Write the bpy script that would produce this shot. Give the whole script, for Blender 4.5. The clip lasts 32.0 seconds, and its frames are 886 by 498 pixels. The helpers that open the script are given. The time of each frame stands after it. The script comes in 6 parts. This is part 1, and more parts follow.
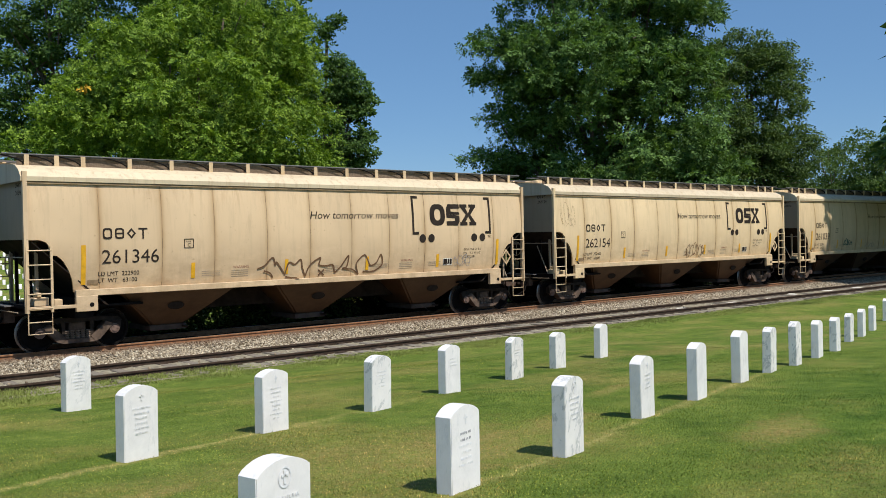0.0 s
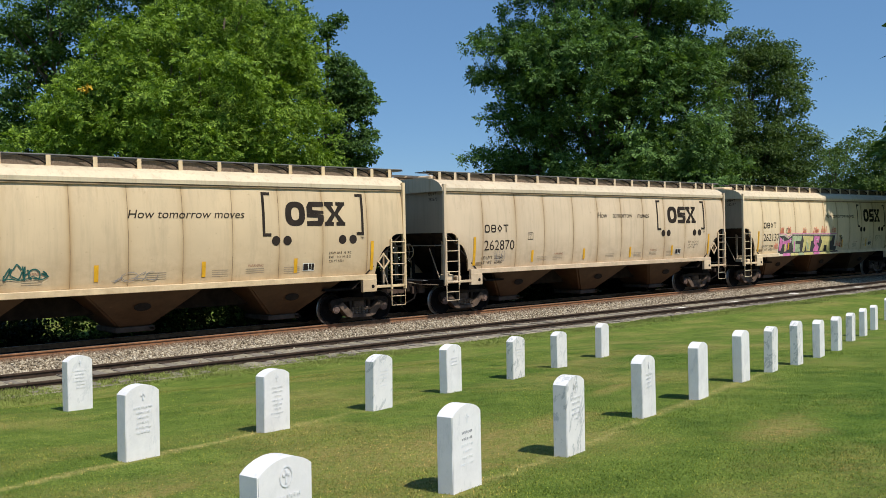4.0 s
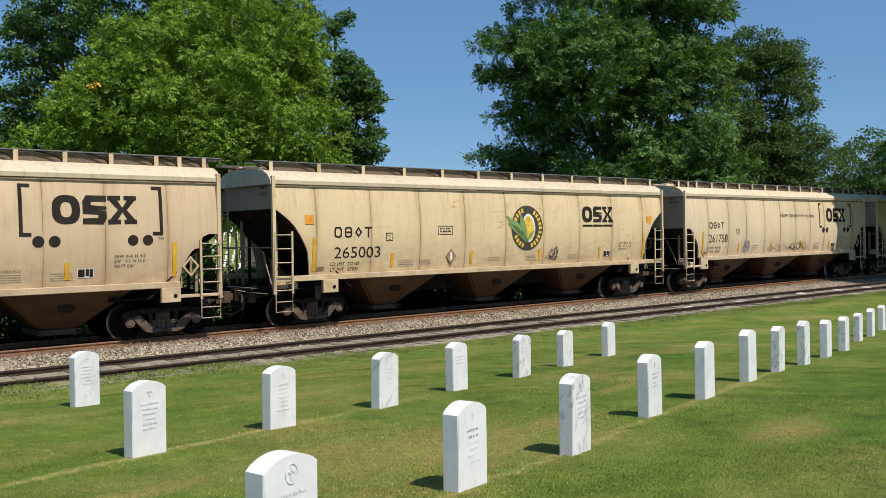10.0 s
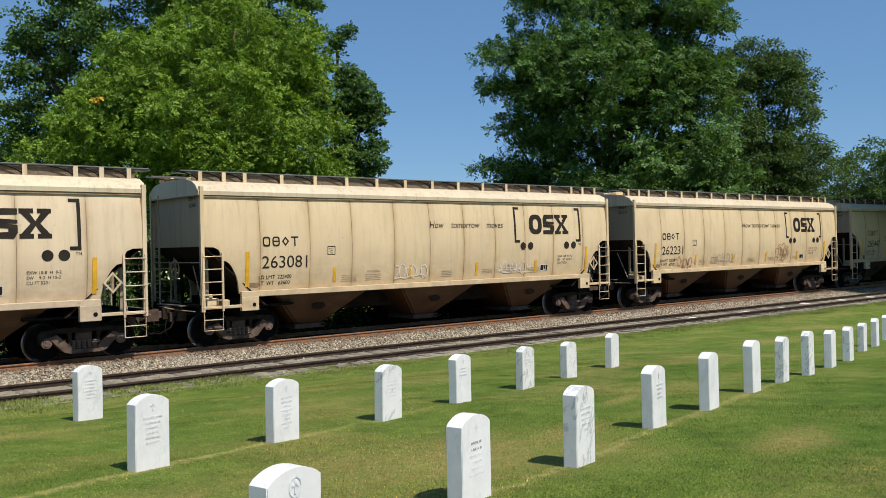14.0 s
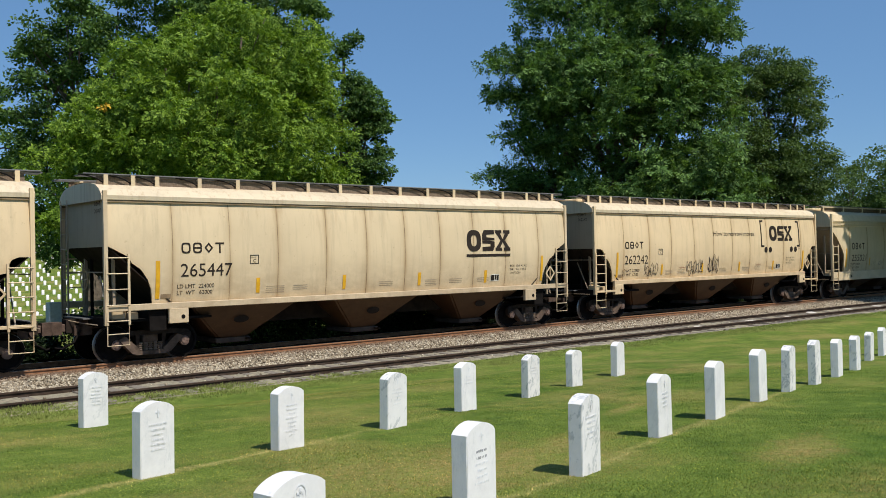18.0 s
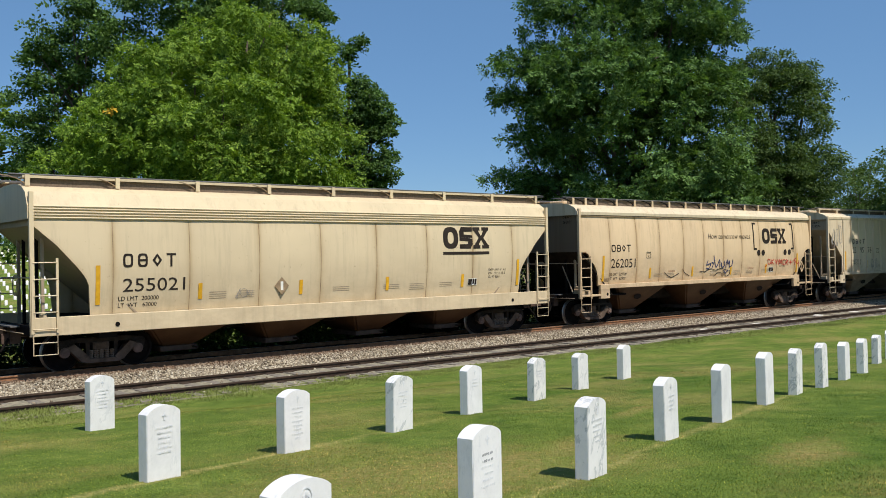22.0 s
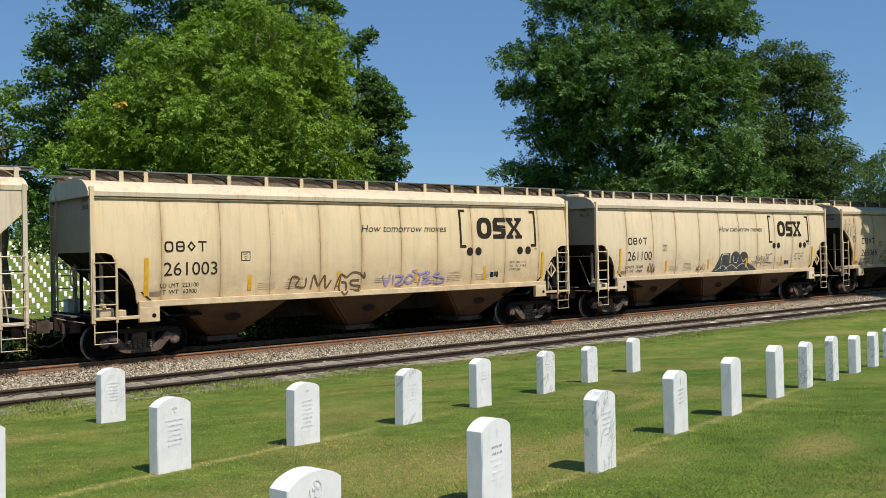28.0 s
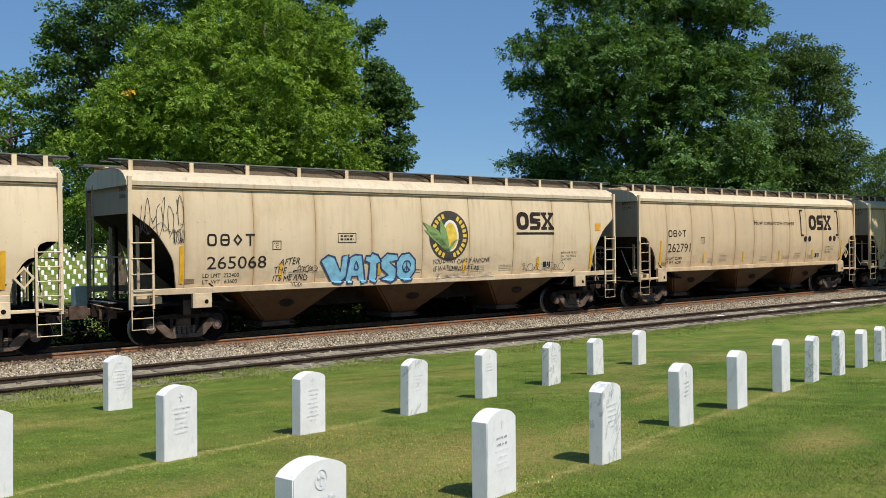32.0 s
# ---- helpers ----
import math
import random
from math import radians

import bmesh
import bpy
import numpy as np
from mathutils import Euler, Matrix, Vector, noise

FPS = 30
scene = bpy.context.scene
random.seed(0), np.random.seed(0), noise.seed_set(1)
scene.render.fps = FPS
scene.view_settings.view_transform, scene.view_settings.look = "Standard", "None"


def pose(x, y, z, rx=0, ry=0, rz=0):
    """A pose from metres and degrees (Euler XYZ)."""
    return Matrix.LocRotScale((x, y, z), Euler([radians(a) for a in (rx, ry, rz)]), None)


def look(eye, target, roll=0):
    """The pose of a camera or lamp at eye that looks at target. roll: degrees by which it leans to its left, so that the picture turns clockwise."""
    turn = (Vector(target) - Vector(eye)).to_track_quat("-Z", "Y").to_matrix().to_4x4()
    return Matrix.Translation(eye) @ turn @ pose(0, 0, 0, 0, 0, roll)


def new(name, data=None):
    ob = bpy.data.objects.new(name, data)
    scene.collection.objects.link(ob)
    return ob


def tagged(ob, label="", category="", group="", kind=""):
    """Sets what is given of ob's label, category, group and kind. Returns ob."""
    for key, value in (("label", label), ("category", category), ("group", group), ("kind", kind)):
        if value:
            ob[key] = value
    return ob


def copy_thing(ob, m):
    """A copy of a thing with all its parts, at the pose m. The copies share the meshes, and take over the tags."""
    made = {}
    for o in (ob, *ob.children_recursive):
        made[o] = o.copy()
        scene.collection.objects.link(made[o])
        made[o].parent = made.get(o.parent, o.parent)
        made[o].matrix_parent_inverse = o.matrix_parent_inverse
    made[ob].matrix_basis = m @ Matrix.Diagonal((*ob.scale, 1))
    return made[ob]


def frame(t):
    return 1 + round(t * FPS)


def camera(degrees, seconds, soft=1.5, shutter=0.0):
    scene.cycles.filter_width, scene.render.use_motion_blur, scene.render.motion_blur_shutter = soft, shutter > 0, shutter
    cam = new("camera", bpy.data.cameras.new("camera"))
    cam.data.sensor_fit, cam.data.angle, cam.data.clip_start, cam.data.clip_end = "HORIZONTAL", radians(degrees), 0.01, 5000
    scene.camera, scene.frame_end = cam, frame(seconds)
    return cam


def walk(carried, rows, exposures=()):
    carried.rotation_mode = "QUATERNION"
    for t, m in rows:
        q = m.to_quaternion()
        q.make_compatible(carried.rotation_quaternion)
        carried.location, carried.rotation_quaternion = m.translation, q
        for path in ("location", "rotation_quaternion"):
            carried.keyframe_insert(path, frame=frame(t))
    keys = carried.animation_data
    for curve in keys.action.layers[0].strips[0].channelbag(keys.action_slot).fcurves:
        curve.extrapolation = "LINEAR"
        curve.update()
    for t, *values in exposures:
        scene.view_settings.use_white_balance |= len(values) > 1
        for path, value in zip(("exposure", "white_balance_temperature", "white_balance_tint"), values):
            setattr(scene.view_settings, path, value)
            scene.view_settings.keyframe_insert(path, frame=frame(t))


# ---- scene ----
cam = camera(52.2, 32.0, 0.75, 0.0)
EYE = Vector((0.0, 0.0, 2.588))
# seconds, heading to the right of +y, pitch, roll (degrees): a hand-held phone turning slowly
PATH = [
    (0, 41.54, -0.74, -1.08), (0.5, 41.61, -0.79, -1.10), (1, 41.60, -0.80, -1.10), (1.5, 41.59, -0.78, -1.10), (2, 41.55, -0.78, -1.15), (2.5, 41.51,
    -0.80, -1.13), (3, 41.47, -0.79, -1.14), (3.5, 41.47, -0.78, -1.11), (5.5, 41.37, -0.80, -0.98), (6, 41.30, -0.82, -0.98), (6.5, 41.28, -0.81,
    -0.97), (7, 41.27, -0.80, -0.97), (7.5, 41.24, -0.82, -0.96), (8, 41.18, -0.82, -1.00), (8.5, 41.16, -0.81, -0.94), (9, 41.10, -0.86, -0.90),
    (9.5, 41.09, -0.87, -0.85), (10, 41.04, -0.89, -0.83), (10.5, 41.02, -0.86, -0.78), (11, 41.00, -0.79, -0.71), (11.5, 40.98, -0.65, -0.71), (12,
    40.97, -0.52, -0.77), (12.5, 40.98, -0.39, -0.86), (13, 40.95, -0.29, -0.98), (13.5, 40.92, -0.21, -1.13), (14, 40.88, -0.13, -1.13), (14.5,
    40.81, -0.04, -1.14), (16.5, 40.64, 0.26, -1.18), (17, 40.64, 0.31, -1.13), (17.5, 40.57, 0.34, -1.06), (18, 40.54, 0.37, -0.99), (18.5, 40.46,
    0.41, -0.99), (19, 40.45, 0.47, -1.00), (19.5, 40.41, 0.46, -1.03), (20, 40.34, 0.48, -0.99), (20.5, 40.28, 0.51, -1.06), (21, 40.24, 0.53,
    -1.01), (21.5, 40.20, 0.54, -1.02), (22, 40.18, 0.57, -1.05), (22.5, 40.18, 0.59, -1.00), (23, 40.11, 0.59, -1.04), (23.5, 40.09, 0.62, -1.14),
    (24, 40.02, 0.63, -1.26), (24.5, 39.97, 0.63, -1.28), (25, 39.91, 0.62, -1.30), (25.5, 39.86, 0.66, -1.34), (27.5, 39.66, 0.25, -1.21), (28,
    39.59, 0.14, -1.07), (28.5, 39.51, 0.05, -0.85), (29, 39.48, -0.07, -0.75), (29.5, 39.42, -0.17, -0.69), (30, 39.36, -0.25, -0.62), (30.5, 39.30,
    -0.29, -0.59), (31, 39.24, -0.34, -0.62), (31.5, 39.20, -0.39, -0.61), (32, 39.16, -0.43, -0.61)
]


def aim(yaw, pitch):
    a, b = radians(yaw), radians(pitch)
    return Vector((math.sin(a) * math.cos(b), math.cos(a) * math.cos(b), math.sin(b)))


walk(cam, [(t, look(EYE, EYE + aim(yaw, pitch), roll)) for t, yaw, pitch, roll in PATH])

# ---- light ----
SUN_AZ, SUN_EL = 176.0, 57.3  # degrees clockwise from +y, above the horizon
world = bpy.data.worlds.new("sky_world")
scene.world = world
world.use_nodes = True
wn = world.node_tree
sky = wn.nodes.new("ShaderNodeTexSky")
sky.sky_type, sky.sun_disc = "NISHITA", False
sky.sun_elevation, sky.sun_rotation = radians(SUN_EL), radians(SUN_AZ)
sky.altitude = 1400
sky.air_density, sky.dust_density, sky.ozone_density = 1.0, 0.0, 5.2
bg = wn.nodes["Background"]
bg.inputs["Strength"].default_value = 0.105
tint = wn.nodes.new("ShaderNodeMix")
tint.data_type, tint.blend_type = "RGBA", "MULTIPLY"
tint.inputs[0].default_value, tint.inputs[7].default_value = 1.0, (0.94, 1.015, 1.0, 1.0)
wn.links.new(sky.outputs["Color"], tint.inputs[6])
# thin summer haze evens out the sky's gradient
haze = wn.nodes.new("ShaderNodeMix")
haze.data_type = "RGBA"
haze.inputs[0].default_value, haze.inputs[7].default_value = 0.5, (1.38, 3.0, 5.75, 1.0)
wn.links.new(tint.outputs[2], haze.inputs[6])
wn.links.new(haze.outputs[2], bg.inputs["Color"])
sun = new("sun", bpy.data.lights.new("sun", "SUN"))
sun.data.energy, sun.data.angle, sun.data.color = 5.0, radians(0.55), (1.0, 0.95, 0.86)
toward = Vector((math.sin(radians(SUN_AZ)) * math.cos(radians(SUN_EL)), math.cos(radians(SUN_AZ)) * math.cos(radians(SUN_EL)), math.sin(radians(SUN_EL))))
sun.matrix_world = look(toward * 60, (0, 0, 0))
scene.view_settings.exposure = 0.0


# ---- materials ----
def material(name, rough=0.7, metal=0.0, spec=0.5):
    m = bpy.data.materials.new(name)
    m.use_nodes = True
    b = m.node_tree.nodes["Principled BSDF"]
    b.inputs["Roughness"].default_value, b.inputs["Metallic"].default_value = rough, metal
    b.inputs["Specular IOR Level"].default_value = spec
    return m, m.node_tree, b


def nd(nt, kind, **given):
    n = nt.nodes.new(kind)
    for key, value in given.items():
        n.inputs[key.replace("_", " ")].default_value = value
    return n


def coords(nt, scale=(1, 1, 1), space="Object"):
    """Coordinates in metres of the thing (Object) or the place (Position), stretched."""
    mp = nt.nodes.new("ShaderNodeMapping")
    mp.inputs["Scale"].default_value = scale
    if space == "Position":
        nt.links.new(nt.nodes.new("ShaderNodeNewGeometry").outputs["Position"], mp.inputs["Vector"])
    else:
        nt.links.new(nt.nodes.new("ShaderNodeTexCoord").outputs["Object"], mp.inputs["Vector"])
    return mp.outputs["Vector"]


def grain(nt, scale, detail=4.0, stretch=(1, 1, 1), space="Object", rough=0.6):
    n = nd(nt, "ShaderNodeTexNoise", Scale=scale, Detail=detail, Roughness=rough)
    nt.links.new(coords(nt, stretch, space), n.inputs["Vector"])
    return n.outputs["Fac"]


def ramp(nt, fac, *stops):
    r = nt.nodes.new("ShaderNodeValToRGB")
    e = r.color_ramp.elements
    while len(e) < len(stops):
        e.new(0.5)
    for i, (at, col) in enumerate(stops):
        e[i].position, e[i].color = at, (*col, 1) if len(col) == 3 else col
    nt.links.new(fac, r.inputs["Fac"])
    return r.outputs["Color"]


def blend(nt, fac, a, b, mode="MIX"):
    n = nt.nodes.new("ShaderNodeMix")
    n.data_type, n.blend_type = "RGBA", mode
    for slot, v in ((0, fac), (6, a), (7, b)):
        if isinstance(v, (int, float)):
            n.inputs[slot].default_value = v
        elif isinstance(v, tuple):
            n.inputs[slot].default_value = (*v, 1)
        else:
            nt.links.new(v, n.inputs[slot])
    return n.outputs[2]


def relief(nt, b, height, strength=0.3, distance=0.01):
    n = nd(nt, "ShaderNodeBump", Strength=strength, Distance=distance)
    nt.links.new(height, n.inputs["Height"])
    nt.links.new(n.outputs["Normal"], b.inputs["Normal"])


def random_of(nt, kind="Object"):
    if kind == "Object":
        return nt.nodes.new("ShaderNodeObjectInfo").outputs["Random"]
    return nt.nodes.new("ShaderNodeNewGeometry").outputs["Random Per Island"]


def plain(name, col, rough=0.7, metal=0.0, var=0.25, scale=6.0, bump=0.0, spec=0.4):
    """A surface of one colour with uneven tone and dirt."""
    m, nt, b = material(name, rough, metal, spec)
    dark = tuple(c * (1 - var) for c in col)
    light = tuple(min(1, c * (1 + var * 0.7)) for c in col)
    c = ramp(nt, grain(nt, scale, 5), (0.3, dark), (0.7, light))
    nt.links.new(c, b.inputs["Base Color"])
    if bump:
        relief(nt, b, grain(nt, scale * 12, 3), 0.4, bump)
    return m


def car_paint(name, col, dirt=(0.23, 0.16, 0.10), worn=0.0, smears=0.0):
    """Weathered covered-hopper paint: tan, with rain streaks, rust-brown grime and scuffs."""
    m, nt, b = material(name, 0.55, 0.0, 0.35)
    own = nt.nodes.new("ShaderNodeVectorMath")
    own.operation = "SCALE"
    own.inputs[0].default_value = (1.0, 0.4, 0.0)
    grow = nt.nodes.new("ShaderNodeMath")
    grow.operation, grow.inputs[1].default_value = "MULTIPLY", 60.0
    nt.links.new(random_of(nt), grow.inputs[0])
    nt.links.new(grow.outputs[0], own.inputs["Scale"])
    at = nt.nodes.new("ShaderNodeVectorMath")
    nt.links.new(nt.nodes.new("ShaderNodeTexCoord").outputs["Object"], at.inputs[0])
    nt.links.new(own.outputs[0], at.inputs[1])

    def grain(nt, scale, detail=4.0, stretch=(1, 1, 1), rough=0.6):
        """Noise that differs from car to car."""
        n = nd(nt, "ShaderNodeTexNoise", Scale=scale, Detail=detail, Roughness=rough)
        mp = nt.nodes.new("ShaderNodeMapping")
        mp.inputs["Scale"].default_value = stretch
        nt.links.new(at.outputs[0], mp.inputs["Vector"])
        nt.links.new(mp.outputs["Vector"], n.inputs["Vector"])
        return n.outputs["Fac"]

    tone = blend(nt, ramp(nt, grain(nt, 0.5, 3), (0.35, (0, 0, 0)), (0.7, (1, 1, 1))), tuple(c * 0.93 for c in col), tuple(min(1, c * 1.06) for c in col))
    streak = ramp(nt, grain(nt, 3.0, 6, (1.6, 1.6, 0.10), rough=0.7), (0.50, (0, 0, 0)), (0.78, (0.55, 0.55, 0.55)))
    c = blend(nt, streak, tone, tuple(c * 0.62 for c in col))
    blot = ramp(nt, grain(nt, 1.1, 8, (1.0, 1.0, 0.45), rough=0.72), (0.56, (0, 0, 0)), (0.86, (0.38 + worn,) * 3))
    c = blend(nt, blot, c, dirt)
    c = blend(nt, 1.0, c, ramp(nt, random_of(nt), (0.0, (0.90, 0.89, 0.89)), (0.5, (1.0, 0.985, 0.97)), (1.0, (1.05, 1.04, 1.0))), "MULTIPLY")
    # brown tone in patches along the seams, the sheet's ends and lower edge
    weld = nt.nodes.new("ShaderNodeAttribute")
    weld.attribute_name = "weld"
    patchy = ramp(nt, grain(nt, 1.6, 6, (1.0, 1.0, 0.3), rough=0.65), (0.32, (0.25, 0.25, 0.25)), (0.66, (0.95, 0.95, 0.95)))
    c = blend(nt, blend(nt, 1.0, weld.outputs["Color"], patchy, "MULTIPLY"), c, (col[0] * 0.58, col[1] * 0.48, col[2] * 0.36))
    spot = ramp(nt, grain(nt, 9, 4), (0.66, (0, 0, 0)), (0.74, (0.35, 0.35, 0.35)))
    c = blend(nt, spot, c, (0.26, 0.15, 0.08))
    if smears:
        # long ochre smears where the paint has flaked
        flake = ramp(nt, grain(nt, 1.9, 7, (0.75, 0.75, 2.6), rough=0.72), (0.60, (0, 0, 0)), (0.68, (smears,) * 3))
        c = blend(nt, flake, c, (0.40, 0.245, 0.075))
    # rust runs down from the eave
    place = nt.nodes.new("ShaderNodeSeparateXYZ")
    nt.links.new(nt.nodes.new("ShaderNodeTexCoord").outputs["Object"], place.inputs["Vector"])
    fall = nt.nodes.new("ShaderNodeMapRange")
    fall.inputs[1].default_value, fall.inputs[2].default_value = 3.2, 4.4
    nt.links.new(place.outputs["Z"], fall.inputs[0])
    runs = ramp(nt, grain(nt, 2.2, 5, (3.0, 3.0, 0.05), rough=0.7), (0.52, (0, 0, 0)), (0.72, (0.6 + worn, 0.6 + worn, 0.6 + worn)))
    c = blend(nt, blend(nt, 1.0, runs, fall.outputs[0], "MULTIPLY"), c, (0.36, 0.215, 0.105))
    # brown smudges, thicker towards the bottom of the sides
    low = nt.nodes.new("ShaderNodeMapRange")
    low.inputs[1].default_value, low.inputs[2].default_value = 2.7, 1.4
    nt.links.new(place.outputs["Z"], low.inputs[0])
    smudge = ramp(nt, grain(nt, 1.7, 7, (1.0, 1.0, 1.6), rough=0.7), (0.36, (0, 0, 0)), (0.66, (0.62 + 0.6 * worn,) * 3))
    c = blend(nt, blend(nt, 1.0, smudge, low.outputs[0], "MULTIPLY"), c, (col[0] * 0.52, col[1] * 0.46, col[2] * 0.42))
    nt.links.new(c, b.inputs["Base Color"])
    relief(nt, b, grain(nt, 1.1, 2), 0.25, 0.02)
    return m


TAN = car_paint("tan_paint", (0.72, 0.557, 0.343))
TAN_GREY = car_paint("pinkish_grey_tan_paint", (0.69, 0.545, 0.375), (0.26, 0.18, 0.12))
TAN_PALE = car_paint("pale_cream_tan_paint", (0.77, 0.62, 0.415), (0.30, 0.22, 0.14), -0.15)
# roof paint, whiter and greyer than the sides
ROOF_PAINT = car_paint("whitish_roof_paint", (0.635, 0.53, 0.375), (0.34, 0.25, 0.16), 0.0)
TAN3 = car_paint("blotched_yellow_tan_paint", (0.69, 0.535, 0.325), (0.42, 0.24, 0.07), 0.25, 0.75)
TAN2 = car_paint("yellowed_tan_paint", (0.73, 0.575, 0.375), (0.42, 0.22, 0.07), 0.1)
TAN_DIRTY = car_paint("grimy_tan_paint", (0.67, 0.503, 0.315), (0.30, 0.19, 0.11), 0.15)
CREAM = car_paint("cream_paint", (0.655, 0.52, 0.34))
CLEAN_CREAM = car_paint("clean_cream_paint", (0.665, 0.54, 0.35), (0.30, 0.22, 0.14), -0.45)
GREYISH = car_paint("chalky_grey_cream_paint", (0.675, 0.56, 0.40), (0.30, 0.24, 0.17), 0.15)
# bay brown is darkened for the shade under the side sills
BELLY = car_paint("shade_darkened_bay_brown", (0.105, 0.056, 0.026), (0.05, 0.032, 0.022), 0.35)
# the end walls' shade is put into these two darker paints
SHEET = car_paint("end_paint_dust_and_shade", (0.42, 0.335, 0.24), (0.17, 0.14, 0.10), 0.1)
SHADED_SHEET = car_paint("shaded_end_sheet", (0.16, 0.125, 0.09), (0.05, 0.04, 0.03), 0.2)
# bays of the ribbed car: a darker tone of its paint
TAN_BAY = car_paint("darkened_tan_bay", (0.42, 0.33, 0.21), (0.12, 0.08, 0.05), 0.3)
# near black in place of shade under the cars; also the bay smudges
SHADE_AND_SMUDGE = plain("dark_shade_and_smudge", (0.03, 0.022, 0.017), 0.9, 0, 0.5, 3, 0, 0.1)
# also colours the strip that imitates the eave's shadow
SEAM = plain("grimy_seam_and_eave_shadow", (0.30, 0.205, 0.115), 0.8, var=0.5, scale=3)
# darker steel that carries the sill's shade on the top chord
STEEL = plain("shaded_cast_steel", (0.034, 0.025, 0.019), 0.8, 0.0, 0.5, 5, 0.01, 0.15)
CAP_STEEL = plain("rusty_bearing_cap", (0.17, 0.11, 0.085), 0.7, 0.0, 0.4, 8)
# paler copy for the arms, as if the sun reached them
FRAME_STEEL = plain("lit_dusty_cast_steel", (0.118, 0.082, 0.060), 0.8, 0.0, 0.6, 5, 0.01, 0.2)
WALK_GREY = plain("dull_grey_tube", (0.13, 0.125, 0.12), 0.7, 0.0, 0.3, 6)
# taken near black so the underframe carries its deep shade in the colour
BLACK_STEEL = plain("near_black_steel", (0.012, 0.010, 0.009), 0.9, 0.0, 0.5, 4, 0, 0.08)
TREAD = plain("wheel_steel", (0.012, 0.010, 0.009), 0.85, 0.0, 0.5, 6, 0, 0.08)
# gate colour lowered to imitate the shadow at the hopper bottoms
GATE_STEEL = plain("shaded_outlet_gate", (0.075, 0.055, 0.042), 0.85, 0, 0.5, 4)
# coils made paler to imitate sun on them
SPRING_STEEL = plain("sunlit_spring_steel", (0.20, 0.145, 0.105), 0.75, 0, 0.4, 9, 0, 0.2)
BRIGHT_TREAD = plain("worn_bright_tread", (0.34, 0.32, 0.30), 0.38, 0.75, 0.2, 10)
MESH_BROWN = plain("brown_mesh_panel", (0.19, 0.14, 0.10), 0.85, 0, 0.4, 30, 0.01, 0.15)
FAINT_MARK = plain("faded_brown_stencil", (0.30, 0.23, 0.16), 0.7, 0, 0.3, 3)
DRAFT_STEEL = plain("rust_brown_cast_steel", (0.10, 0.066, 0.05), 0.85, 0, 0.5, 6, 0.008, 0.15)
RED_STENCIL = plain("faded_red_stencil", (0.33, 0.16, 0.10), 0.7, 0, 0.3, 3)
MARK = plain("black_brown_lettering", (0.036, 0.028, 0.023), 0.9, 0, 0.3, 3, 0, 0.05)
YELLOW = plain("yellow_reflector", (0.72, 0.38, 0.02), 0.4, 0, 0.25, 4)
WHITE_MARK = plain("white_label", (0.75, 0.72, 0.64), 0.6, 0, 0.15, 4)
RAIL = plain("rusty_rail", (0.34, 0.165, 0.078), 0.75, 0.2, 0.4, 8, 0.004)
RAIL_TOP = plain("polished_railhead", (0.42, 0.38, 0.35), 0.35, 0.8, 0.2, 12)
SIDING_RAIL = plain("dull_siding_rail", (0.06, 0.04, 0.028), 0.85, 0.0, 0.4, 8, 0.004, 0.15)


def marble(name="white_marble", veins=0.0):
    m, nt, b = material(name, 0.55, 0.0, 0.4)
    wob = grain(nt, 3.0, 6, (1, 1, 1), "Position", 0.75)
    vein = ramp(nt, grain(nt, 4.2, 8, (2.2, 2.2, 0.7), "Position", 0.78), (0.55, (0, 0, 0)), (0.70, (0.85, 0.85, 0.85)))
    c = ramp(nt, wob, (0.25, (0.69, 0.67, 0.67)), (0.6, (0.825, 0.80, 0.795)))
    c = blend(nt, blend(nt, 0.75, (0.0, 0.0, 0.0), vein), c, (0.50, 0.51, 0.53))
    slant = nt.nodes.new("ShaderNodeMapping")
    slant.vector_type = "TEXTURE"
    slant.inputs["Rotation"].default_value, slant.inputs["Scale"].default_value = (0.35, 0.55, 0.2), (0.22, 0.22, 2.2)
    nt.links.new(nt.nodes.new("ShaderNodeNewGeometry").outputs["Position"], slant.inputs["Vector"])
    long = nd(nt, "ShaderNodeTexNoise", Scale=2.6, Detail=5.0, Roughness=0.6, Distortion=0.4)
    nt.links.new(slant.outputs["Vector"], long.inputs["Vector"])
    few = ramp(nt, random_of(nt), (0.55, (0.05, 0.05, 0.05)), (0.9, (0.8, 0.8, 0.8)))
    line = ramp(nt, long.outputs["Fac"], (0.55, (0, 0, 0)), (0.61, (1, 1, 1)), (0.66, (0, 0, 0)))
    if veins:
        few = (veins, veins, veins)
    c = blend(nt, blend(nt, 1.0, line, few, "MULTIPLY"), c, (0.36, 0.38, 0.40))
    c = blend(nt, random_of(nt), c, blend(nt, 1.0, c, (0.96, 0.955, 0.93), "MULTIPLY"))
    nt.links.new(c, b.inputs["Base Color"])
    relief(nt, b, grain(nt, 60, 3, (1, 1, 1), "Position"), 0.15, 0.003)
    return m


MARBLE, VEINED = marble(), marble("grey_veined_marble", 0.7)
CARVED = plain("weathered_carving", (0.76, 0.755, 0.77), 0.8, 0, 0.15, 30)
INKED = plain("darkened_carving", (0.36, 0.36, 0.37), 0.8, 0, 0.3, 30)


def lawn_colour(nt):
    """Mown lawn: green with dry patches and straw-coloured trimmed strips along the rows of stones."""
    big = grain(nt, 0.33, 4, (1, 1.6, 1), "Position", 0.6)
    mid = grain(nt, 2.2, 5, (1, 1, 1), "Position", 0.65)
    c = ramp(nt, mid, (0.3, (0.074, 0.120, 0.016)), (0.55, (0.120, 0.174, 0.027)), (0.8, (0.192, 0.232, 0.050)))
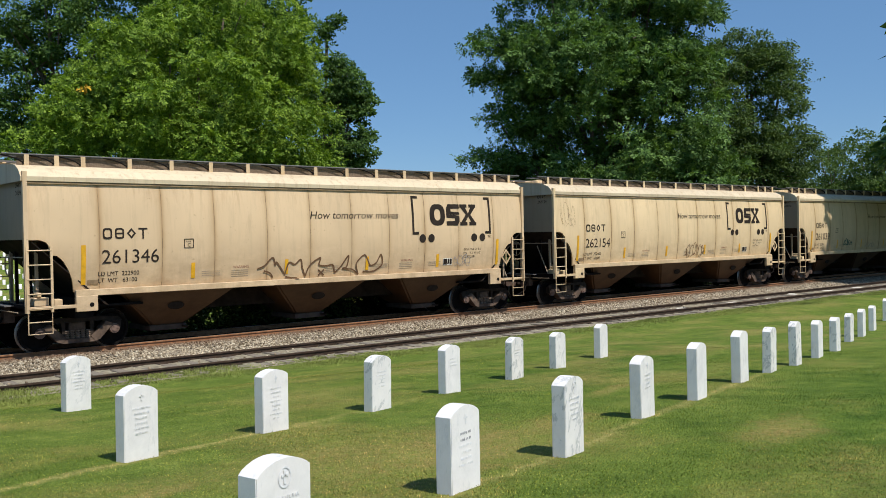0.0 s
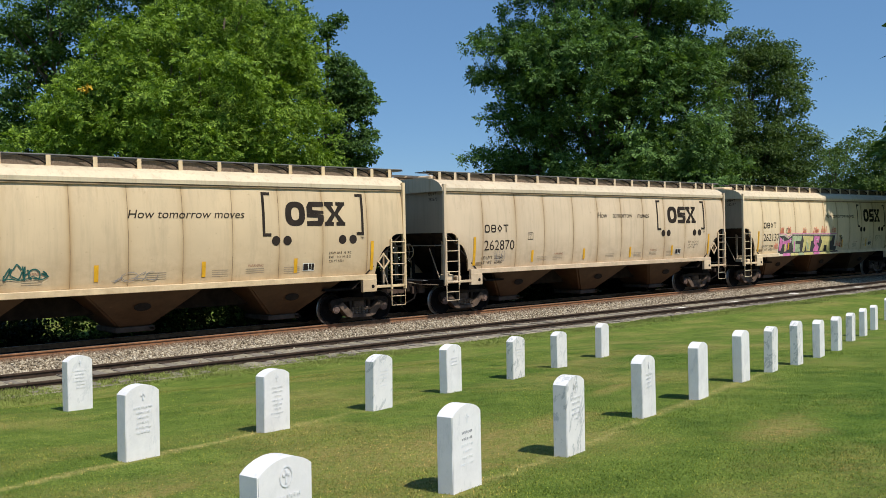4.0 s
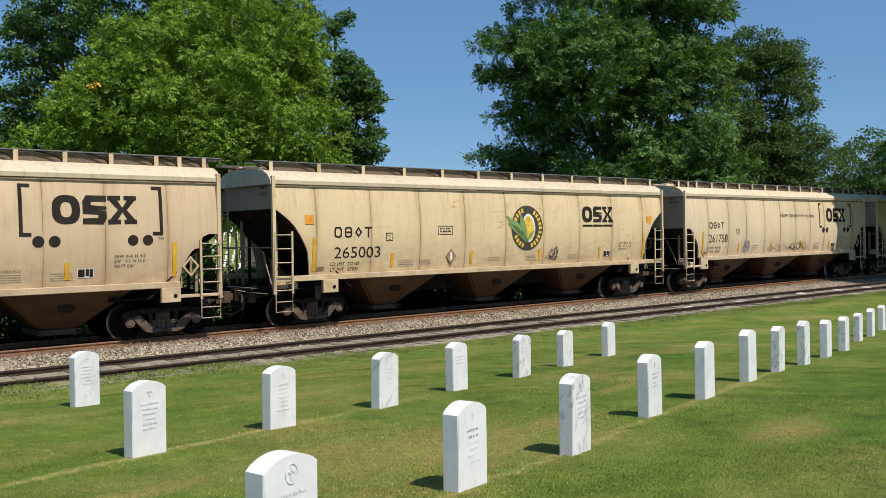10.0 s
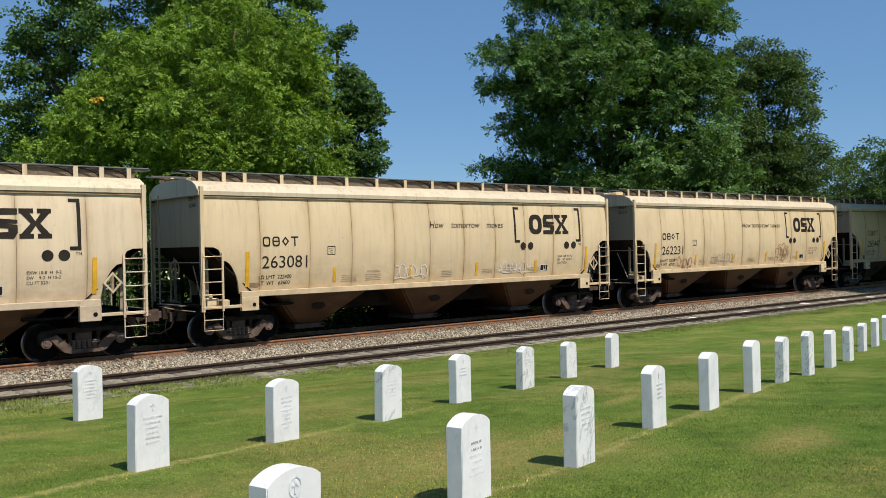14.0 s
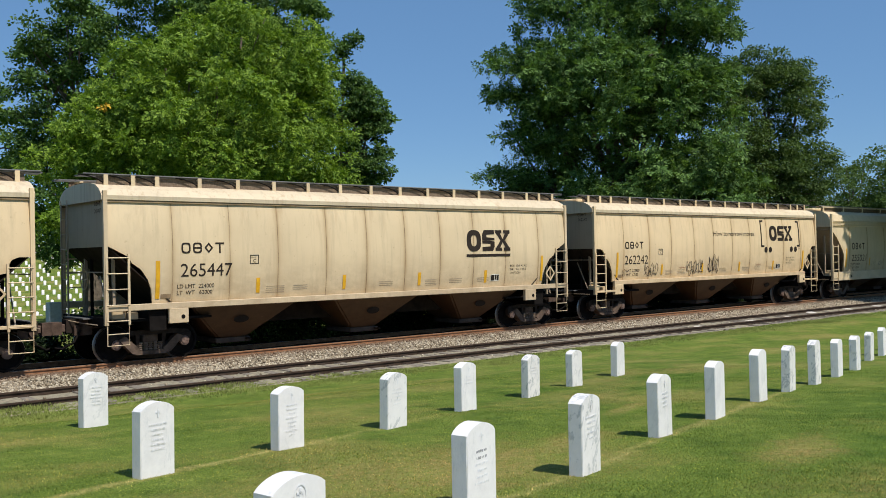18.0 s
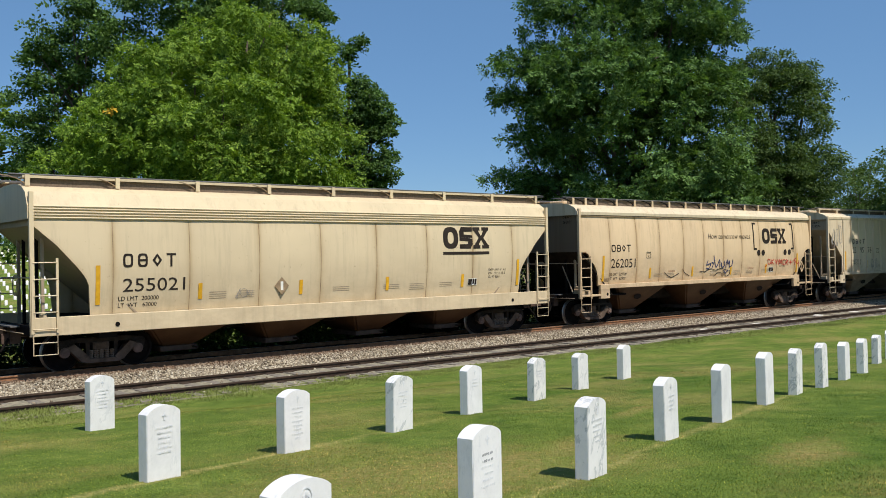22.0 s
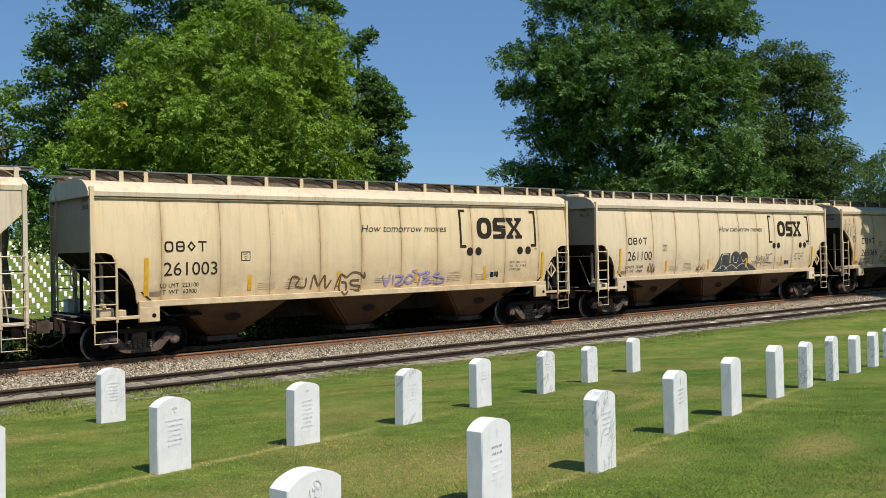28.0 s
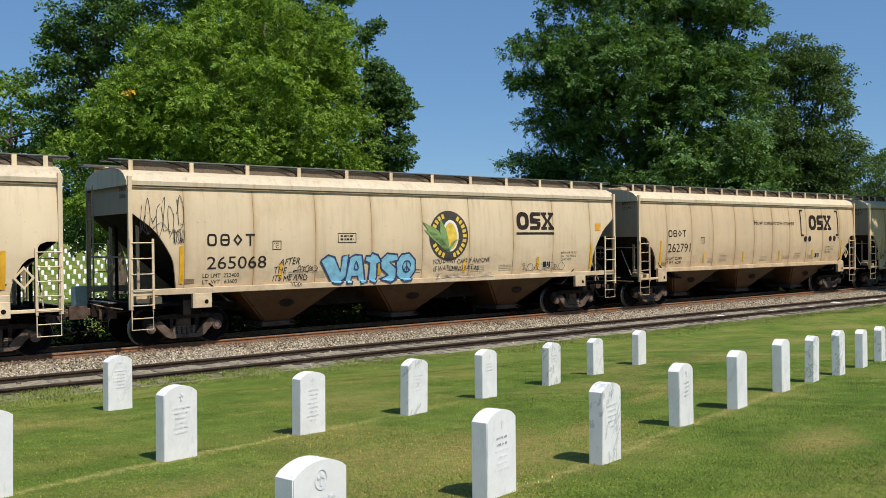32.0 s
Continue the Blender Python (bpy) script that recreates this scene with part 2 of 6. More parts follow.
    c = blend(nt, 1.0, c, ramp(nt, grain(nt, 55, 3, (1, 1, 1), "Position", 0.7), (0.34, (0.45, 0.5, 0.42)), (0.66, (1.5, 1.42, 1.4))), "MULTIPLY")
    dry = ramp(nt, big, (0.46, (0, 0, 0)), (0.68, (0.55, 0.55, 0.55)))
    for (px, py), turn, (rx, ry), lush in (((10.0, 3.4), 20, (13.0, 4.2), True), ((13.0, 10.0), 17, (14.0, 3.6), True), ((5.0, 5.7), 17, (4.4, 2.4), False), ((6.6, 5.9), 17, (2.6, 1.0), False), ((7.7, 4.1), 17, (2.4, 0.85), False), ((2.4, 6.0), 20, (1.8, 0.55), False), ((9.4, 7.3), 17, (1.8, 0.4), False)):
        worn = nt.nodes.new("ShaderNodeMapping")
        worn.vector_type = "TEXTURE"
        worn.inputs["Location"].default_value, worn.inputs["Rotation"].default_value, worn.inputs["Scale"].default_value = (px, py, 0), (0, 0, radians(turn)), (rx, ry, 1000)
        nt.links.new(nt.nodes.new("ShaderNodeNewGeometry").outputs["Position"], worn.inputs["Vector"])
        far = nt.nodes.new("ShaderNodeVectorMath")
        far.operation = "LENGTH"
        nt.links.new(worn.outputs["Vector"], far.inputs[0])
        edge = nt.nodes.new("ShaderNodeMath")
        edge.operation = "ADD"
        nt.links.new(far.outputs["Value"], edge.inputs[0])
        nt.links.new(mid, edge.inputs[1])
        if lush:
            c = blend(nt, ramp(nt, edge.outputs[0], (0.6, (0.8, 0.8, 0.8)), (1.0, (0.0, 0.0, 0.0))), c, blend(nt, 1.0, c, (0.60, 0.79, 0.57), "MULTIPLY"))
            continue
        dry = blend(nt, 1.0, dry, ramp(nt, edge.outputs[0], (0.35, (0.85, 0.85, 0.85)), (0.72, (0.5, 0.5, 0.5)), (1.0, (0.0, 0.0, 0.0))), "LIGHTEN")
    fine = ramp(nt, grain(nt, 14, 3, (1, 1, 1), "Position"), (0.32, (0.25, 0.25, 0.25)), (0.62, (1, 1, 1)))
    c = blend(nt, blend(nt, 1.0, dry, fine, "MULTIPLY"), c, (0.37, 0.265, 0.10))
    sep = nt.nodes.new("ShaderNodeSeparateXYZ")
    nt.links.new(nt.nodes.new("ShaderNodeNewGeometry").outputs["Position"], sep.inputs["Vector"])

    def calc(op, a, v):
        n = nt.nodes.new("ShaderNodeMath")
        n.operation = op
        for i, q in enumerate((a, v)):
            if isinstance(q, (int, float)):
                n.inputs[i].default_value = q
            else:
                nt.links.new(q, n.inputs[i])
        return n.outputs[0]

    for slope, at, reach, much in ((0.315, 6.42, 7.5, 0.8), (0.288, 3.28, 15.0, 0.55)):
        off = calc("SUBTRACT", sep.outputs["Y"], calc("ADD", calc("MULTIPLY", sep.outputs["X"], slope), at))
        off = calc("ADD", off, calc("MULTIPLY", calc("SUBTRACT", mid, 0.5), 0.35))
        near = calc("SUBTRACT", 1.0, calc("DIVIDE", calc("ABSOLUTE", off, 0), 0.11))
        near = calc("MULTIPLY", near, calc("MINIMUM", calc("MAXIMUM", calc("MULTIPLY", calc("SUBTRACT", reach, sep.outputs["X"]), 0.3), 0.0), 1.0))
        strip = calc("MULTIPLY", calc("MULTIPLY", calc("MAXIMUM", near, 0.0), much), fine)
        c = blend(nt, strip, c, (0.42, 0.35, 0.13))
    return c


def lawn():
    m, nt, b = material("mown_grass", 0.9, 0, 0.15)
    nt.links.new(lawn_colour(nt), b.inputs["Base Color"])
    relief(nt, b, grain(nt, 40, 4, (1, 1, 1), "Position"), 0.8, 0.03)
    return m


def blades():
    m, nt, b = material("grass_blade", 0.7, 0, 0.2)
    c = lawn_colour(nt)
    v = ramp(nt, random_of(nt, "Island"), (0.0, (0.95, 1.0, 0.85)), (0.6, (1.25, 1.2, 1.1)), (0.82, (1.7, 1.45, 1.5)), (0.95, (3.2, 2.3, 2.8)))
    nt.links.new(blend(nt, 1.0, c, v, "MULTIPLY"), b.inputs["Base Color"])
    return m


def leaves(name, dark, mid, light):
    m, nt, b = material(name, 0.6, 0, 0.14)
    c = ramp(nt, random_of(nt, "Island"), (0.0, dark), (0.5, mid), (1.0, light))
    c = blend(nt, ramp(nt, grain(nt, 0.35, 3, (1, 1, 1), "Position"), (0.35, (0, 0, 0)), (0.7, (0.5, 0.5, 0.5))), c, dark)
    nt.links.new(c, b.inputs["Base Color"])
    tr = nt.nodes.new("ShaderNodeBsdfTranslucent")
    nt.links.new(blend(nt, 1.0, c, (1.3, 1.35, 0.6), "MULTIPLY"), tr.inputs["Color"])
    mx = nt.nodes.new("ShaderNodeMixShader")
    mx.inputs["Fac"].default_value = 0.32
    nt.links.new(b.outputs["BSDF"], mx.inputs[1])
    nt.links.new(tr.outputs["BSDF"], mx.inputs[2])
    nt.links.new(mx.outputs["Shader"], nt.nodes["Material Output"].inputs["Surface"])
    return m


LAWN, BLADE = lawn(), blades()
LEAF_LIGHT = leaves("light_green_leaf", (0.065, 0.120, 0.016), (0.172, 0.280, 0.034), (0.32, 0.44, 0.066))
LEAF_DARK = leaves("dark_green_leaf", (0.038, 0.078, 0.024), (0.090, 0.172, 0.044), (0.185, 0.295, 0.085))
LEAF_ELM = leaves("deep_green_pinnate_leaf", (0.042, 0.085, 0.028), (0.098, 0.190, 0.048), (0.20, 0.32, 0.09))
LEAF_DULL = leaves("dull_green_leaf", (0.045, 0.085, 0.028), (0.098, 0.162, 0.046), (0.175, 0.250, 0.082))
LEAF_FAR = leaves("far_leaf", (0.060, 0.105, 0.030), (0.095, 0.160, 0.045), (0.150, 0.215, 0.070))
# two shrub leaf colours: sunlit, and darkened for the shade behind the train
LEAF_SHRUB = leaves("sunlit_shrub_leaf", (0.035, 0.068, 0.018), (0.095, 0.165, 0.040), (0.190, 0.275, 0.080))
LEAF_SHADED = leaves("shade_dark_leaf", (0.008, 0.016, 0.006), (0.020, 0.038, 0.013), (0.065, 0.098, 0.038))
BARK = plain("grey_brown_bark", (0.13, 0.10, 0.075), 0.9, 0, 0.4, 4, 0.03)
AUTUMN = plain("orange_leaf", (0.55, 0.34, 0.02), 0.7)


def rust_dust(nt, c):
    """Brown brake dust on the stones, thickest beside the running rail."""
    sep = nt.nodes.new("ShaderNodeSeparateXYZ")
    nt.links.new(nt.nodes.new("ShaderNodeTexCoord").outputs["Object"], sep.inputs["Vector"])
    wob = nt.nodes.new("ShaderNodeMath")
    wob.operation = "MULTIPLY_ADD"
    wob.inputs[1].default_value = 1.0
    nt.links.new(grain(nt, 1.3, 5), wob.inputs[0])
    nt.links.new(sep.outputs["Y"], wob.inputs[2])
    near = nt.nodes.new("ShaderNodeMapRange")
    near.inputs[1].default_value, near.inputs[2].default_value = 22.45, 23.05
    near.inputs[4].default_value = 0.9
    nt.links.new(wob.outputs[0], near.inputs[0])
    return blend(nt, near.outputs[0], c, (0.15, 0.082, 0.046))


def ballast():
    m, nt, b = material("grey_ballast", 0.9)
    v = ramp(nt, random_of(nt, "Island"), (0.0, (0.13, 0.095, 0.06)), (0.45, (0.33, 0.265, 0.18)), (1.0, (0.60, 0.515, 0.385)))
    g = ramp(nt, grain(nt, 30, 4, (1, 1, 1), "Position"), (0.3, (0.7, 0.7, 0.7)), (0.7, (1.1, 1.1, 1.1)))
    nt.links.new(rust_dust(nt, blend(nt, 1.0, v, g, "MULTIPLY")), b.inputs["Base Color"])
    return m


def ballast_bed():
    m, nt, b = material("ballast_bed", 0.95)
    n = nd(nt, "ShaderNodeTexVoronoi", Scale=16.0)
    nt.links.new(coords(nt, (1, 1, 1), "Position"), n.inputs["Vector"])
    c = ramp(nt, n.outputs["Color"], (0.1, (0.12, 0.092, 0.065)), (0.5, (0.28, 0.23, 0.165)), (0.95, (0.46, 0.40, 0.31)))
    c = blend(nt, ramp(nt, grain(nt, 0.8, 4, (1, 1, 1), "Position"), (0.5, (0, 0, 0)), (0.75, (0.6, 0.6, 0.6))), c, (0.14, 0.105, 0.08))
    c = rust_dust(nt, c)
    nt.links.new(c, b.inputs["Base Color"])
    relief(nt, b, n.outputs["Distance"], 1.0, 0.05)
    return m


FRINGE = plain("uncut_green_grass", (0.225, 0.265, 0.058), 0.8, 0, 0.45, 2.5)
BALLAST, BED = ballast(), ballast_bed()
# main-track bed, darkened to imitate the shade under the train
SHADED_BED = plain("shade_dark_ballast", (0.035, 0.028, 0.023), 0.95, 0, 0.6, 14, 0.03, 0.1)
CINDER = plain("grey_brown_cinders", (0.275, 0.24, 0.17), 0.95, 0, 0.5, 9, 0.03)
TIE = plain("weathered_tie_wood", (0.205, 0.175, 0.14), 0.95, 0, 0.45, 5, 0.01)
DARK_TIE = plain("creosoted_tie", (0.10, 0.08, 0.065), 0.95, 0, 0.4, 5, 0.01)


# ---- mesh helpers ----
def bm_box(bm, x0, x1, y0, y1, z0, z1):
    v = [bm.verts.new((x, y, z)) for z in (z0, z1) for y in (y0, y1) for x in (x0, x1)]
    for f in ((0, 2, 3, 1), (4, 5, 7, 6), (0, 1, 5, 4), (2, 6, 7, 3), (0, 4, 6, 2), (1, 3, 7, 5)):
        bm.faces.new([v[i] for i in f])
    return bm


def box(*b):
    """A new bmesh with a box x0, x1, y0, y1, z0, z1, or several."""
    bm = bmesh.new()
    for q in (b if isinstance(b[0], tuple) else (b,)):
        bm_box(bm, *q)
    return bm


def soft_box(w, *b):
    bm = box(*b)
    bmesh.ops.bevel(bm, geom=bm.edges[:], offset=w, segments=1, affect="EDGES")
    return bm


def bm_tube(bm, pts, r, sides=6, r1=None):
    """A tube along points, tapering from r to r1."""
    pts = [Vector(p) for p in pts]
    rings, n = [], len(pts)
    for i, p in enumerate(pts):
        d = (pts[min(i + 1, n - 1)] - pts[max(i - 1, 0)]).normalized()
        a = d.cross(Vector((0, 0, 1)) if abs(d.z) < 0.9 else Vector((1, 0, 0))).normalized()
        c = d.cross(a)
        rad = r if r1 is None else r + (r1 - r) * i / max(1, n - 1)
        rings.append([bm.verts.new(p + (a * math.cos(k * math.tau / sides) + c * math.sin(k * math.tau / sides)) * rad) for k in range(sides)])
    for q0, q1 in zip(rings, rings[1:]):
        for k in range(sides):
            bm.faces.new((q0[k], q0[(k + 1) % sides], q1[(k + 1) % sides], q1[k]))
    bm.faces.new(rings[0][::-1])
    bm.faces.new(rings[-1])
    return bm


def tube(pts, r, sides=6, r1=None):
    return bm_tube(bmesh.new(), pts, r, sides, r1)


def bm_prism(bm, outline, y0, y1):
    """An outline in x and z, extruded along y."""
    a = [bm.verts.new((x, y0, z)) for x, z in outline]
    c = [bm.verts.new((x, y1, z)) for x, z in outline]
    bm.faces.new(a)
    bm.faces.new(c[::-1])
    for i in range(len(a)):
        j = (i + 1) % len(a)
        bm.faces.new((a[i], c[i], c[j], a[j]))
    return bm


def prism(outline, y0, y1):
    return bm_prism(bmesh.new(), outline, y0, y1)


def mesh_of(bm, name, mat, smooth=False):
    bmesh.ops.recalc_face_normals(bm, faces=bm.faces[:])
    me = bpy.data.meshes.new(name)
    bm.to_mesh(me)
    bm.free()
    me.materials.append(mat)
    if smooth:
        me.shade_smooth()
        me.set_sharp_from_angle(angle=radians(32))
    return me


def part(name, bm, mat, parent, label="", at=None, smooth=False):
    """One mesh object under a thing or a part."""
    me = bm if isinstance(bm, bpy.types.Mesh) else mesh_of(bm, name, mat, smooth)
    ob = new(name, me)
    ob.parent = parent
    if at is not None:
        ob.matrix_basis = at
    if label:
        ob["label"] = label
    return ob


def thing(name, bm, mat, label, category, group="", kind="", at=None, smooth=False):
    me = None if bm is None else bm if isinstance(bm, bpy.types.Mesh) else mesh_of(bm, name, mat, smooth)
    ob = new(name, me)
    if at is not None:
        ob.matrix_basis = at
    return tagged(ob, label, category, group, kind)


def mesh_np(name, verts, faces, mat, smooth=False):
    """A mesh from arrays; faces all have one number of corners."""
    me = bpy.data.meshes.new(name)
    verts, faces = np.asarray(verts, np.float32), np.asarray(faces, np.int32)
    n, k = faces.shape
    me.vertices.add(len(verts))
    me.vertices.foreach_set("co", verts.ravel())
    me.loops.add(n * k)
    me.loops.foreach_set("vertex_index", faces.ravel())
    me.polygons.add(n)
    me.polygons.foreach_set("loop_start", np.arange(0, n * k, k, dtype=np.int32))
    me.update(calc_edges=True)
    me.materials.append(mat)
    if smooth:
        me.shade_smooth()
    return me


# ---- ground ----
TRACK_Y, SIDING_Y = 23.67, 18.59
TRACK_TURN = -0.3  # degrees; the line is turned to fit the cars' places in the camera's view
ALONG = pose(8.0, TRACK_Y, 0, 0, 0, TRACK_TURN) @ pose(-8.0, -TRACK_Y, 0)


def on_track(x):
    """A pose on the main line, x metres along it."""
    return ALONG @ pose(x, TRACK_Y, 0)


def step(a, b, v):
    q = np.clip((v - a) / (b - a), 0, 1)
    return q * q * (3 - 2 * q)


def ground_z(x, y):
    """The lawn falls gently to the tracks; beyond them the burial ground rises."""
    x, y = np.asarray(x, float), np.asarray(y, float)
    slope = 1.221 - 0.0298 * np.clip(x, -30, 60) - 0.0492 * np.clip(y, -20, 30)
    slope = np.maximum(slope, -0.35)
    z = slope + (-0.15 - slope) * step(11.8, 16.6, y)
    z = z - 0.25 * step(17.2, 17.5, y) + 0.2 * step(25.0, 27.0, y)
    return z - 0.4 * step(30, 45, y) - 3.2 * step(52, 104, y) + 0.2 * np.clip(y - 106, 0, 48)


def lawn_swell(x, y):
    """Small unevenness of the nearer lawn."""
    near = (np.abs(x - 10) < 40) & (y < 17)
    return near * 0.02 * np.sin(x * 1.7 + y * 0.9) * np.cos(y * 1.3 - x * 0.6)


def build_ground():
    xs = np.concatenate([[-3000, -900, -300, -120, -60, -30], np.arange(-16, 34, 0.5), np.arange(34, 80, 1.5), [85, 95, 110, 140, 200, 320, 600, 1200, 3000]])
    ys = np.concatenate([[-3000, -900, -200, -60, -25, -10, -5], np.arange(-2, 17, 0.4), np.arange(17.05, 30, 0.15), np.arange(30, 230, 3), [240, 400, 900, 3000]])
    gx, gy = np.meshgrid(xs, ys)
    gz = ground_z(gx, gy)
    gz = gz + lawn_swell(gx, gy)
    nx, ny = len(xs), len(ys)
    i = np.arange(nx * ny).reshape(ny, nx)
    f = np.stack([i[:-1, :-1], i[:-1, 1:], i[1:, 1:], i[1:, :-1]], -1).reshape(-1, 4)
    ob = new("ground", mesh_np("ground", np.stack([gx, gy, gz], -1).reshape(-1, 3), f, LAWN, True))
    tagged(ob, "mown green lawn with dry brown patches sloping to the railway", "lawn", kind="structure")


build_ground()


# ---- railway ----
def rail_bm(x0, x1, y):
    """Rail of T section: foot, web and head."""
    bm = bmesh.new()
    sec = [(-0.07, -0.172), (0.07, -0.172), (0.07, -0.155), (0.012, -0.135), (0.010, -0.045), (0.036, -0.035), (0.036, -0.006), (0.028, 0.0), (-0.028, 0.0), (-0.036, -0.006), (-0.036, -0.035), (-0.010, -0.045), (-0.012, -0.135), (-0.07, -0.155)]
    a = [bm.verts.new((x0, y + u, z)) for u, z in sec]
    c = [bm.verts.new((x1, y + u, z)) for u, z in sec]
    for i in range(len(sec)):
        j = (i + 1) % len(sec)
        bm.faces.new((a[i], a[j], c[j], c[i]))
    bm.faces.new(a[::-1])
    bm.faces.new(c)
    return bm


def bed_strip(name, y_list, label, mat):
    """Ballast shoulder: a strip with its own cross-section (y, z)."""
    xs = np.concatenate([[-400, -100, -40], np.arange(-20, 90, 0.6), [100, 140, 220, 400, 900]])
    rng = np.random.default_rng(5)
    v = np.array([[(x, y, z + (rng.uniform(-0.025, 0.02) if -20 < x < 90 else 0)) for y, z in y_list] for x in xs]).reshape(-1, 3)
    i = np.arange(len(v)).reshape(len(xs), -1)
    f = np.stack([i[:-1, :-1], i[1:, :-1], i[1:, 1:], i[:-1, 1:]], -1).reshape(-1, 4)
    ob = tagged(new(name, mesh_np(name, v, f, mat, True)), label, "ballast", kind="structure")
    ob.matrix_basis = ALONG
    return ob


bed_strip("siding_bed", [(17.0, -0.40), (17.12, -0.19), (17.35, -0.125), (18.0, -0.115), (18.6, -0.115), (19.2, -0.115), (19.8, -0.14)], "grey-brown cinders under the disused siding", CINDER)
bed_strip("main_bed", [(22.95, -0.118), (23.2, -0.12), (23.67, -0.12), (24.2, -0.12), (24.9, -0.12), (25.5, -0.14), (26.4, -0.16), (27.2, -0.21)], "ballast under the main track, coloured dark for shade", SHADED_BED)
bed_strip("ballast_bed", [(19.8, -0.14), (20.3, -0.18), (21.0, -0.22), (21.6, -0.17), (22.2, -0.12), (22.7, -0.115), (22.95, -0.118)], "grey crushed-stone ballast between two railway tracks", BED)


def track(name, y, rail_mat, tie_mat, tie_top, label, top=True, sink=0.0):
    tr = tagged(new(name), label, "railway track", kind="structure")
    tr.matrix_basis = ALONG
    for k in (-1, 1):
        r = part("rail", rail_bm(-400, 900, y + k * 0.7525), rail_mat, tr, "long steel rail")
        if top:
            part("running_surface", box(-400, 900, y + k * 0.7525 - 0.026, y + k * 0.7525 + 0.026, 0.0005, 0.003), RAIL_TOP, r, "polished top of the rail")
    rng = random.Random(3)
    tie = mesh_of(soft_box(0.012, -0.115, 0.115, -1.29, 1.29, -0.16, 0.0), "sleeper", tie_mat)
    plate = mesh_of(box((-0.10, 0.10, -0.93, -0.58, 0.0, 0.014), (-0.10, 0.10, 0.58, 0.93, 0.0, 0.014)), "tie_plate", SIDING_RAIL)
    x = -6.0
    while x < 84:
        if rng.random() < (0.94 if sink else 1):
            at = pose(x, y + rng.uniform(-0.05, 0.05), tie_top - 0.014 - rng.uniform(0, sink), 0, 0, rng.uniform(-2.0, 2.0))
            s = part("sleeper", tie, None, tr, at=at)
            part("tie_plate", plate, None, s)
        x += 0.535 + rng.uniform(-0.03, 0.03)
    return tr


track("main_track", TRACK_Y, RAIL, DARK_TIE, -0.172, "rusty main-line track on dark sleepers", True, 0.0)
track("siding_track", SIDING_Y, SIDING_RAIL, TIE, -0.085, "disused siding with dull rails and grey half-buried sleepers", False, 0.012)


def build_ballast():
    """Loose stones, thickest between the two tracks where they show most."""
    rng = np.random.default_rng(11)
    n = 33000
    x = 1 + 60 * rng.random(n) ** 1.35
    lane = rng.random(n)
    y = np.where(lane < 0.985, rng.uniform(19.75, 22.80, n), np.where(lane < 0.985, rng.uniform(22.9, 24.9, n), rng.uniform(17.3, 19.4, n)))
    prof_y = [17.12, 17.35, 18.6, 19.8, 20.3, 21.0, 21.6, 22.2, 24.9]
    prof_z = [-0.19, -0.125, -0.115, -0.14, -0.18, -0.22, -0.17, -0.12, -0.12]
    z = np.interp(y, prof_y, prof_z) + rng.uniform(-0.01, 0.02, n)
    keep = ~((np.abs(np.abs(y - SIDING_Y) - 0.7525) < 0.10) | (np.abs(np.abs(y - TRACK_Y) - 0.7525) < 0.10))
    x, y, z = x[keep], y[keep], z[keep]
    n = len(x)
    base = np.array([[1, 0, 0], [0, 1, 0], [-1, 0, 0], [0, -1, 0], [0, 0, 1], [0, 0, -1]], float)
    s = rng.uniform(0.024, 0.054, (n, 1, 1)) * rng.uniform(0.6, 1.2, (n, 6, 1)) * rng.uniform(0.7, 1.2, (n, 1, 3))
    turn = rng.normal(size=(n, 3, 3))
    q, _ = np.linalg.qr(turn)
    v = (base[None] * s) @ q + np.stack([x, y, z], -1)[:, None]
    f = np.array([[0, 1, 4], [1, 2, 4], [2, 3, 4], [3, 0, 4], [1, 0, 5], [2, 1, 5], [3, 2, 5], [0, 3, 5]])
    ob = new("ballast_stones", mesh_np("ballast_stones", v.reshape(-1, 3), (f[None] + 6 * np.arange(n)[:, None, None]).reshape(-1, 3), BALLAST))
    ob.matrix_basis = ALONG
    tagged(ob, "loose grey and tan crushed stones between the tracks", "ballast", kind="stuff")


build_ballast()

# a few pale flat stones lie beside the siding
LIMESTONE = plain("pale_limestone", (0.62, 0.58, 0.52), 0.9, 0, 0.2, 8)
rng0 = random.Random(8)
for k, x in enumerate((27.6, 31.0, 33.6, 36.5, 39.3, 42.0, 45.5)):
    bm = bmesh.new()
    bmesh.ops.create_icosphere(bm, subdivisions=2, radius=1.0)
    for v in bm.verts:
        v.co = Vector((v.co.x * 0.30, v.co.y * 0.22, v.co.z * 0.06)) * (1 + 0.25 * noise.noise(v.co * 1.5 + Vector((k, 0, 0))))
    thing("pale_stone", bm, LIMESTONE, "flat pale stone lying between the siding rails", "stone", "pale stones along the siding", at=pose(x, 18.6 + rng0.uniform(-0.3, 0.3), -0.13, 0, 0, rng0.uniform(0, 180)))


# ---- gravestones ----
def stone_bm(w=0.33, d=0.102, h=0.57, rise=0.062):
    """Upright slab with a shallow arched top and slightly eased edges."""
    n = 12
    out = [(-w / 2, -0.25), (w / 2, -0.25), (w / 2, h)]
    r = (rise * rise + w * w / 4) / (2 * rise)
    a = math.asin(w / 2 / r)
    out += [(r * math.sin(q), h + rise - r + r * math.cos(q)) for q in np.linspace(a, -a, n)[1:-1]]
    out += [(-w / 2, h)]
    bm = prism(out, -d / 2, d / 2)
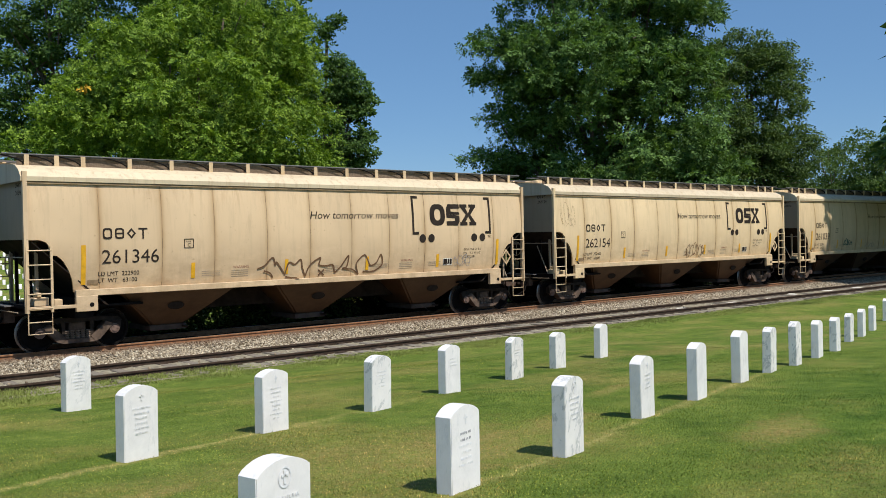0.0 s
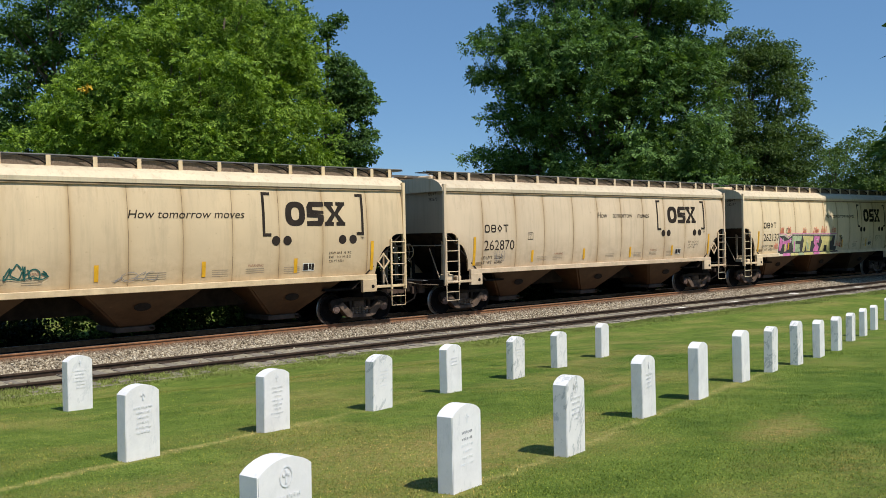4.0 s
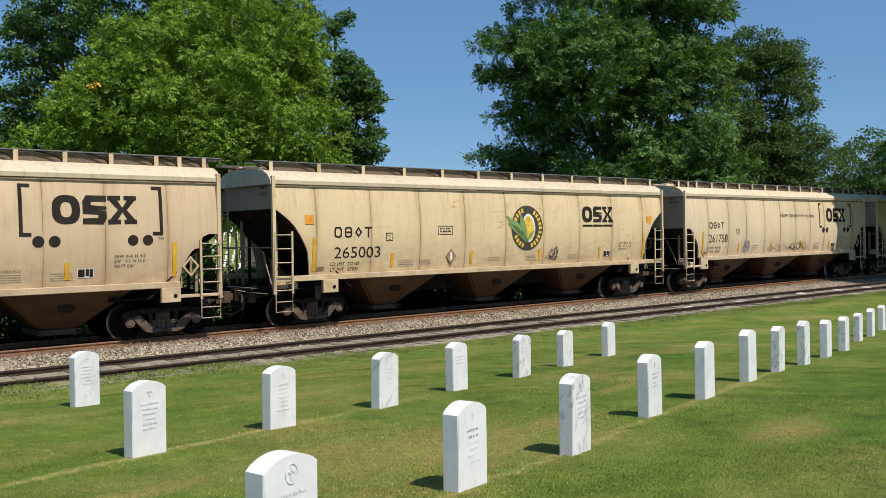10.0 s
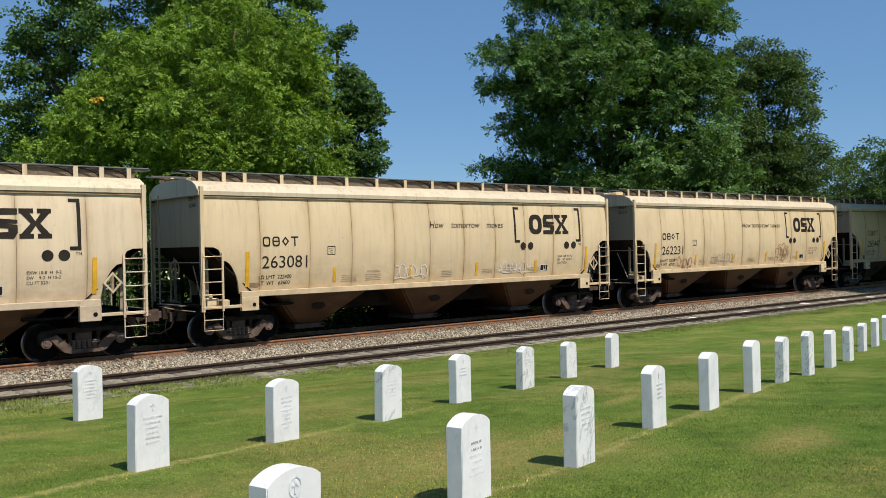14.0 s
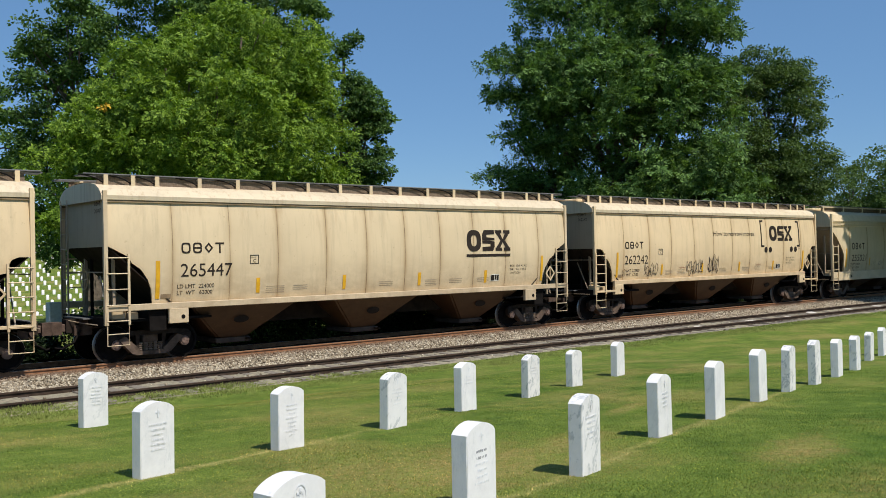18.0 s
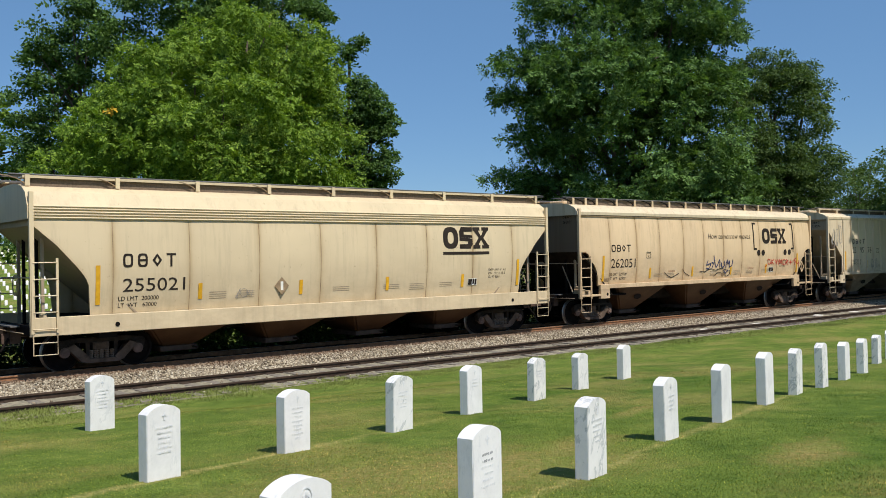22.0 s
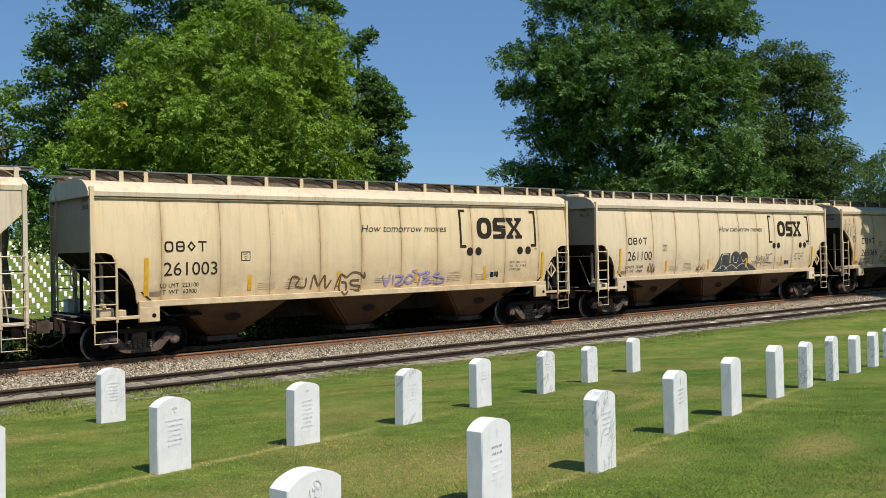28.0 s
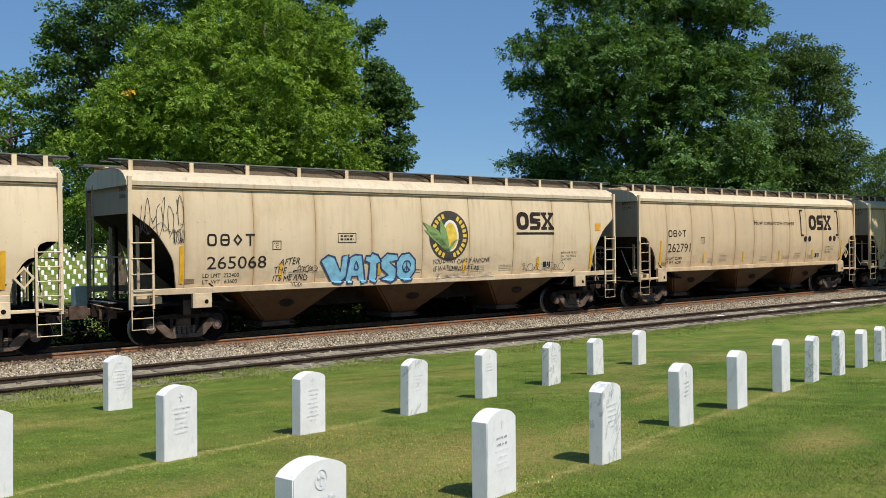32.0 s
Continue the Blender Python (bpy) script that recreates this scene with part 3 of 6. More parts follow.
    bmesh.ops.bevel(bm, geom=[e for e in bm.edges if max(v.co.z for v in e.verts) > 0 and abs(e.verts[0].co.y - e.verts[1].co.y) < 1e-6], offset=0.005, segments=2, affect="EDGES", clamp_overlap=True)
    return bm


STONE = [mesh_of(stone_bm(0.345 + dw, 0.122 + dd, 0.575 + dh, 0.058 + dr), "slab", MARBLE) for dw, dd, dh, dr in ((0, 0, 0, 0), (0.004, 0.004, 0, 0.006), (-0.006, 0.0, 0, 0.0), (0, -0.004, 0, 0.008))]


def ring_bm(r, t, y, z, n=24, depth=0.0016):
    bm = bmesh.new()
    rows = []
    for q in (r - t, r + t):
        rows.append([bm.verts.new((q * math.cos(k * math.tau / n) * 0.82, y, z + q * math.sin(k * math.tau / n))) for k in range(n)])
    for k in range(n):
        bm.faces.new((rows[0][k], rows[0][(k + 1) % n], rows[1][(k + 1) % n], rows[1][k]))
    return bm


def grave(k, x, y, lines, ring=False, turn=14.0, lean=(0.0, 0.0), lift=0.0):
    z = float(ground_z(x, y))
    me = STONE[k % len(STONE)]
    x, y = x + 0.098, y + 0.03
    g = thing("gravestone", me, None, "white marble upright gravestone with an arched top", "gravestone", "rows of white gravestones", at=pose(x, y, z + lift, lean[0], lean[1], turn))
    if k in (2, 17):
        g.material_slots[0].link = "OBJECT"
        g.material_slots[0].material = VEINED
        g["label"] = "white marble gravestone with slanting dark grey veins"
    yf = -0.0650
    if lines:
        c = box((-0.007, 0.007, yf, yf + 0.002, 0.515, 0.578), (-0.022, 0.022, yf, yf + 0.002, 0.548, 0.560))
        part("carved_emblem", c, CARVED, g, "small carved cross")
        if ring:
            part("carved_ring", ring_bm(0.046, 0.004, yf, 0.547), CARVED, g, "carved oval round the cross")
        rng = random.Random(k)
        marks = {0: [], 1: []}
        for i in range(lines):
            zz = 0.455 - i * 0.042
            ww = rng.uniform(0.035, 0.085) if i > 1 else rng.uniform(0.06, 0.095)
            q = -ww
            while q < ww:
                a = rng.uniform(0.005, 0.009)
                marks[int(k == 1 and i < 2)].append((q, q + a, yf, yf + 0.002, zz - rng.uniform(0.004, 0.010), zz + rng.uniform(0.004, 0.010)))
                q += a + rng.choice((0.004, 0.005, 0.012))
        for dark in (0, 1):
            if marks[dark]:
                tagged(part("inscription", box(*marks[dark]), (CARVED, INKED)[dark], g), "worn illegible lines of carving", kind="stuff")
    return g


# x, y, carved lines: the row nearest the path, the middle row and the far row
ROW_1 = [(2.055, 3.6, 6), (3.962, 4.437, 6), (5.532, 4.826, 5), (7.418, 5.462, 4), (9.104, 5.919, 0), (10.861, 6.394, 0), (12.246, 6.728, 0), (13.555, 7.004, 0), (14.867, 7.286, 0), (16.482, 7.732, 0), (18.704, 8.476, 0), (20.731, 9.1, 0), (23.184, 9.902, 0), (28.239, 11.655, 0)]
ROW_2 = [(1.377, 6.837, 5), (3, 7.41, 6), (4.522, 7.783, 8), (6.208, 8.274, 5), (7.709, 8.703, 3), (9.583, 9.346, 3), (11.128, 9.849, 0), (13.136, 10.556, 0)]
ROW_3 = [(2.2, 10.95, 3), (3.905, 11.42, 6)]
RISE = [-0.02, -0.053, -0.013, -0.014, 0.011, 0.045, 0.025, 0.038, 0.0, -0.02, -0.035, -0.022, -0.02, 0.026, -0.01, -0.018, -0.02, -0.022, -0.002, -0.03, -0.042, -0.015, 0.0, 0.017]
rngs = random.Random(21)
for k, (x, y, lines) in enumerate(ROW_1 + ROW_2 + ROW_3):
    grave(k, x, y, lines, ring=k in (0, 2), turn=14 + rngs.uniform(-1.2, 1.2), lean=(rngs.uniform(-0.6, 0.6), rngs.uniform(-0.9, 0.9)), lift=RISE[k])


def far_graves():
    """The burial ground on the rise beyond the railway: many rows of small white slabs."""
    rng = np.random.default_rng(4)
    pts = []
    for row in range(18):
        y = 101 + row * 2.6
        for x in np.arange(4, 100, 1.35):
            if rng.random() < 0.93:
                pts.append((x + 0.28 * row + rng.uniform(-0.08, 0.08), y + 0.10 * x + 0.9 * math.sin(x * 0.09) + rng.uniform(-0.06, 0.06)))
    p = np.array(pts)
    z = ground_z(p[:, 0], p[:, 1])
    w, d, h, r = 0.165, 0.05, 0.56, 0.05
    base = np.array([(-w, -d, -0.1), (w, -d, -0.1), (w, -d, h), (0, -d, h + r), (-w, -d, h), (-w, d, -0.1), (w, d, -0.1), (w, d, h), (0, d, h + r), (-w, d, h)])
    c, s = math.cos(0.12), math.sin(0.12)
    base = np.stack([base[:, 0] * c - base[:, 1] * s, base[:, 0] * s + base[:, 1] * c, base[:, 2]], -1)
    v = base[None] + np.stack([p[:, 0], p[:, 1], z], -1)[:, None]
    f = np.array([(0, 1, 2, 4), (2, 3, 4, 4), (5, 9, 7, 6), (7, 9, 8, 8), (0, 4, 9, 5), (1, 6, 7, 2), (2, 7, 8, 3), (3, 8, 9, 4)])
    tri = np.concatenate([f[:, [0, 1, 2]], f[[0, 2, 4, 5, 6, 7]][:, [0, 2, 3]]])
    ob = new("far_gravestones", mesh_np("far_gravestones", v.reshape(-1, 3), (tri[None] + 10 * np.arange(len(p))[:, None, None]).reshape(-1, 3), MARBLE))
    tagged(ob, "many rows of small white gravestones on the grassy rise", "gravestones", kind="stuff")


far_graves()


# ---- trees and plants ----
def leaf_cloud(name, clumps, per, size, mat, seed, flat=0.55, droop=0.35, slim=1.0, gaps=0.0, pinnate=False):
    """Leaves on the domes of many clumps: (x, y, z, radius). gaps: the share thinned out in pockets; pinnate: feathered sprays."""
    rng = np.random.default_rng(seed)
    c = np.asarray(clumps, float)
    k = np.repeat(np.arange(len(c)), np.maximum(8, (per * (c[:, 3] / c[:, 3].mean()) ** 2).astype(int)))
    n = len(k)
    d = rng.normal(size=(n, 3))
    d /= np.linalg.norm(d, axis=1, keepdims=True)
    d[:, 2] = np.where(rng.random(n) < 0.72, np.abs(d[:, 2]), d[:, 2])
    rad = c[k, 3] * rng.uniform(0.25, 1.12, n) ** 0.7
    p = c[k, :3] + d * rad[:, None] * np.array([1, 1, flat])
    p[:, 2] -= droop * (np.hypot(d[:, 0], d[:, 1]) ** 2) * c[k, 3] * 0.6
    if gaps:
        wave = rng.normal(size=(14, 3)) * np.array([1, 1, 1.5])
        wave *= (math.tau / rng.uniform(1.1, 3.2, 14) / np.linalg.norm(wave, axis=1))[:, None]
        f = np.cos(p @ wave.T + rng.uniform(0, math.tau, 14)).sum(1)
        keep = f > np.quantile(f, gaps)
        p, d, n = p[keep], d[keep], int(keep.sum())
    a = d * np.array([1, 1, 0.3]) + rng.normal(size=(n, 3)) * 0.55
    a[:, 2] -= droop
    a /= np.linalg.norm(a, axis=1, keepdims=True)
    up = d * 0.6 + np.array([0, 0, 0.7]) + rng.normal(size=(n, 3)) * 0.75
    b = np.cross(a, up)
    b /= np.linalg.norm(b, axis=1, keepdims=True) + 1e-9
    if pinnate:
        # three pairs of leaflets and one at the tip on each spray
        stem = size * rng.uniform(1.6, 2.8, (n, 1))
        side = np.array([-1, 1, -1, 1, -1, 1, 0.0])
        way = np.array([0.25, 0.25, 0.55, 0.55, 0.85, 0.85, 1.0])
        p = (p[:, None] + a[:, None] * stem[:, None] * way[None, :, None]).reshape(-1, 3)
        q = a[:, None] * (1.0 - 0.45 * np.abs(side))[None, :, None] + b[:, None] * (0.85 * side)[None, :, None] + rng.normal(size=(n, 7, 3)) * 0.12
        nrm = np.repeat(np.cross(b, a), 7, 0) + rng.normal(size=(7 * n, 3)) * 0.2
        a = q.reshape(-1, 3)
        a /= np.linalg.norm(a, axis=1, keepdims=True)
        b = np.cross(a, nrm)
        b /= np.linalg.norm(b, axis=1, keepdims=True) + 1e-9
        n *= 7
    L = size * rng.uniform(0.6, 1.3, (n, 1))
    W = slim * L * rng.uniform(0.30, 0.46, (n, 1))
    up = np.cross(b, a)
    v = np.stack([p, p + a * L * 0.5 + b * W - up * L * 0.05, p + a * L - up * L * 0.12, p + a * L * 0.5 - b * W - up * L * 0.05], 1)
    return mesh_np(name, v.reshape(-1, 3), np.arange(4 * n).reshape(n, 4), mat)


def crown_clumps(lobes, count, rng, rmin, rmax):
    """Clump centres scattered through lobes (x, y, z, rx, ry, rz), most of them near the outside."""
    vol = np.array([l[3] * l[4] * l[5] for l in lobes]) ** 0.75
    out = []
    for l, m in zip(lobes, (vol / vol.sum() * count).astype(int) + 1):
        d = rng.normal(size=(m, 3))
        d /= np.linalg.norm(d, axis=1, keepdims=True)
        rr = np.where(rng.random(m) < 0.78, rng.uniform(0.80, 1.04, m), rng.uniform(0.3, 0.8, m))
        p = np.array(l[:3]) + d * rr[:, None] * np.array(l[3:6])
        out.append(np.c_[p, rng.uniform(rmin, rmax, m)])
    return np.concatenate(out)


def tree(x, y, lobes, count, per, size, mat, label, seed, trunk_r=0.45, rmin=0.8, rmax=1.5, droop=0.35, slim=0.75, group="trees behind the railway", gaps=0.3, pinnate=False):
    rng = np.random.default_rng(seed)
    z0 = float(ground_z(x, y))
    t = tagged(new("tree"), label, "tree", group)
    t.matrix_basis = pose(x, y, z0)
    cl = crown_clumps(lobes, count, rng, rmin, rmax)
    low = max(1.5, min(l[2] - 0.5 * l[5] for l in lobes))
    bm = bmesh.new()
    bm_tube(bm, [(0, 0, -0.3), (0.1, 0, low * 0.35), (-0.1, 0.15, low * 0.7), (0.1, 0.1, low)], trunk_r * 1.25, 9, trunk_r * 0.75)
    part("trunk", bm, BARK, t, smooth=True)
    for l in lobes:
        top = Vector(l[:3])
        base = Vector((0.05, 0.1, low * 0.9))
        limb = tube([base, base.lerp(top, 0.4) + Vector((0, 0, 0.6)), base.lerp(top, 0.75), top + Vector((0, 0, l[5] * 0.5))], trunk_r * 0.5, 6, 0.05)
        for q in cl[rng.choice(len(cl), 14)]:
            e = Vector(q[:3])
            if (e - top).length < max(l[3:6]) * 1.2:
                s = base.lerp(top, rng.uniform(0.5, 1.0))
                bm_tube(limb, [s, s.lerp(e, 0.5) + Vector((0, 0, 0.3)), e], 0.09, 5, 0.025)
        part("limb", limb, BARK, t, smooth=True)
    part("crown", leaf_cloud("crown", cl, per, size, mat, seed + 1, droop=droop, slim=slim, gaps=gaps, pinnate=pinnate), None, t, "crown of many small leaves")
    return t


def at_bearing(px, dist):
    """A spot by its bearing: px is the sideways offset at the clip's start, dist in metres."""
    a = radians(41.54) + math.atan((px - 784) / 1600)
    return dist * math.sin(a), dist * math.cos(a)


x, y = at_bearing(345, 46)
tree(x, y, [(0, 0, 9.0, 6.4, 6.2, 5.0), (-4.3, 1.5, 6.9, 3.4, 3.4, 3.3), (3.2, -1.7, 7.4, 3.0, 3.0, 3.4), (0.3, -3.3, 6.0, 4.4, 3.0, 2.8), (-2.4, -5.6, 8.8, 3.2, 2.2, 3.4), (1.6, -0.4, 12.6, 4.4, 4.4, 3.2), (-2.6, -0.8, 10.6, 3.4, 3.4, 3.0), (-3.0, -4.0, 7.4, 2.8, 2.2, 2.6)], 680, 80, 0.15, LEAF_LIGHT, "broad light-green tree with drooping leafy sprays", 31, 0.42, 0.45, 1.05, 0.55, 0.75, gaps=0.32, pinnate=True)
ox, oy = at_bearing(152, 38.4)
part("orange_leaves", leaf_cloud("orange_leaves", [(ox - x, oy - y, 9.2, 0.16), (ox - x + 0.15, oy - y, 9.3, 0.12)], 22, 0.13, AUTUMN, 32), None, bpy.data.objects["tree"], "small cluster of yellow-orange leaves")
x, y = at_bearing(130, 62)
tree(x, y, [(0, 0, 12.0, 4.4, 4.4, 6.0), (1.7, -0.6, 17.6, 3.8, 3.6, 3.6), (-2.7, 0.9, 14.3, 2.5, 2.3, 3.2), (-1.2, 0.4, 17.6, 2.6, 2.6, 3.0), (-2.0, 0.6, 7.0, 3.6, 3.6, 4.0), (3.5, -1.1, 9.5, 4.0, 4.0, 5.0)], 440, 220, 0.25, LEAF_DARK, "tall dark-green oak behind the light-green tree", 33, 0.5, 0.6, 1.25)
x, y = at_bearing(425, 60)
tree(x, y, [(0, 0, 13.0, 4.6, 4.6, 5.5), (-1.5, 1.5, 18.6, 3.6, 3.6, 3.6), (3.0, -1.7, 15.0, 2.4, 2.4, 3.6), (1.4, -0.8, 19.4, 3.0, 3.0, 3.0), (-4.4, 2.4, 19.5, 3.4, 3.4, 3.2)], 460, 230, 0.24, LEAF_DARK, "dark-green tree with a high rounded crown", 35, 0.45, 0.5, 1.0, gaps=0.25)
x, y = x + 4.8, y - 2.65
tree(x, y, [(1.5, -0.85, 13.6, 1.5, 1.5, 1.8), (1.9, -1.05, 12.3, 1.3, 1.3, 1.4), (1.6, -0.9, 9.6, 1.5, 1.5, 2.0), (0.9, -0.5, 6.6, 1.5, 1.5, 2.4), (0.2, -0.1, 11.0, 1.8, 1.8, 3.6), (0.35, -0.2, 17.3, 0.9, 0.9, 0.9)], 210, 200, 0.22, LEAF_DARK, "narrow dark-green tree with a dense rounded crown", 39, 0.28, 0.4, 0.75, gaps=0.12)
x, y = at_bearing(-60, 66)
tree(x, y, [(0, 0, 11.0, 3.2, 3.2, 4.2), (0.5, 0, 6.9, 2.8, 2.8, 3.0)], 110, 160, 0.30, LEAF_LIGHT, "smaller green tree on the grassy rise", 37, 0.3, 0.6, 1.2)
x, y = at_bearing(1075, 56)
tree(x, y, [(0.4, -0.4, 9.5, 6.0, 6.0, 6.0), (-4.4, 4.9, 14.3, 1.7, 1.7, 2.0), (-3.1, 3.9, 11.4, 2.2, 2.2, 3.0), (-4.1, 4.9, 8.6, 1.9, 1.9, 2.6), (-2.8, 3.0, 5.2, 3.2, 3.2, 3.8), (-2.2, 2.5, 17.0, 2.8, 2.8, 3.8), (-0.6, 0.6, 20.2, 1.5, 1.5, 2.2), (1.6, -1.6, 19.0, 2.6, 2.6, 3.0), (2.0, -2.2, 16.2, 3.3, 3.3, 4.4), (2.0, -2.8, 5.0, 5.4, 4.4, 4.0), (3.1, -3.7, 14.4, 1.9, 1.9, 2.6), (3.3, -4.2, 18.0, 1.2, 1.2, 1.9), (-1.5, 0.5, 12.5, 4.4, 4.4, 3.6)], 760, 62, 0.22, LEAF_ELM, "large dark-green tree with pinnate leaves", 41, 0.5, 0.5, 1.1, 0.3, 0.66, gaps=0.22, pinnate=True)
x, y = at_bearing(1333, 62)
tree(x, y, [(0, 0, 10.6, 3.4, 3.4, 4.2), (1.1, -1.4, 9.0, 2.2, 2.2, 3.2), (1.2, -1.7, 13.0, 1.6, 1.6, 1.9), (-2.6, 2.4, 11.0, 3.2, 3.2, 4.2), (-0.2, 0.2, 13.6, 2.6, 2.6, 2.4), (0.4, -0.6, 6.0, 3.8, 3.6, 3.6), (-1.5, 1.0, 7.5, 3.4, 3.4, 3.6)], 560, 210, 0.20, LEAF_DULL, "dull-green tree with a wispy airy crown", 43, 0.35, 0.45, 0.95, 0.5, 0.6, gaps=0.18)
for px, dist, s, seed in ((1478, 95, 1.22, 51), (1550, 100, 1.38, 53), (1630, 92, 1.4, 55), (1425, 105, 1.0, 57), (1700, 95, 1.5, 59)):
    x, y = at_bearing(px, dist)
    tree(x, y, [(0, 0, 5.6 * s, 4.0 * s, 4.0 * s, 3.6 * s), (-1.5, 1, 3.0 * s, 4.6 * s, 4, 3.0 * s)], 130, 230, 0.27, LEAF_FAR, "leafy green tree beside the line in the distance", seed, 0.35, 0.7, 1.5)
# trees on the near side of the line, whose shade falls across the train
for x, y, s, seed in ((52.0, 14.8, 1.0, 61), (61, 14.5, 1.1, 63), (71, 14.6, 1.1, 65), (82, 14.6, 1.1, 67)):
    tree(x, y, [(0.6, 0.6, 13.0 * s, 4.9 * s, 4.4 * s, 5.6 * s), (0.3, 1.2, 8.0 * s, 4.6 * s, 4.0 * s, 4.4 * s)], 170, 130, 0.72, LEAF_DARK, "shade tree on the near side of the railway", seed, 0.4, 1.1, 1.9, group="shade trees beside the lawn")


def far_woods():
    rng = np.random.default_rng(71)
    cl = []
    for a in np.arange(2, 88, 0.55):
        d = 270 + rng.uniform(-12, 12)
        x, y = d * math.sin(radians(a)), d * math.cos(radians(a))
        z = float(ground_z(x, y))
        top = rng.uniform(6.5, 11) * (1.25 if a > 72 else 0.8)
        for h in np.arange(0.8, top, 1.5):
            cl.append((x + rng.uniform(-2, 2), y + rng.uniform(-2, 2), z + h, rng.uniform(1.2, 2.2)))
    tagged(new("far_woods", leaf_cloud("far_woods", cl, 36, 1.1, LEAF_FAR, 72)), "low line of woods along the horizon", "woods", kind="stuff")


far_woods()


def shrubs():
    """Low leafy shrubs along the far edge of the ballast."""
    rng = np.random.default_rng(81)
    for i, x in enumerate(np.arange(1.5, 66, 1.35)):
        w, tall = rng.uniform(0.8, 1.2), rng.uniform(0.75, 1.05) + 2.5 * float(step(9.0, 10.6, x) * (1 - step(12.6, 13.6, x) * (1 - step(16.2, 17.4, x)))) + 0.75 * float(13 < x < 18)
        m = 26 + int(85 * (tall > 1.6))
        cl = np.c_[rng.uniform(-w, w, m), rng.uniform(-0.5, 0.5, m), tall * rng.uniform(0.0, 0.95, m) ** 1.15, rng.uniform(0.24, 0.44, m)]
        yy = 26.5 + rng.uniform(-0.3, 0.3)
        s = tagged(new("shrub"), "low leafy green shrub at the edge of the ballast", "shrub", "shrubs along the track")
        s.matrix_basis = pose(x, yy, float(ground_z(x, yy)))
        part("stems", tube([(0, 0, -0.1), (0.05, 0, 0.3), (0.2, 0.1, 0.6)], 0.025, 5, 0.008), BARK, s)
        part("foliage", leaf_cloud("foliage", cl, 90, 0.11, LEAF_SHRUB if 9 < x < 19 else LEAF_SHADED, 100 + i, 0.9, 0.2), None, s, "small green leaves" if 9 < x < 19 else "small leaves coloured dark for shade")


shrubs()


def grass():
    """Short blades over the nearer lawn and a taller uncut fringe beside the siding."""
    rng = np.random.default_rng(91)
    n = 430000
    a = np.radians(rng.uniform(12, 74, n) + rng.normal(0, 3.0, n))
    d = 2.4 + 16.7 * rng.random(n) ** 1.45
    x, y = d * np.sin(a), d * np.cos(a)
    h = rng.uniform(0.007, 0.020, n)
    ok = (y < 16.0) & (rng.random(n) < (d - 2.4) / 1.6)
    x, y, h = x[ok], y[ok], h[ok]
    m = 90000
    fx = 1.0 + 48 * rng.random(m) ** 1.5
    # the lawn's edge creeps over the siding where it is nearest
    edge = 17.15 + 1.15 * (1 - step(6.0, 14.0, fx))
    fy = np.minimum(16.75 + rng.normal(0, 0.30, m) + 0.15 * np.sin(fx * 1.1) + (edge - 17.15) * rng.random(m) * 1.1, edge)
    tuft = 0.5 + 0.5 * np.sin(fx * 2.3) * np.sin(fx * 0.7 + 1)
    fh = rng.uniform(0.02, 0.065, m) * (0.4 + 0.7 * tuft) * (1 + 0.6 * (fy > 17.3))
    x, y, h = np.r_[x, fx], np.r_[y, fy], np.r_[h, fh]
    z = np.where(y > 17.2, -0.13, ground_z(x, y) + lawn_swell(x, y) - 0.003)
    n = len(x)
    t = rng.uniform(0, math.tau, n)
    w = rng.uniform(0.002, 0.0045, n) * np.where(np.arange(n) >= n - m, 2.6, 1.0)
    lean = rng.normal(0, 0.45, (n, 2)) * h[:, None]
    p = np.stack([x, y, z], -1)
    e = np.stack([np.cos(t) * w, np.sin(t) * w, 0 * w], -1)
    tip = p + np.c_[lean, h]
    v = np.stack([p - e, p + e, tip], 1).reshape(-1, 3)
    cut = 3 * (n - m)
    tagged(new("grass", mesh_np("grass", v[:cut], np.arange(cut).reshape(-1, 3), BLADE)), "short mown grass blades over the lawn", "grass", kind="stuff")
    tagged(new("uncut_grass", mesh_np("uncut_grass", v[cut:], np.arange(3 * m).reshape(-1, 3), FRINGE)), "taller uncut green grass beside the siding", "grass", kind="stuff")


grass()


x, y = at_bearing(62, 47)
mon = thing("granite_marker", soft_box(0.03, -0.36, 0.36, -0.2, 0.2, 0.18, 1.25), plain("blue_grey_granite", (0.36, 0.40, 0.42), 0.6, 0, 0.2, 8), "squat blue-grey granite marker in the burial ground", "monument", at=pose(x, y, float(ground_z(x, y)), 0, 0, 12))
part("plinth", soft_box(0.02, -0.46, 0.46, -0.3, 0.3, -0.1, 0.18), bpy.data.materials["blue_grey_granite"], mon, "low granite plinth")


# ---- covered hopper cars ----
# In a car's own space x runs along the track, z up from the railhead, and the side with -y faces the lawn.
PROFILE = [(1.40, 1.480), (1.75, 1.540), (2.2, 1.592), (2.7, 1.615), (3.2, 1.60), (3.6, 1.57), (3.9, 1.53), (4.075, 1.50)]


def half_width(z, flat=False):
    """Half the width of the body at height z; some cars have flat sides."""
    if flat:
        return 1.575
    return float(np.interp(z, [p[0] for p in PROFILE], [p[1] for p in PROFILE]))


ROOF = [(4.075, 1.515), (4.085, 1.575), (4.19, 1.585), (4.215, 1.56), (4.36, 1.42), (4.47, 1.18), (4.535, 0.8), (4.56, 0.4), (4.565, 0.0)]
KINDS = {
    # length, cut-out edge (distance from the end, height), seams from the end, paint, sill top and bottom, truck centres, hopper bays
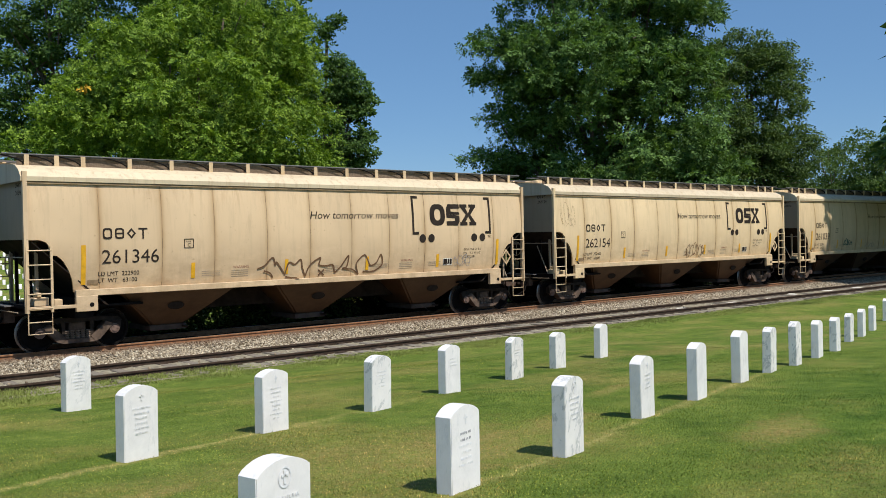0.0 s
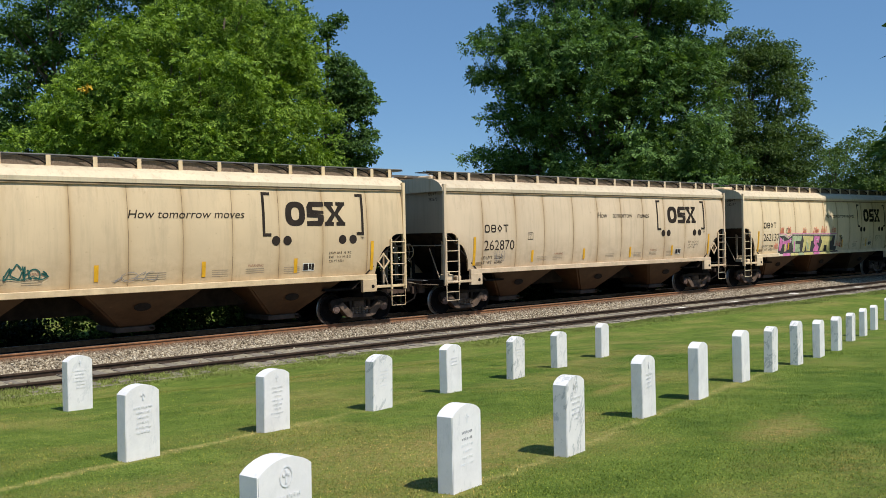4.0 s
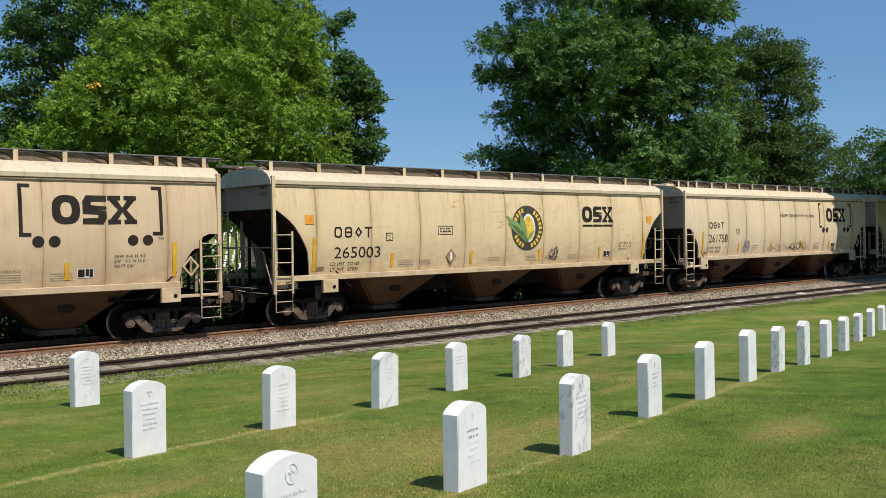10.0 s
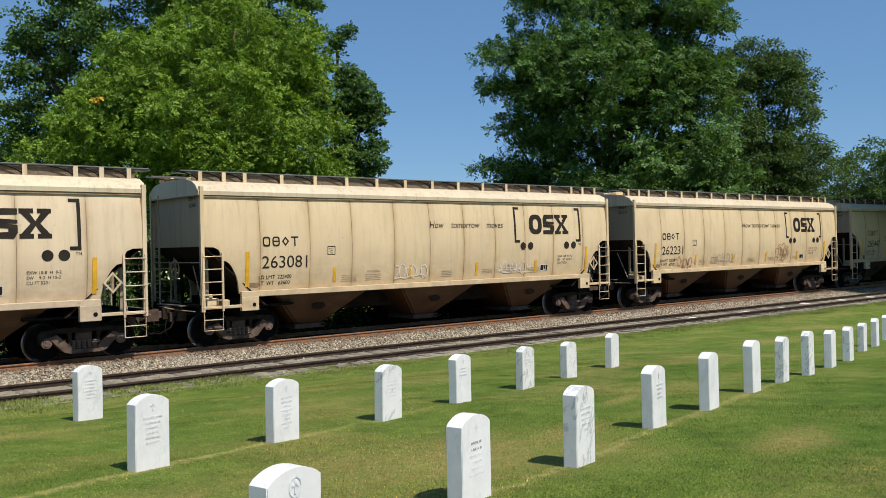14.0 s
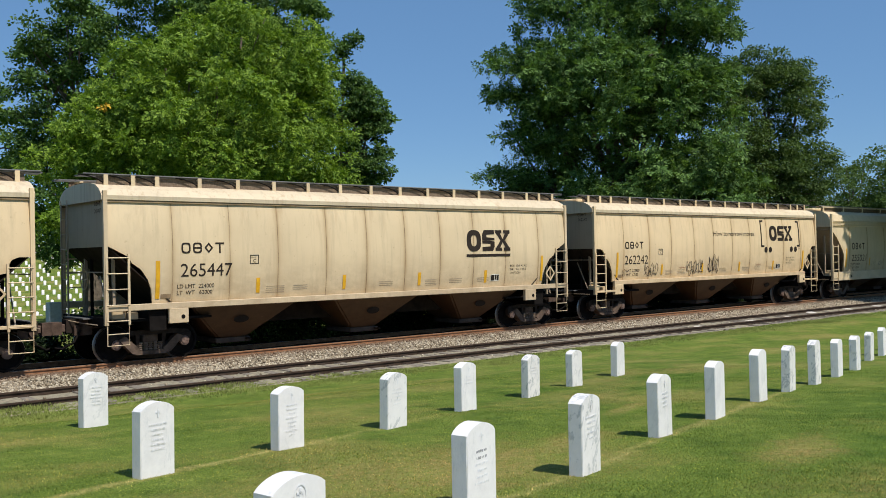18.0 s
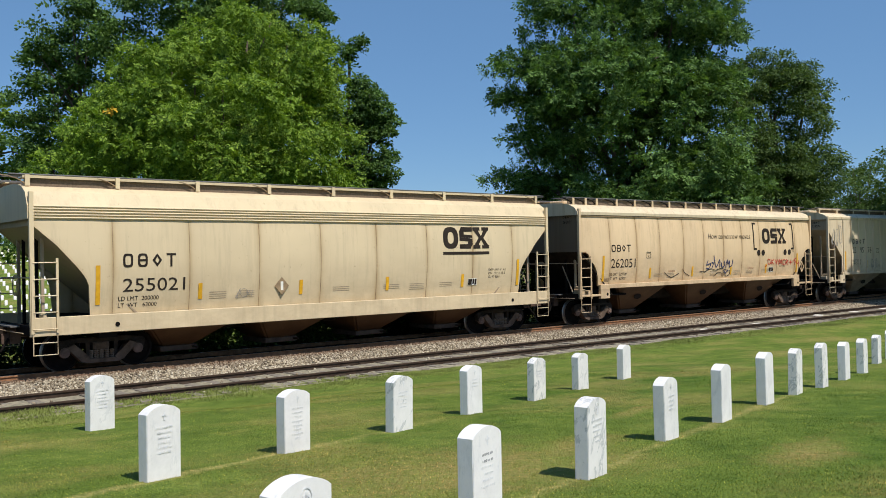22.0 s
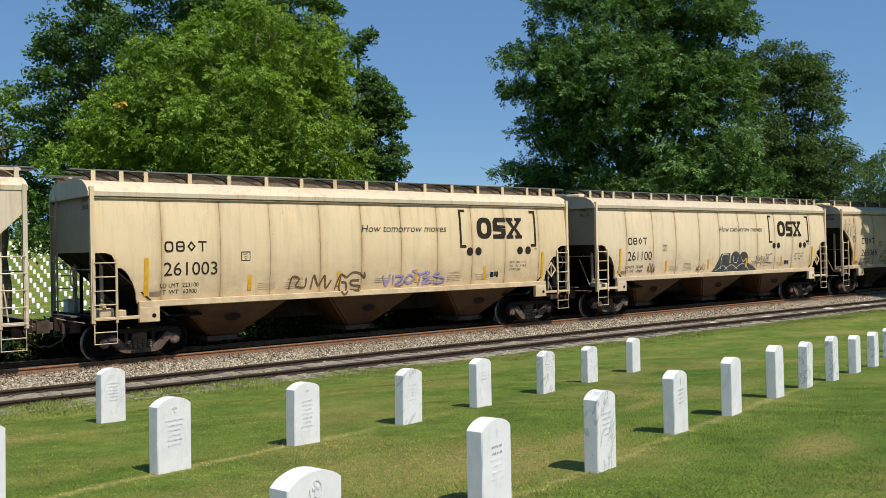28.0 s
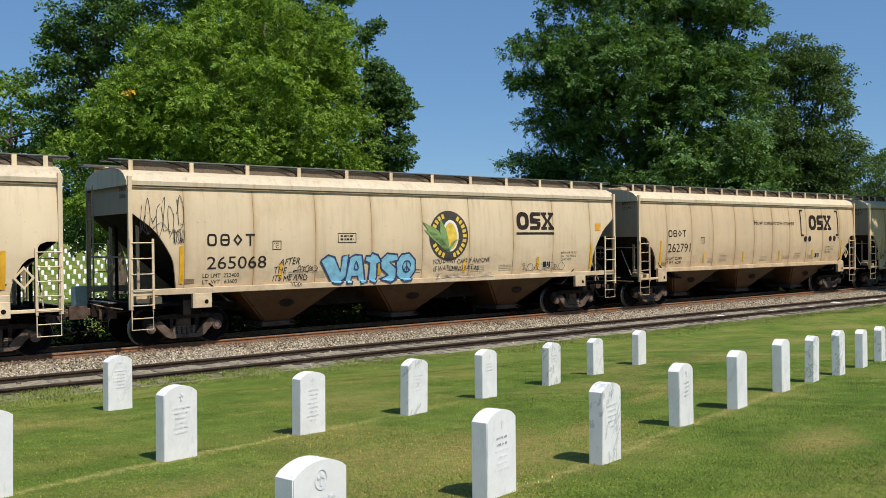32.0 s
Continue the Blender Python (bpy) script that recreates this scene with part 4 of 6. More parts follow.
    "curved": dict(L=16.67, cut=[(0.0, 2.70), (0.36, 2.70), (0.50, 2.64), (0.585, 2.52), (0.60, 2.34), (0.76, 2.31), (0.88, 2.20), (1.02, 1.96), (1.10, 1.74), (1.15, 1.50)],
        seams=[1.76, 3.36, 4.82, 6.41, 7.83, 9.28, 10.70, 12.14, 13.60, 15.20], sill=(1.49, 1.33), tc=13.9, bays=3, step=1.16, eave=(4.075, 0.0)),
    "angled": dict(L=18.1, cut=[(0.0, 3.44), (0.10, 3.39), (0.56, 3.05), (0.74, 2.86), (0.93, 2.58), (1.10, 2.28), (1.19, 2.02), (1.20, 1.80), (1.21, 1.52)],
        seams=[1.45, 3.39, 5.31, 7.22, 9.11, 11.01, 12.95, 14.84, 16.75], sill=(1.49, 1.33), tc=14.8, bays=3, step=0.0, eave=(4.075, 0.0)),
    "notched": dict(L=16.67, cut=[(0.0, 2.98), (0.10, 2.94), (0.62, 2.66), (0.68, 2.52), (0.92, 2.36), (1.10, 2.10), (1.24, 1.76), (1.22, 1.62), (1.05, 1.52)],
        seams=[1.76, 3.36, 4.82, 6.41, 7.83, 9.28, 10.70, 12.14, 13.60, 15.20], sill=(1.49, 1.33), tc=13.9, bays=3, step=0.0, eave=(4.075, 0.0)),
    "tall": dict(L=17.25, cut=[(0.0, 3.58), (0.13, 3.48), (0.60, 3.06), (1.10, 2.50), (1.28, 2.26), (1.36, 2.05), (1.375, 1.40)],
        seams=[1.93, 3.91, 5.92, 7.88, 9.84, 11.78, 13.7, 15.5], sill=(1.37, 0.93), tc=13.6, bays=4, step=0.0, eave=(3.665, 0.20)),
    "ribbed": dict(L=18.0, cut=[(0.0, 3.70), (0.10, 3.62), (1.45, 2.30), (1.46, 1.50)],
        seams=[1.62 + 0.821 * i for i in range(19)], sill=(1.50, 1.36), tc=14.4, bays=3, step=1.46, eave=(4.16, 0.0)),
}


def cut_height(kind, u):
    """How far down the side sheet reaches, u metres from an end."""
    c = KINDS[kind]["cut"]
    u = min(u, KINDS[kind]["L"] - u)
    best = KINDS[kind]["sill"][0] - 0.06
    lo = max((p for p in c), key=lambda p: p[0])
    if u >= lo[0]:
        return best
    up = c[:c.index(lo) + 1]
    return float(np.interp(u, [p[0] for p in up], [p[1] for p in up]))


def side_bm(kind, flat, sgn):
    """A curved side sheet, cut away at the lower corners, with a turned-in lip."""
    L = KINDS[kind]["L"]
    beside = [u + d for u in KINDS[kind]["seams"] for d in (-0.30, -0.16, -0.09, -0.045, -0.02, 0.0, 0.02, 0.045, 0.09, 0.16, 0.30)]
    us = sorted({round(v, 3) for v in np.concatenate([[v for v in beside if 0 < v < L and not flat], np.linspace(0.0, 1.7, 35), np.linspace(1.7, L - 1.7, 76), np.linspace(L - 1.7, L, 35)])})
    bm = bmesh.new()
    weld = bm.verts.layers.float.new("weld")
    grid = []
    for u in us:
        b = cut_height(kind, u)
        zs = [b + (KINDS[kind]["eave"][0] + 0.005 - b) * k / 10 for k in range(11)]
        col = [bm.verts.new((u - L / 2, sgn * (half_width(zs[0], flat) - 0.06), zs[0] + 0.004))]
        # the sheet is drawn in a little at each seam
        q = [0.0] + KINDS[kind]["seams"] + [L]
        i = max(0, min(len(q) - 2, int(np.searchsorted(q, u)) - 1))
        dent = 0.0 if flat else 0.009 * (1 - math.sin(math.pi * min(1, max(0, (u - q[i]) / (q[i + 1] - q[i]))))) ** 2
        col += [bm.verts.new((u - L / 2, sgn * (half_width(z, flat) - dent), z)) for z in zs]
        grid.append(col)
    for a, c in zip(grid, grid[1:]):
        for k in range(len(a) - 1):
            bm.faces.new((a[k], c[k], c[k + 1], a[k + 1]))
    # how near each point lies to a weld, an end or the lower edge of the sheet
    for u, col in zip(us, grid):
        near = 0.0 if flat else max(max(math.exp(-abs(u - q) / 0.045) + 0.30 * math.exp(-abs(u - q) / 0.16) for q in KINDS[kind]["seams"]), 0.5 * math.exp(-min(u, L - u) / 0.12))
        for k, v in enumerate(col):
            v[weld] = min(1.0, near + 0.35 * math.exp(-(k - 1) / 0.8))
    return bm


def roof_section(kind):
    """The roof from the eave up to its ridge: (z, half width)."""
    e, deep = KINDS[kind]["eave"]
    out = []
    for k, (z, y) in enumerate(ROOF):
        q = z - 4.075
        q = q + (deep if k >= 2 else 0)
        out.append((e + q * (0.49 + 4.075 - e) / (0.49 + deep) if k >= 4 else e + q, y + (0.02 if kind == "ribbed" and k < 4 else 0)))
    return out


def roof_bm(kind):
    L = KINDS[kind]["L"] + 0.06
    bm = bmesh.new()
    rs = roof_section(kind)
    sec = [(-y, z) for z, y in rs] + [(y, z) for z, y in rs[::-1][1:]]
    cols = [[bm.verts.new((x, y, z)) for y, z in sec] for x in np.linspace(-L / 2, L / 2, 12)]
    for a, c in zip(cols, cols[1:]):
        for k in range(len(sec) - 1):
            bm.faces.new((a[k], c[k], c[k + 1], a[k + 1]))
    for col, s in ((cols[0], 1), (cols[-1], -1)):
        bm.faces.new(col[::s])
    return bm


def end_bm(kind, sgn, flat):
    """The upper end wall."""
    K = KINDS[kind]
    x = K["L"] / 2 - 0.10
    low = K["cut"][0][1] + 0.02 if kind == "curved" else K["cut"][0][1] - 0.05
    bm = bmesh.new()
    rs, e = roof_section(kind), K["eave"][0]
    zs = list(np.linspace(low, e, 6)) + [z for z, y in rs[3:]]
    ys = [half_width(z, flat) - 0.015 for z in np.linspace(low, e, 6)] + [y - 0.01 for z, y in rs[3:]]
    ring = [(-y, z) for y, z in zip(ys, zs)] + [(y, z) for y, z in list(zip(ys, zs))[::-1][1:]]
    f0 = [bm.verts.new((sgn * x, y, z)) for y, z in ring]
    f1 = [bm.verts.new((sgn * (x - 0.03), y, z)) for y, z in ring]
    bm.faces.new(f0)
    bm.faces.new(f1[::-1])
    for k in range(len(ring)):
        j = (k + 1) % len(ring)
        bm.faces.new((f0[k], f0[j], f1[j], f1[k]))
    return bm


def slope_bm(kind, sgn, flat):
    K = KINDS[kind]
    x = K["L"] / 2 - 0.10
    low = K["cut"][0][1] + 0.02 if kind == "curved" else K["cut"][0][1] - 0.05
    bm = bmesh.new()
    run = (low - 1.1) / math.tan(radians(42))
    w0, w1 = half_width(low, flat) - 0.03, 1.50
    q = [bm.verts.new(p) for p in ((sgn * x, -w0, low), (sgn * x, w0, low), (sgn * (x - run), w1, 1.1), (sgn * (x - run), -w1, 1.1), (sgn * (x - 0.06), -w0, low - 0.03), (sgn * (x - 0.06), w0, low - 0.03), (sgn * (x - run - 0.1), w1, 1.07), (sgn * (x - run - 0.1), -w1, 1.07))]
    for f in ((0, 1, 2, 3), (4, 7, 6, 5), (0, 4, 5, 1), (3, 2, 6, 7), (0, 3, 7, 4), (1, 5, 6, 2)):
        bm.faces.new([q[i] for i in f])
    return bm


def bay_bm(x, half, zt):
    """One hopper: four sheets sloping in from the side sills to the outlet."""
    bm = bmesh.new()
    top = [(x - half, -1.47, zt), (x + half, -1.47, zt), (x + half, 1.47, zt), (x - half, 1.47, zt)]
    low = [(x - 0.45, -0.62, 0.40), (x + 0.45, -0.62, 0.40), (x + 0.45, 0.62, 0.40), (x - 0.45, 0.62, 0.40)]
    a, c = [bm.verts.new(p) for p in top], [bm.verts.new(p) for p in low]
    bm.faces.new(a)
    bm.faces.new(c[::-1])
    for k in range(4):
        j = (k + 1) % 4
        bm.faces.new((a[k], a[j], c[j], c[k]))
    bmesh.ops.bevel(bm, geom=[e for e in bm.edges if abs(e.verts[0].co.z - e.verts[1].co.z) > 0.3], offset=0.05, segments=2, affect="EDGES")
    return bm


def side_frame_bm(sgn):
    """Top chord and pedestals of a cast truck side frame, and its sloping arms with the spring seat."""
    y0, y1 = (sgn * 0.90, sgn * 1.05)
    y0, y1 = min(y0, y1), max(y0, y1)
    bm, arms = bmesh.new(), bmesh.new()
    bm_prism(bm, [(-1.10, 0.66), (-1.02, 0.74), (-0.55, 0.79), (0.55, 0.79), (1.02, 0.74), (1.10, 0.66), (1.06, 0.58), (0.62, 0.67), (-0.62, 0.67), (-1.06, 0.58)], y0 + 0.03, y1 - 0.03)
    for s in (-1, 1):
        bm_prism(bm, [(s * 1.08, 0.66), (s * 1.06, 0.46), (s * 0.98, 0.40), (s * 0.80, 0.40), (s * 0.72, 0.62)], y0, y1)
        bm_prism(arms, [(s * 0.86, 0.58), (s * 0.68, 0.66), (s * 0.30, 0.30), (s * 0.40, 0.18), (s * 0.52, 0.22)], y0 - 0.05, y1 + 0.05)
        bm_prism(bm, [(s * 0.30, 0.70), (s * 0.40, 0.70), (s * 0.37, 0.22), (s * 0.30, 0.22)], y0 + 0.02, y1 - 0.02)
    bm_prism(arms, [(-0.42, 0.27), (0.42, 0.27), (0.40, 0.17), (-0.40, 0.17)], y0 - 0.04, y1 + 0.04)
    return bm, arms


def wheelset_bm():
    bm = bmesh.new()
    sec = [(0.775, 0.10), (0.70, 0.16), (0.73, 0.36), (0.69, 0.40), (0.685, 0.485), (0.715, 0.487), (0.735, 0.462), (0.82, 0.455), (0.825, 0.40), (0.775, 0.36), (0.765, 0.16), (0.85, 0.12), (0.85, 0.085), (0.70, 0.085)]
    n = 28
    for sgn in (-1, 1):
        rings = [[bm.verts.new((r * math.cos(k * math.tau / n), sgn * y, r * math.sin(k * math.tau / n))) for k in range(n)] for y, r in sec]
        for i in range(len(sec)):
            a, c = rings[i], rings[(i + 1) % len(sec)]
            for k in range(n):
                f = bm.faces.new((a[k], a[(k + 1) % n], c[(k + 1) % n], c[k]))
                f.material_index = int(4 <= i <= 6)
    bm_tube(bm, [(0, -1.0, 0), (0, 1.0, 0)], 0.085, 10)
    return bm


def cap_bm(x, sgn):
    bm = tube([(x, sgn * 0.98, 0.457), (x, sgn * 1.075, 0.457)], 0.125, 14)
    bm_tube(bm, [(x, sgn * 1.07, 0.457), (x, sgn * 1.095, 0.457)], 0.085, 12)
    for k in range(3):
        a = k * math.tau / 3
        bm_tube(bm, [(x + 0.055 * math.cos(a), sgn * 1.09, 0.457 + 0.055 * math.sin(a)), (x + 0.055 * math.cos(a), sgn * 1.11, 0.457 + 0.055 * math.sin(a))], 0.018, 6)
    return bm


def coil_bm():
    """A coil spring, as a turned shape with waisted turns."""
    bm = bmesh.new()
    rings = [[bm.verts.new((r * math.cos(k * math.tau / 8), r * math.sin(k * math.tau / 8), z)) for k in range(8)] for z, r in [(0.21 * i / 12, 0.064 if i % 3 else 0.045) for i in range(13)]]
    for a, c in zip(rings, rings[1:]):
        for k in range(8):
            bm.faces.new((a[k], a[(k + 1) % 8], c[(k + 1) % 8], c[k]))
    return bm


COIL = mesh_of(coil_bm(), "spring", SPRING_STEEL)
WHEELSET = mesh_of(wheelset_bm(), "wheelset", TREAD)
WHEELSET.materials.append(BRIGHT_TREAD)
WHEEL_R = 0.457


def build_truck(parent, x):
    bol = soft_box(0.03, -0.20, 0.20, -1.02, 1.02, 0.46, 0.68)
    t = part("truck", bol, FRAME_STEEL, parent, "four-wheeled cast-steel truck", at=pose(x, 0, 0))
    for sgn in (-1, 1):
        # one casting in two colours: shade on the chord, sun on the arms
        chord, arms = side_frame_bm(sgn)
        part("side_frame", chord, STEEL, t, "cast side frame coloured dark for the sill's shade")
        part("frame_arm", arms, FRAME_STEEL, t, "dusty sloping arms and spring seat, coloured as if sunlit")
        for k in range(5):
            part("spring", COIL, None, t, at=pose(-0.26 + 0.13 * k, sgn * 0.985, 0.27))
        for q in (-0.90, 0.90):
            part("bearing_cap", cap_bm(q, sgn), CAP_STEEL, t, "roller-bearing end cap")
    for q in (-0.90, 0.90):
        part("wheelset", WHEELSET, None, t, "dark steel wheels on an axle", at=pose(q, 0, WHEEL_R))
    bm = box((-0.75, 0.75, -0.1, 0.1, 0.50, 0.58), (-0.62, -0.55, -0.8, 0.8, 0.30, 0.45), (0.55, 0.62, -0.8, 0.8, 0.30, 0.45))
    part("brake_rigging", bm, BLACK_STEEL, t)
    return t


def ladder_bm(x0, x1, y, z0, z1, rungs, r=0.016):
    bm = bmesh.new()
    for x in (x0, x1):
        bm_box(bm, x - 0.028, x + 0.028, y - 0.02, y + 0.02, z0, z1)
    for k in range(rungs):
        z = z0 + 0.10 + (z1 - z0 - 0.2) * k / (rungs - 1)
        bm_tube(bm, [(x0, y - 0.02, z), (x1, y - 0.02, z)], r, 6)
    return bm


def stirrup_bm(x0, x1, y, z0, z1):
    bm = bmesh.new()
    bm_tube(bm, [(x0, y, z1), (x0, y, z0), (x1, y, z0), (x1, y, z1)], 0.017, 6)
    zm = (z0 + z1) / 2
    bm_tube(bm, [(x0, y, zm), (x1, y, zm)], 0.015, 6)
    return bm


def build_car(kind, paint):
    K = KINDS[kind]
    L, H = K["L"], K["L"] / 2
    flat = kind == "ribbed"
    zt, zb = K["sill"]
    car = new("hopper_car")
    roof = part("roof", roof_bm(kind), ROOF_PAINT if kind in ("curved", "angled", "notched") else paint, car, "pale roof with a raised edge")
    if kind == "tall":
        for s in (-1, 1):
            for q in (3.70, 3.77, 3.84, 3.91, 3.97):
                part("side_ridge", tube([(-H + 0.05, s * 1.588, q), (H - 0.05, s * 1.588, q)], 0.022, 6), paint, car)
    # a dark strip paints the shadow line under the eave
    for s in (-1, 1):
        part("side_sheet", side_bm(kind, flat, s), paint, car, "weathered painted side sheet", smooth=True)
        ez = K["eave"][0]
        part("eave_angle", box(-H, H, min(s * 1.49, s * 1.552), max(s * 1.49, s * 1.552), ez - 0.05, ez - 0.003), SEAM, roof, "dark line painted as the shadow under the eave")
        part("end_sheet", end_bm(kind, s, flat), SHEET, car, "end wall coloured dark for shade")
        part("slope_sheet", slope_bm(kind, s, flat), SHEET if kind in ("tall", "ribbed") else SHADE_AND_SMUDGE, car, "dusty tan slope sheet under the end" if kind in ("tall", "ribbed") else "slope sheet under the end, coloured dark for shade")
        ys = (min(s * 1.50, s * 1.615), max(s * 1.50, s * 1.615))
        sill = soft_box(0.012, -H + K["step"], H - K["step"], *ys, zb, zt)
        part("side_sill", sill, paint, car, "side sill along the foot of the body")
        # end ledges beyond the cut-outs
        for e in (-1, 1):
            a, c = sorted((e * (H - 0.02), e * (H - K["step"] - 0.02)))
            if K["step"]:
                part("end_ledge", soft_box(0.008, a, c, *ys, 1.06, 1.14), paint, car)
    # seams
    for u in K["seams"]:
        x = u - H
        for s in (-1, 1):
            bm = bmesh.new()
            b = cut_height(kind, u)
            zs = np.linspace(b, K["eave"][0] - 0.04, 9)
            if flat:
                bm_box(bm, x - 0.035, x + 0.035, *sorted((s * 1.57, s * 1.625)), b, K["eave"][0] - 0.02)
            else:
                w, pr = 0.012, 0.004
                va = [[bm.verts.new((x + dx, s * (half_width(z) + dy), z)) for dx, dy in ((-w, -0.018), (-w * 0.5, pr - 0.008), (w * 0.5, pr - 0.008), (w, -0.018))] for z in zs]
                for p, q in zip(va, va[1:]):
                    for k in range(3):
                        bm.faces.new((p[k], p[k + 1], q[k + 1], q[k]))
            part("rib" if flat else "seam", bm, paint if flat else SEAM, car)
    # hopper bays
    n = K["bays"]
    pitch, half = (4.45, 1.60) if n == 3 else (3.1, 1.1)
    for k in range(n):
        x = pitch * (k - (n - 1) / 2)
        bay = part("hopper_bay", bay_bm(x, half, zb + 0.02), TAN_BAY if flat else BELLY, car, "sloping tan hopper bay" if flat else "sloping brown hopper bay")
        part("outlet_gate", soft_box(0.015, x - 0.52, x + 0.52, -0.68, 0.68, 0.26, 0.40), GATE_STEEL, bay, "outlet gate coloured dark for the shade below the bays")
        # a thin disc drawn as the dark oval smudge on the bay
        plate = tube([(0, -1.16, 0), (0, -1.172, 0)], 0.2, 18)
        for v in plate.verts:
            v.co = Vector((x + v.co.x * 1.15, v.co.y - 0.35 * v.co.z * 0.5, 0.93 + v.co.z * 0.52))
        part("access_plate", plate, SHADE_AND_SMUDGE, bay, "dark oval smudge on the bay")
        part("gate_shaft", tube([(x + 0.4, -0.95, 0.34), (x + 0.4, 0.95, 0.34)], 0.03, 6), STEEL, bay)
    # the second box stands in for the shaded gaps between the bays
    part("centre_sill", box((-H - 0.45, H + 0.45, -0.17, 0.17, 0.78, 1.12), (-H + 3.4, H - 3.4, -0.16, 0.16, 0.74, 1.32)), SHADE_AND_SMUDGE, car, "dark centre sill with a shade panel between the bays")
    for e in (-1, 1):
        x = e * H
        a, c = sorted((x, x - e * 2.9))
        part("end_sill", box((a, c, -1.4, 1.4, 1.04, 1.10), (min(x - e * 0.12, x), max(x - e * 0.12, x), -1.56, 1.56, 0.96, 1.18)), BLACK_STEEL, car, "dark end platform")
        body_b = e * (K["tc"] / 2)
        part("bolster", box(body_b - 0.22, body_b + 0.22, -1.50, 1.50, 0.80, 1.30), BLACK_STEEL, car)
        for s in (-1, 1):
            yy = sorted((s * 1.50, s * 1.622))
            # jacking plate beside the bolster
            jx = e * (H - (1.42 if K["step"] else 1.9))
            plate = soft_box(0.01, jx - 0.26, jx + 0.26, *yy, 0.96, zb + 0.01)
            pl = part("jacking_pad", plate, paint, car, "drilled plate hanging from the sill")
            # a black disc imitates the dark inside the hole
            part("eye", tube([(jx + 0.11, s * 1.60, 1.12), (jx + 0.11, s * 1.63, 1.12)], 0.055, 12), BLACK_STEEL, pl, "black disc in place of a hole")
            post = part("corner_post", box(min(x - e * 0.10, x), max(x - e * 0.10, x), *sorted((s * 1.535, s * 1.63)), 1.0, 4.30), paint, car, "corner post")
            x1 = x - e * 0.60
            top = cut_height(kind, 0.62) + 0.12
            part("ladder", ladder_bm(x - e * 0.05, x1, s * 1.64, 1.0, min(top + 0.1, 2.75), 5), paint, car, "side ladder")
            part("stirrup_step", stirrup_bm(x - e * 0.06, x1, s * 1.63, 0.50, 1.06), paint, car)
            # end posts that carry the roof
            for q in (0.55, 1.0):
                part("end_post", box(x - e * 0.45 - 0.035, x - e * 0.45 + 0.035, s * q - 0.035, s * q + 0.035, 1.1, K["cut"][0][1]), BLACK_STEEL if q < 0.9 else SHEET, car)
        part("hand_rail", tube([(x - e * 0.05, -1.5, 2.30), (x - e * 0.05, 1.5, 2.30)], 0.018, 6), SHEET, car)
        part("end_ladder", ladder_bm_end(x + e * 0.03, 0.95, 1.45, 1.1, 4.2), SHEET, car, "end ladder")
        part("coupler", coupler_bm(x, e), DRAFT_STEEL, car, "rusty knuckle coupler")
        part("air_hose", tube([(x + e * 0.15, -0.35, 0.85), (x + e * 0.35, -0.42, 0.55), (x + e * 0.6, -0.30, 0.40), (x + e * 0.72, -0.15, 0.42)], 0.028, 6), BLACK_STEEL, car)
        part("uncoupling_lever", tube([(x + e * 0.12, -1.45, 1.02), (x + e * 0.14, -0.5, 1.02), (x + e * 0.42, -0.12, 1.10)], 0.014, 6), SHEET, car, "bent uncoupling lever")
        part("train_pipe", tube([(x - e * 1.3, -0.45, 0.92), (x - e * 0.2, -0.45, 0.90), (x + e * 0.15, -0.36, 0.86)], 0.025, 6), DRAFT_STEEL, car)
        part("draft_pocket", soft_box(0.015, *sorted((x - e * 0.02, x + e * 0.30)), -0.30, -0.18, 0.70, 0.96), DRAFT_STEEL, car, "rust-brown coupler carrier")
        part("end_brace", tube([(x - e * 0.3, -1.05, 1.12), (x - e * 0.3, -0.5, 2.2)], 0.02, 6), SHEET, car)
        part("crossover_board", box((min(x, x + e * 0.22), max(x, x + e * 0.22), -0.75, 0.75, 1.13, 1.16)), WALK_GREY, car, "crossover step board")
        build_truck(car, body_b)
    # brake gear at one end
    bw = bmesh.new()
    by = 0.55
    hoops = []
    for k in range(18):
        a = k * math.tau / 18
        hub = Vector((-H + 0.25, by + 0.26 * math.cos(a), 2.1 + 0.26 * math.sin(a)))
        out = Vector((0, math.cos(a), math.sin(a)))
        hoops.append([bw.verts.new(hub + out * 0.016 * math.cos(q) + Vector((0.016 * math.sin(q), 0, 0))) for q in np.linspace(0, math.tau, 7)[:-1]])
    for p, q in zip(hoops, hoops[1:] + hoops[:1]):
        for k in range(6):
            bw.faces.new((p[k], p[(k + 1) % 6], q[(k + 1) % 6], q[k]))
    wheel = part("brake_wheel", bw, paint, car, "hand-brake wheel rim", smooth=True)
    for k in range(4):
        a = k * math.pi / 2
        part("spoke", tube([(-H + 0.28, by, 2.1), (-H + 0.25, by + 0.25 * math.cos(a), 2.1 + 0.25 * math.sin(a))], 0.012, 5), paint, wheel)
    vb = soft_box(0.02, (-H + 0.28, -H + 0.62, -1.35, -1.05, 1.12, 1.34), (-H + 0.72, -H + 0.92, -1.40, -1.1, 1.10, 1.28), (-H + 0.34, -H + 0.44, -1.38, -1.1, 1.34, 1.45))
    part("brake_valve", vb, paint, car, "brake valve and pipe brackets")
    part("air_reservoir", tube([(H - 1.6, 0.5, 1.35), (H - 0.7, 0.5, 1.35)], 0.18, 12), paint, car, "air reservoir tank", smooth=True)
    # roof walk
    z_walk = 4.70
    sup = [0.24, 0.93, 1.56] + list(np.linspace(2.73, L - 2.73, 11 if kind in ("curved", "notched") else 9)) + [L - 1.56, L - 0.93, L - 0.24]
    if kind == "angled":
        sup = list(np.linspace(0.24, L - 0.24, 12))
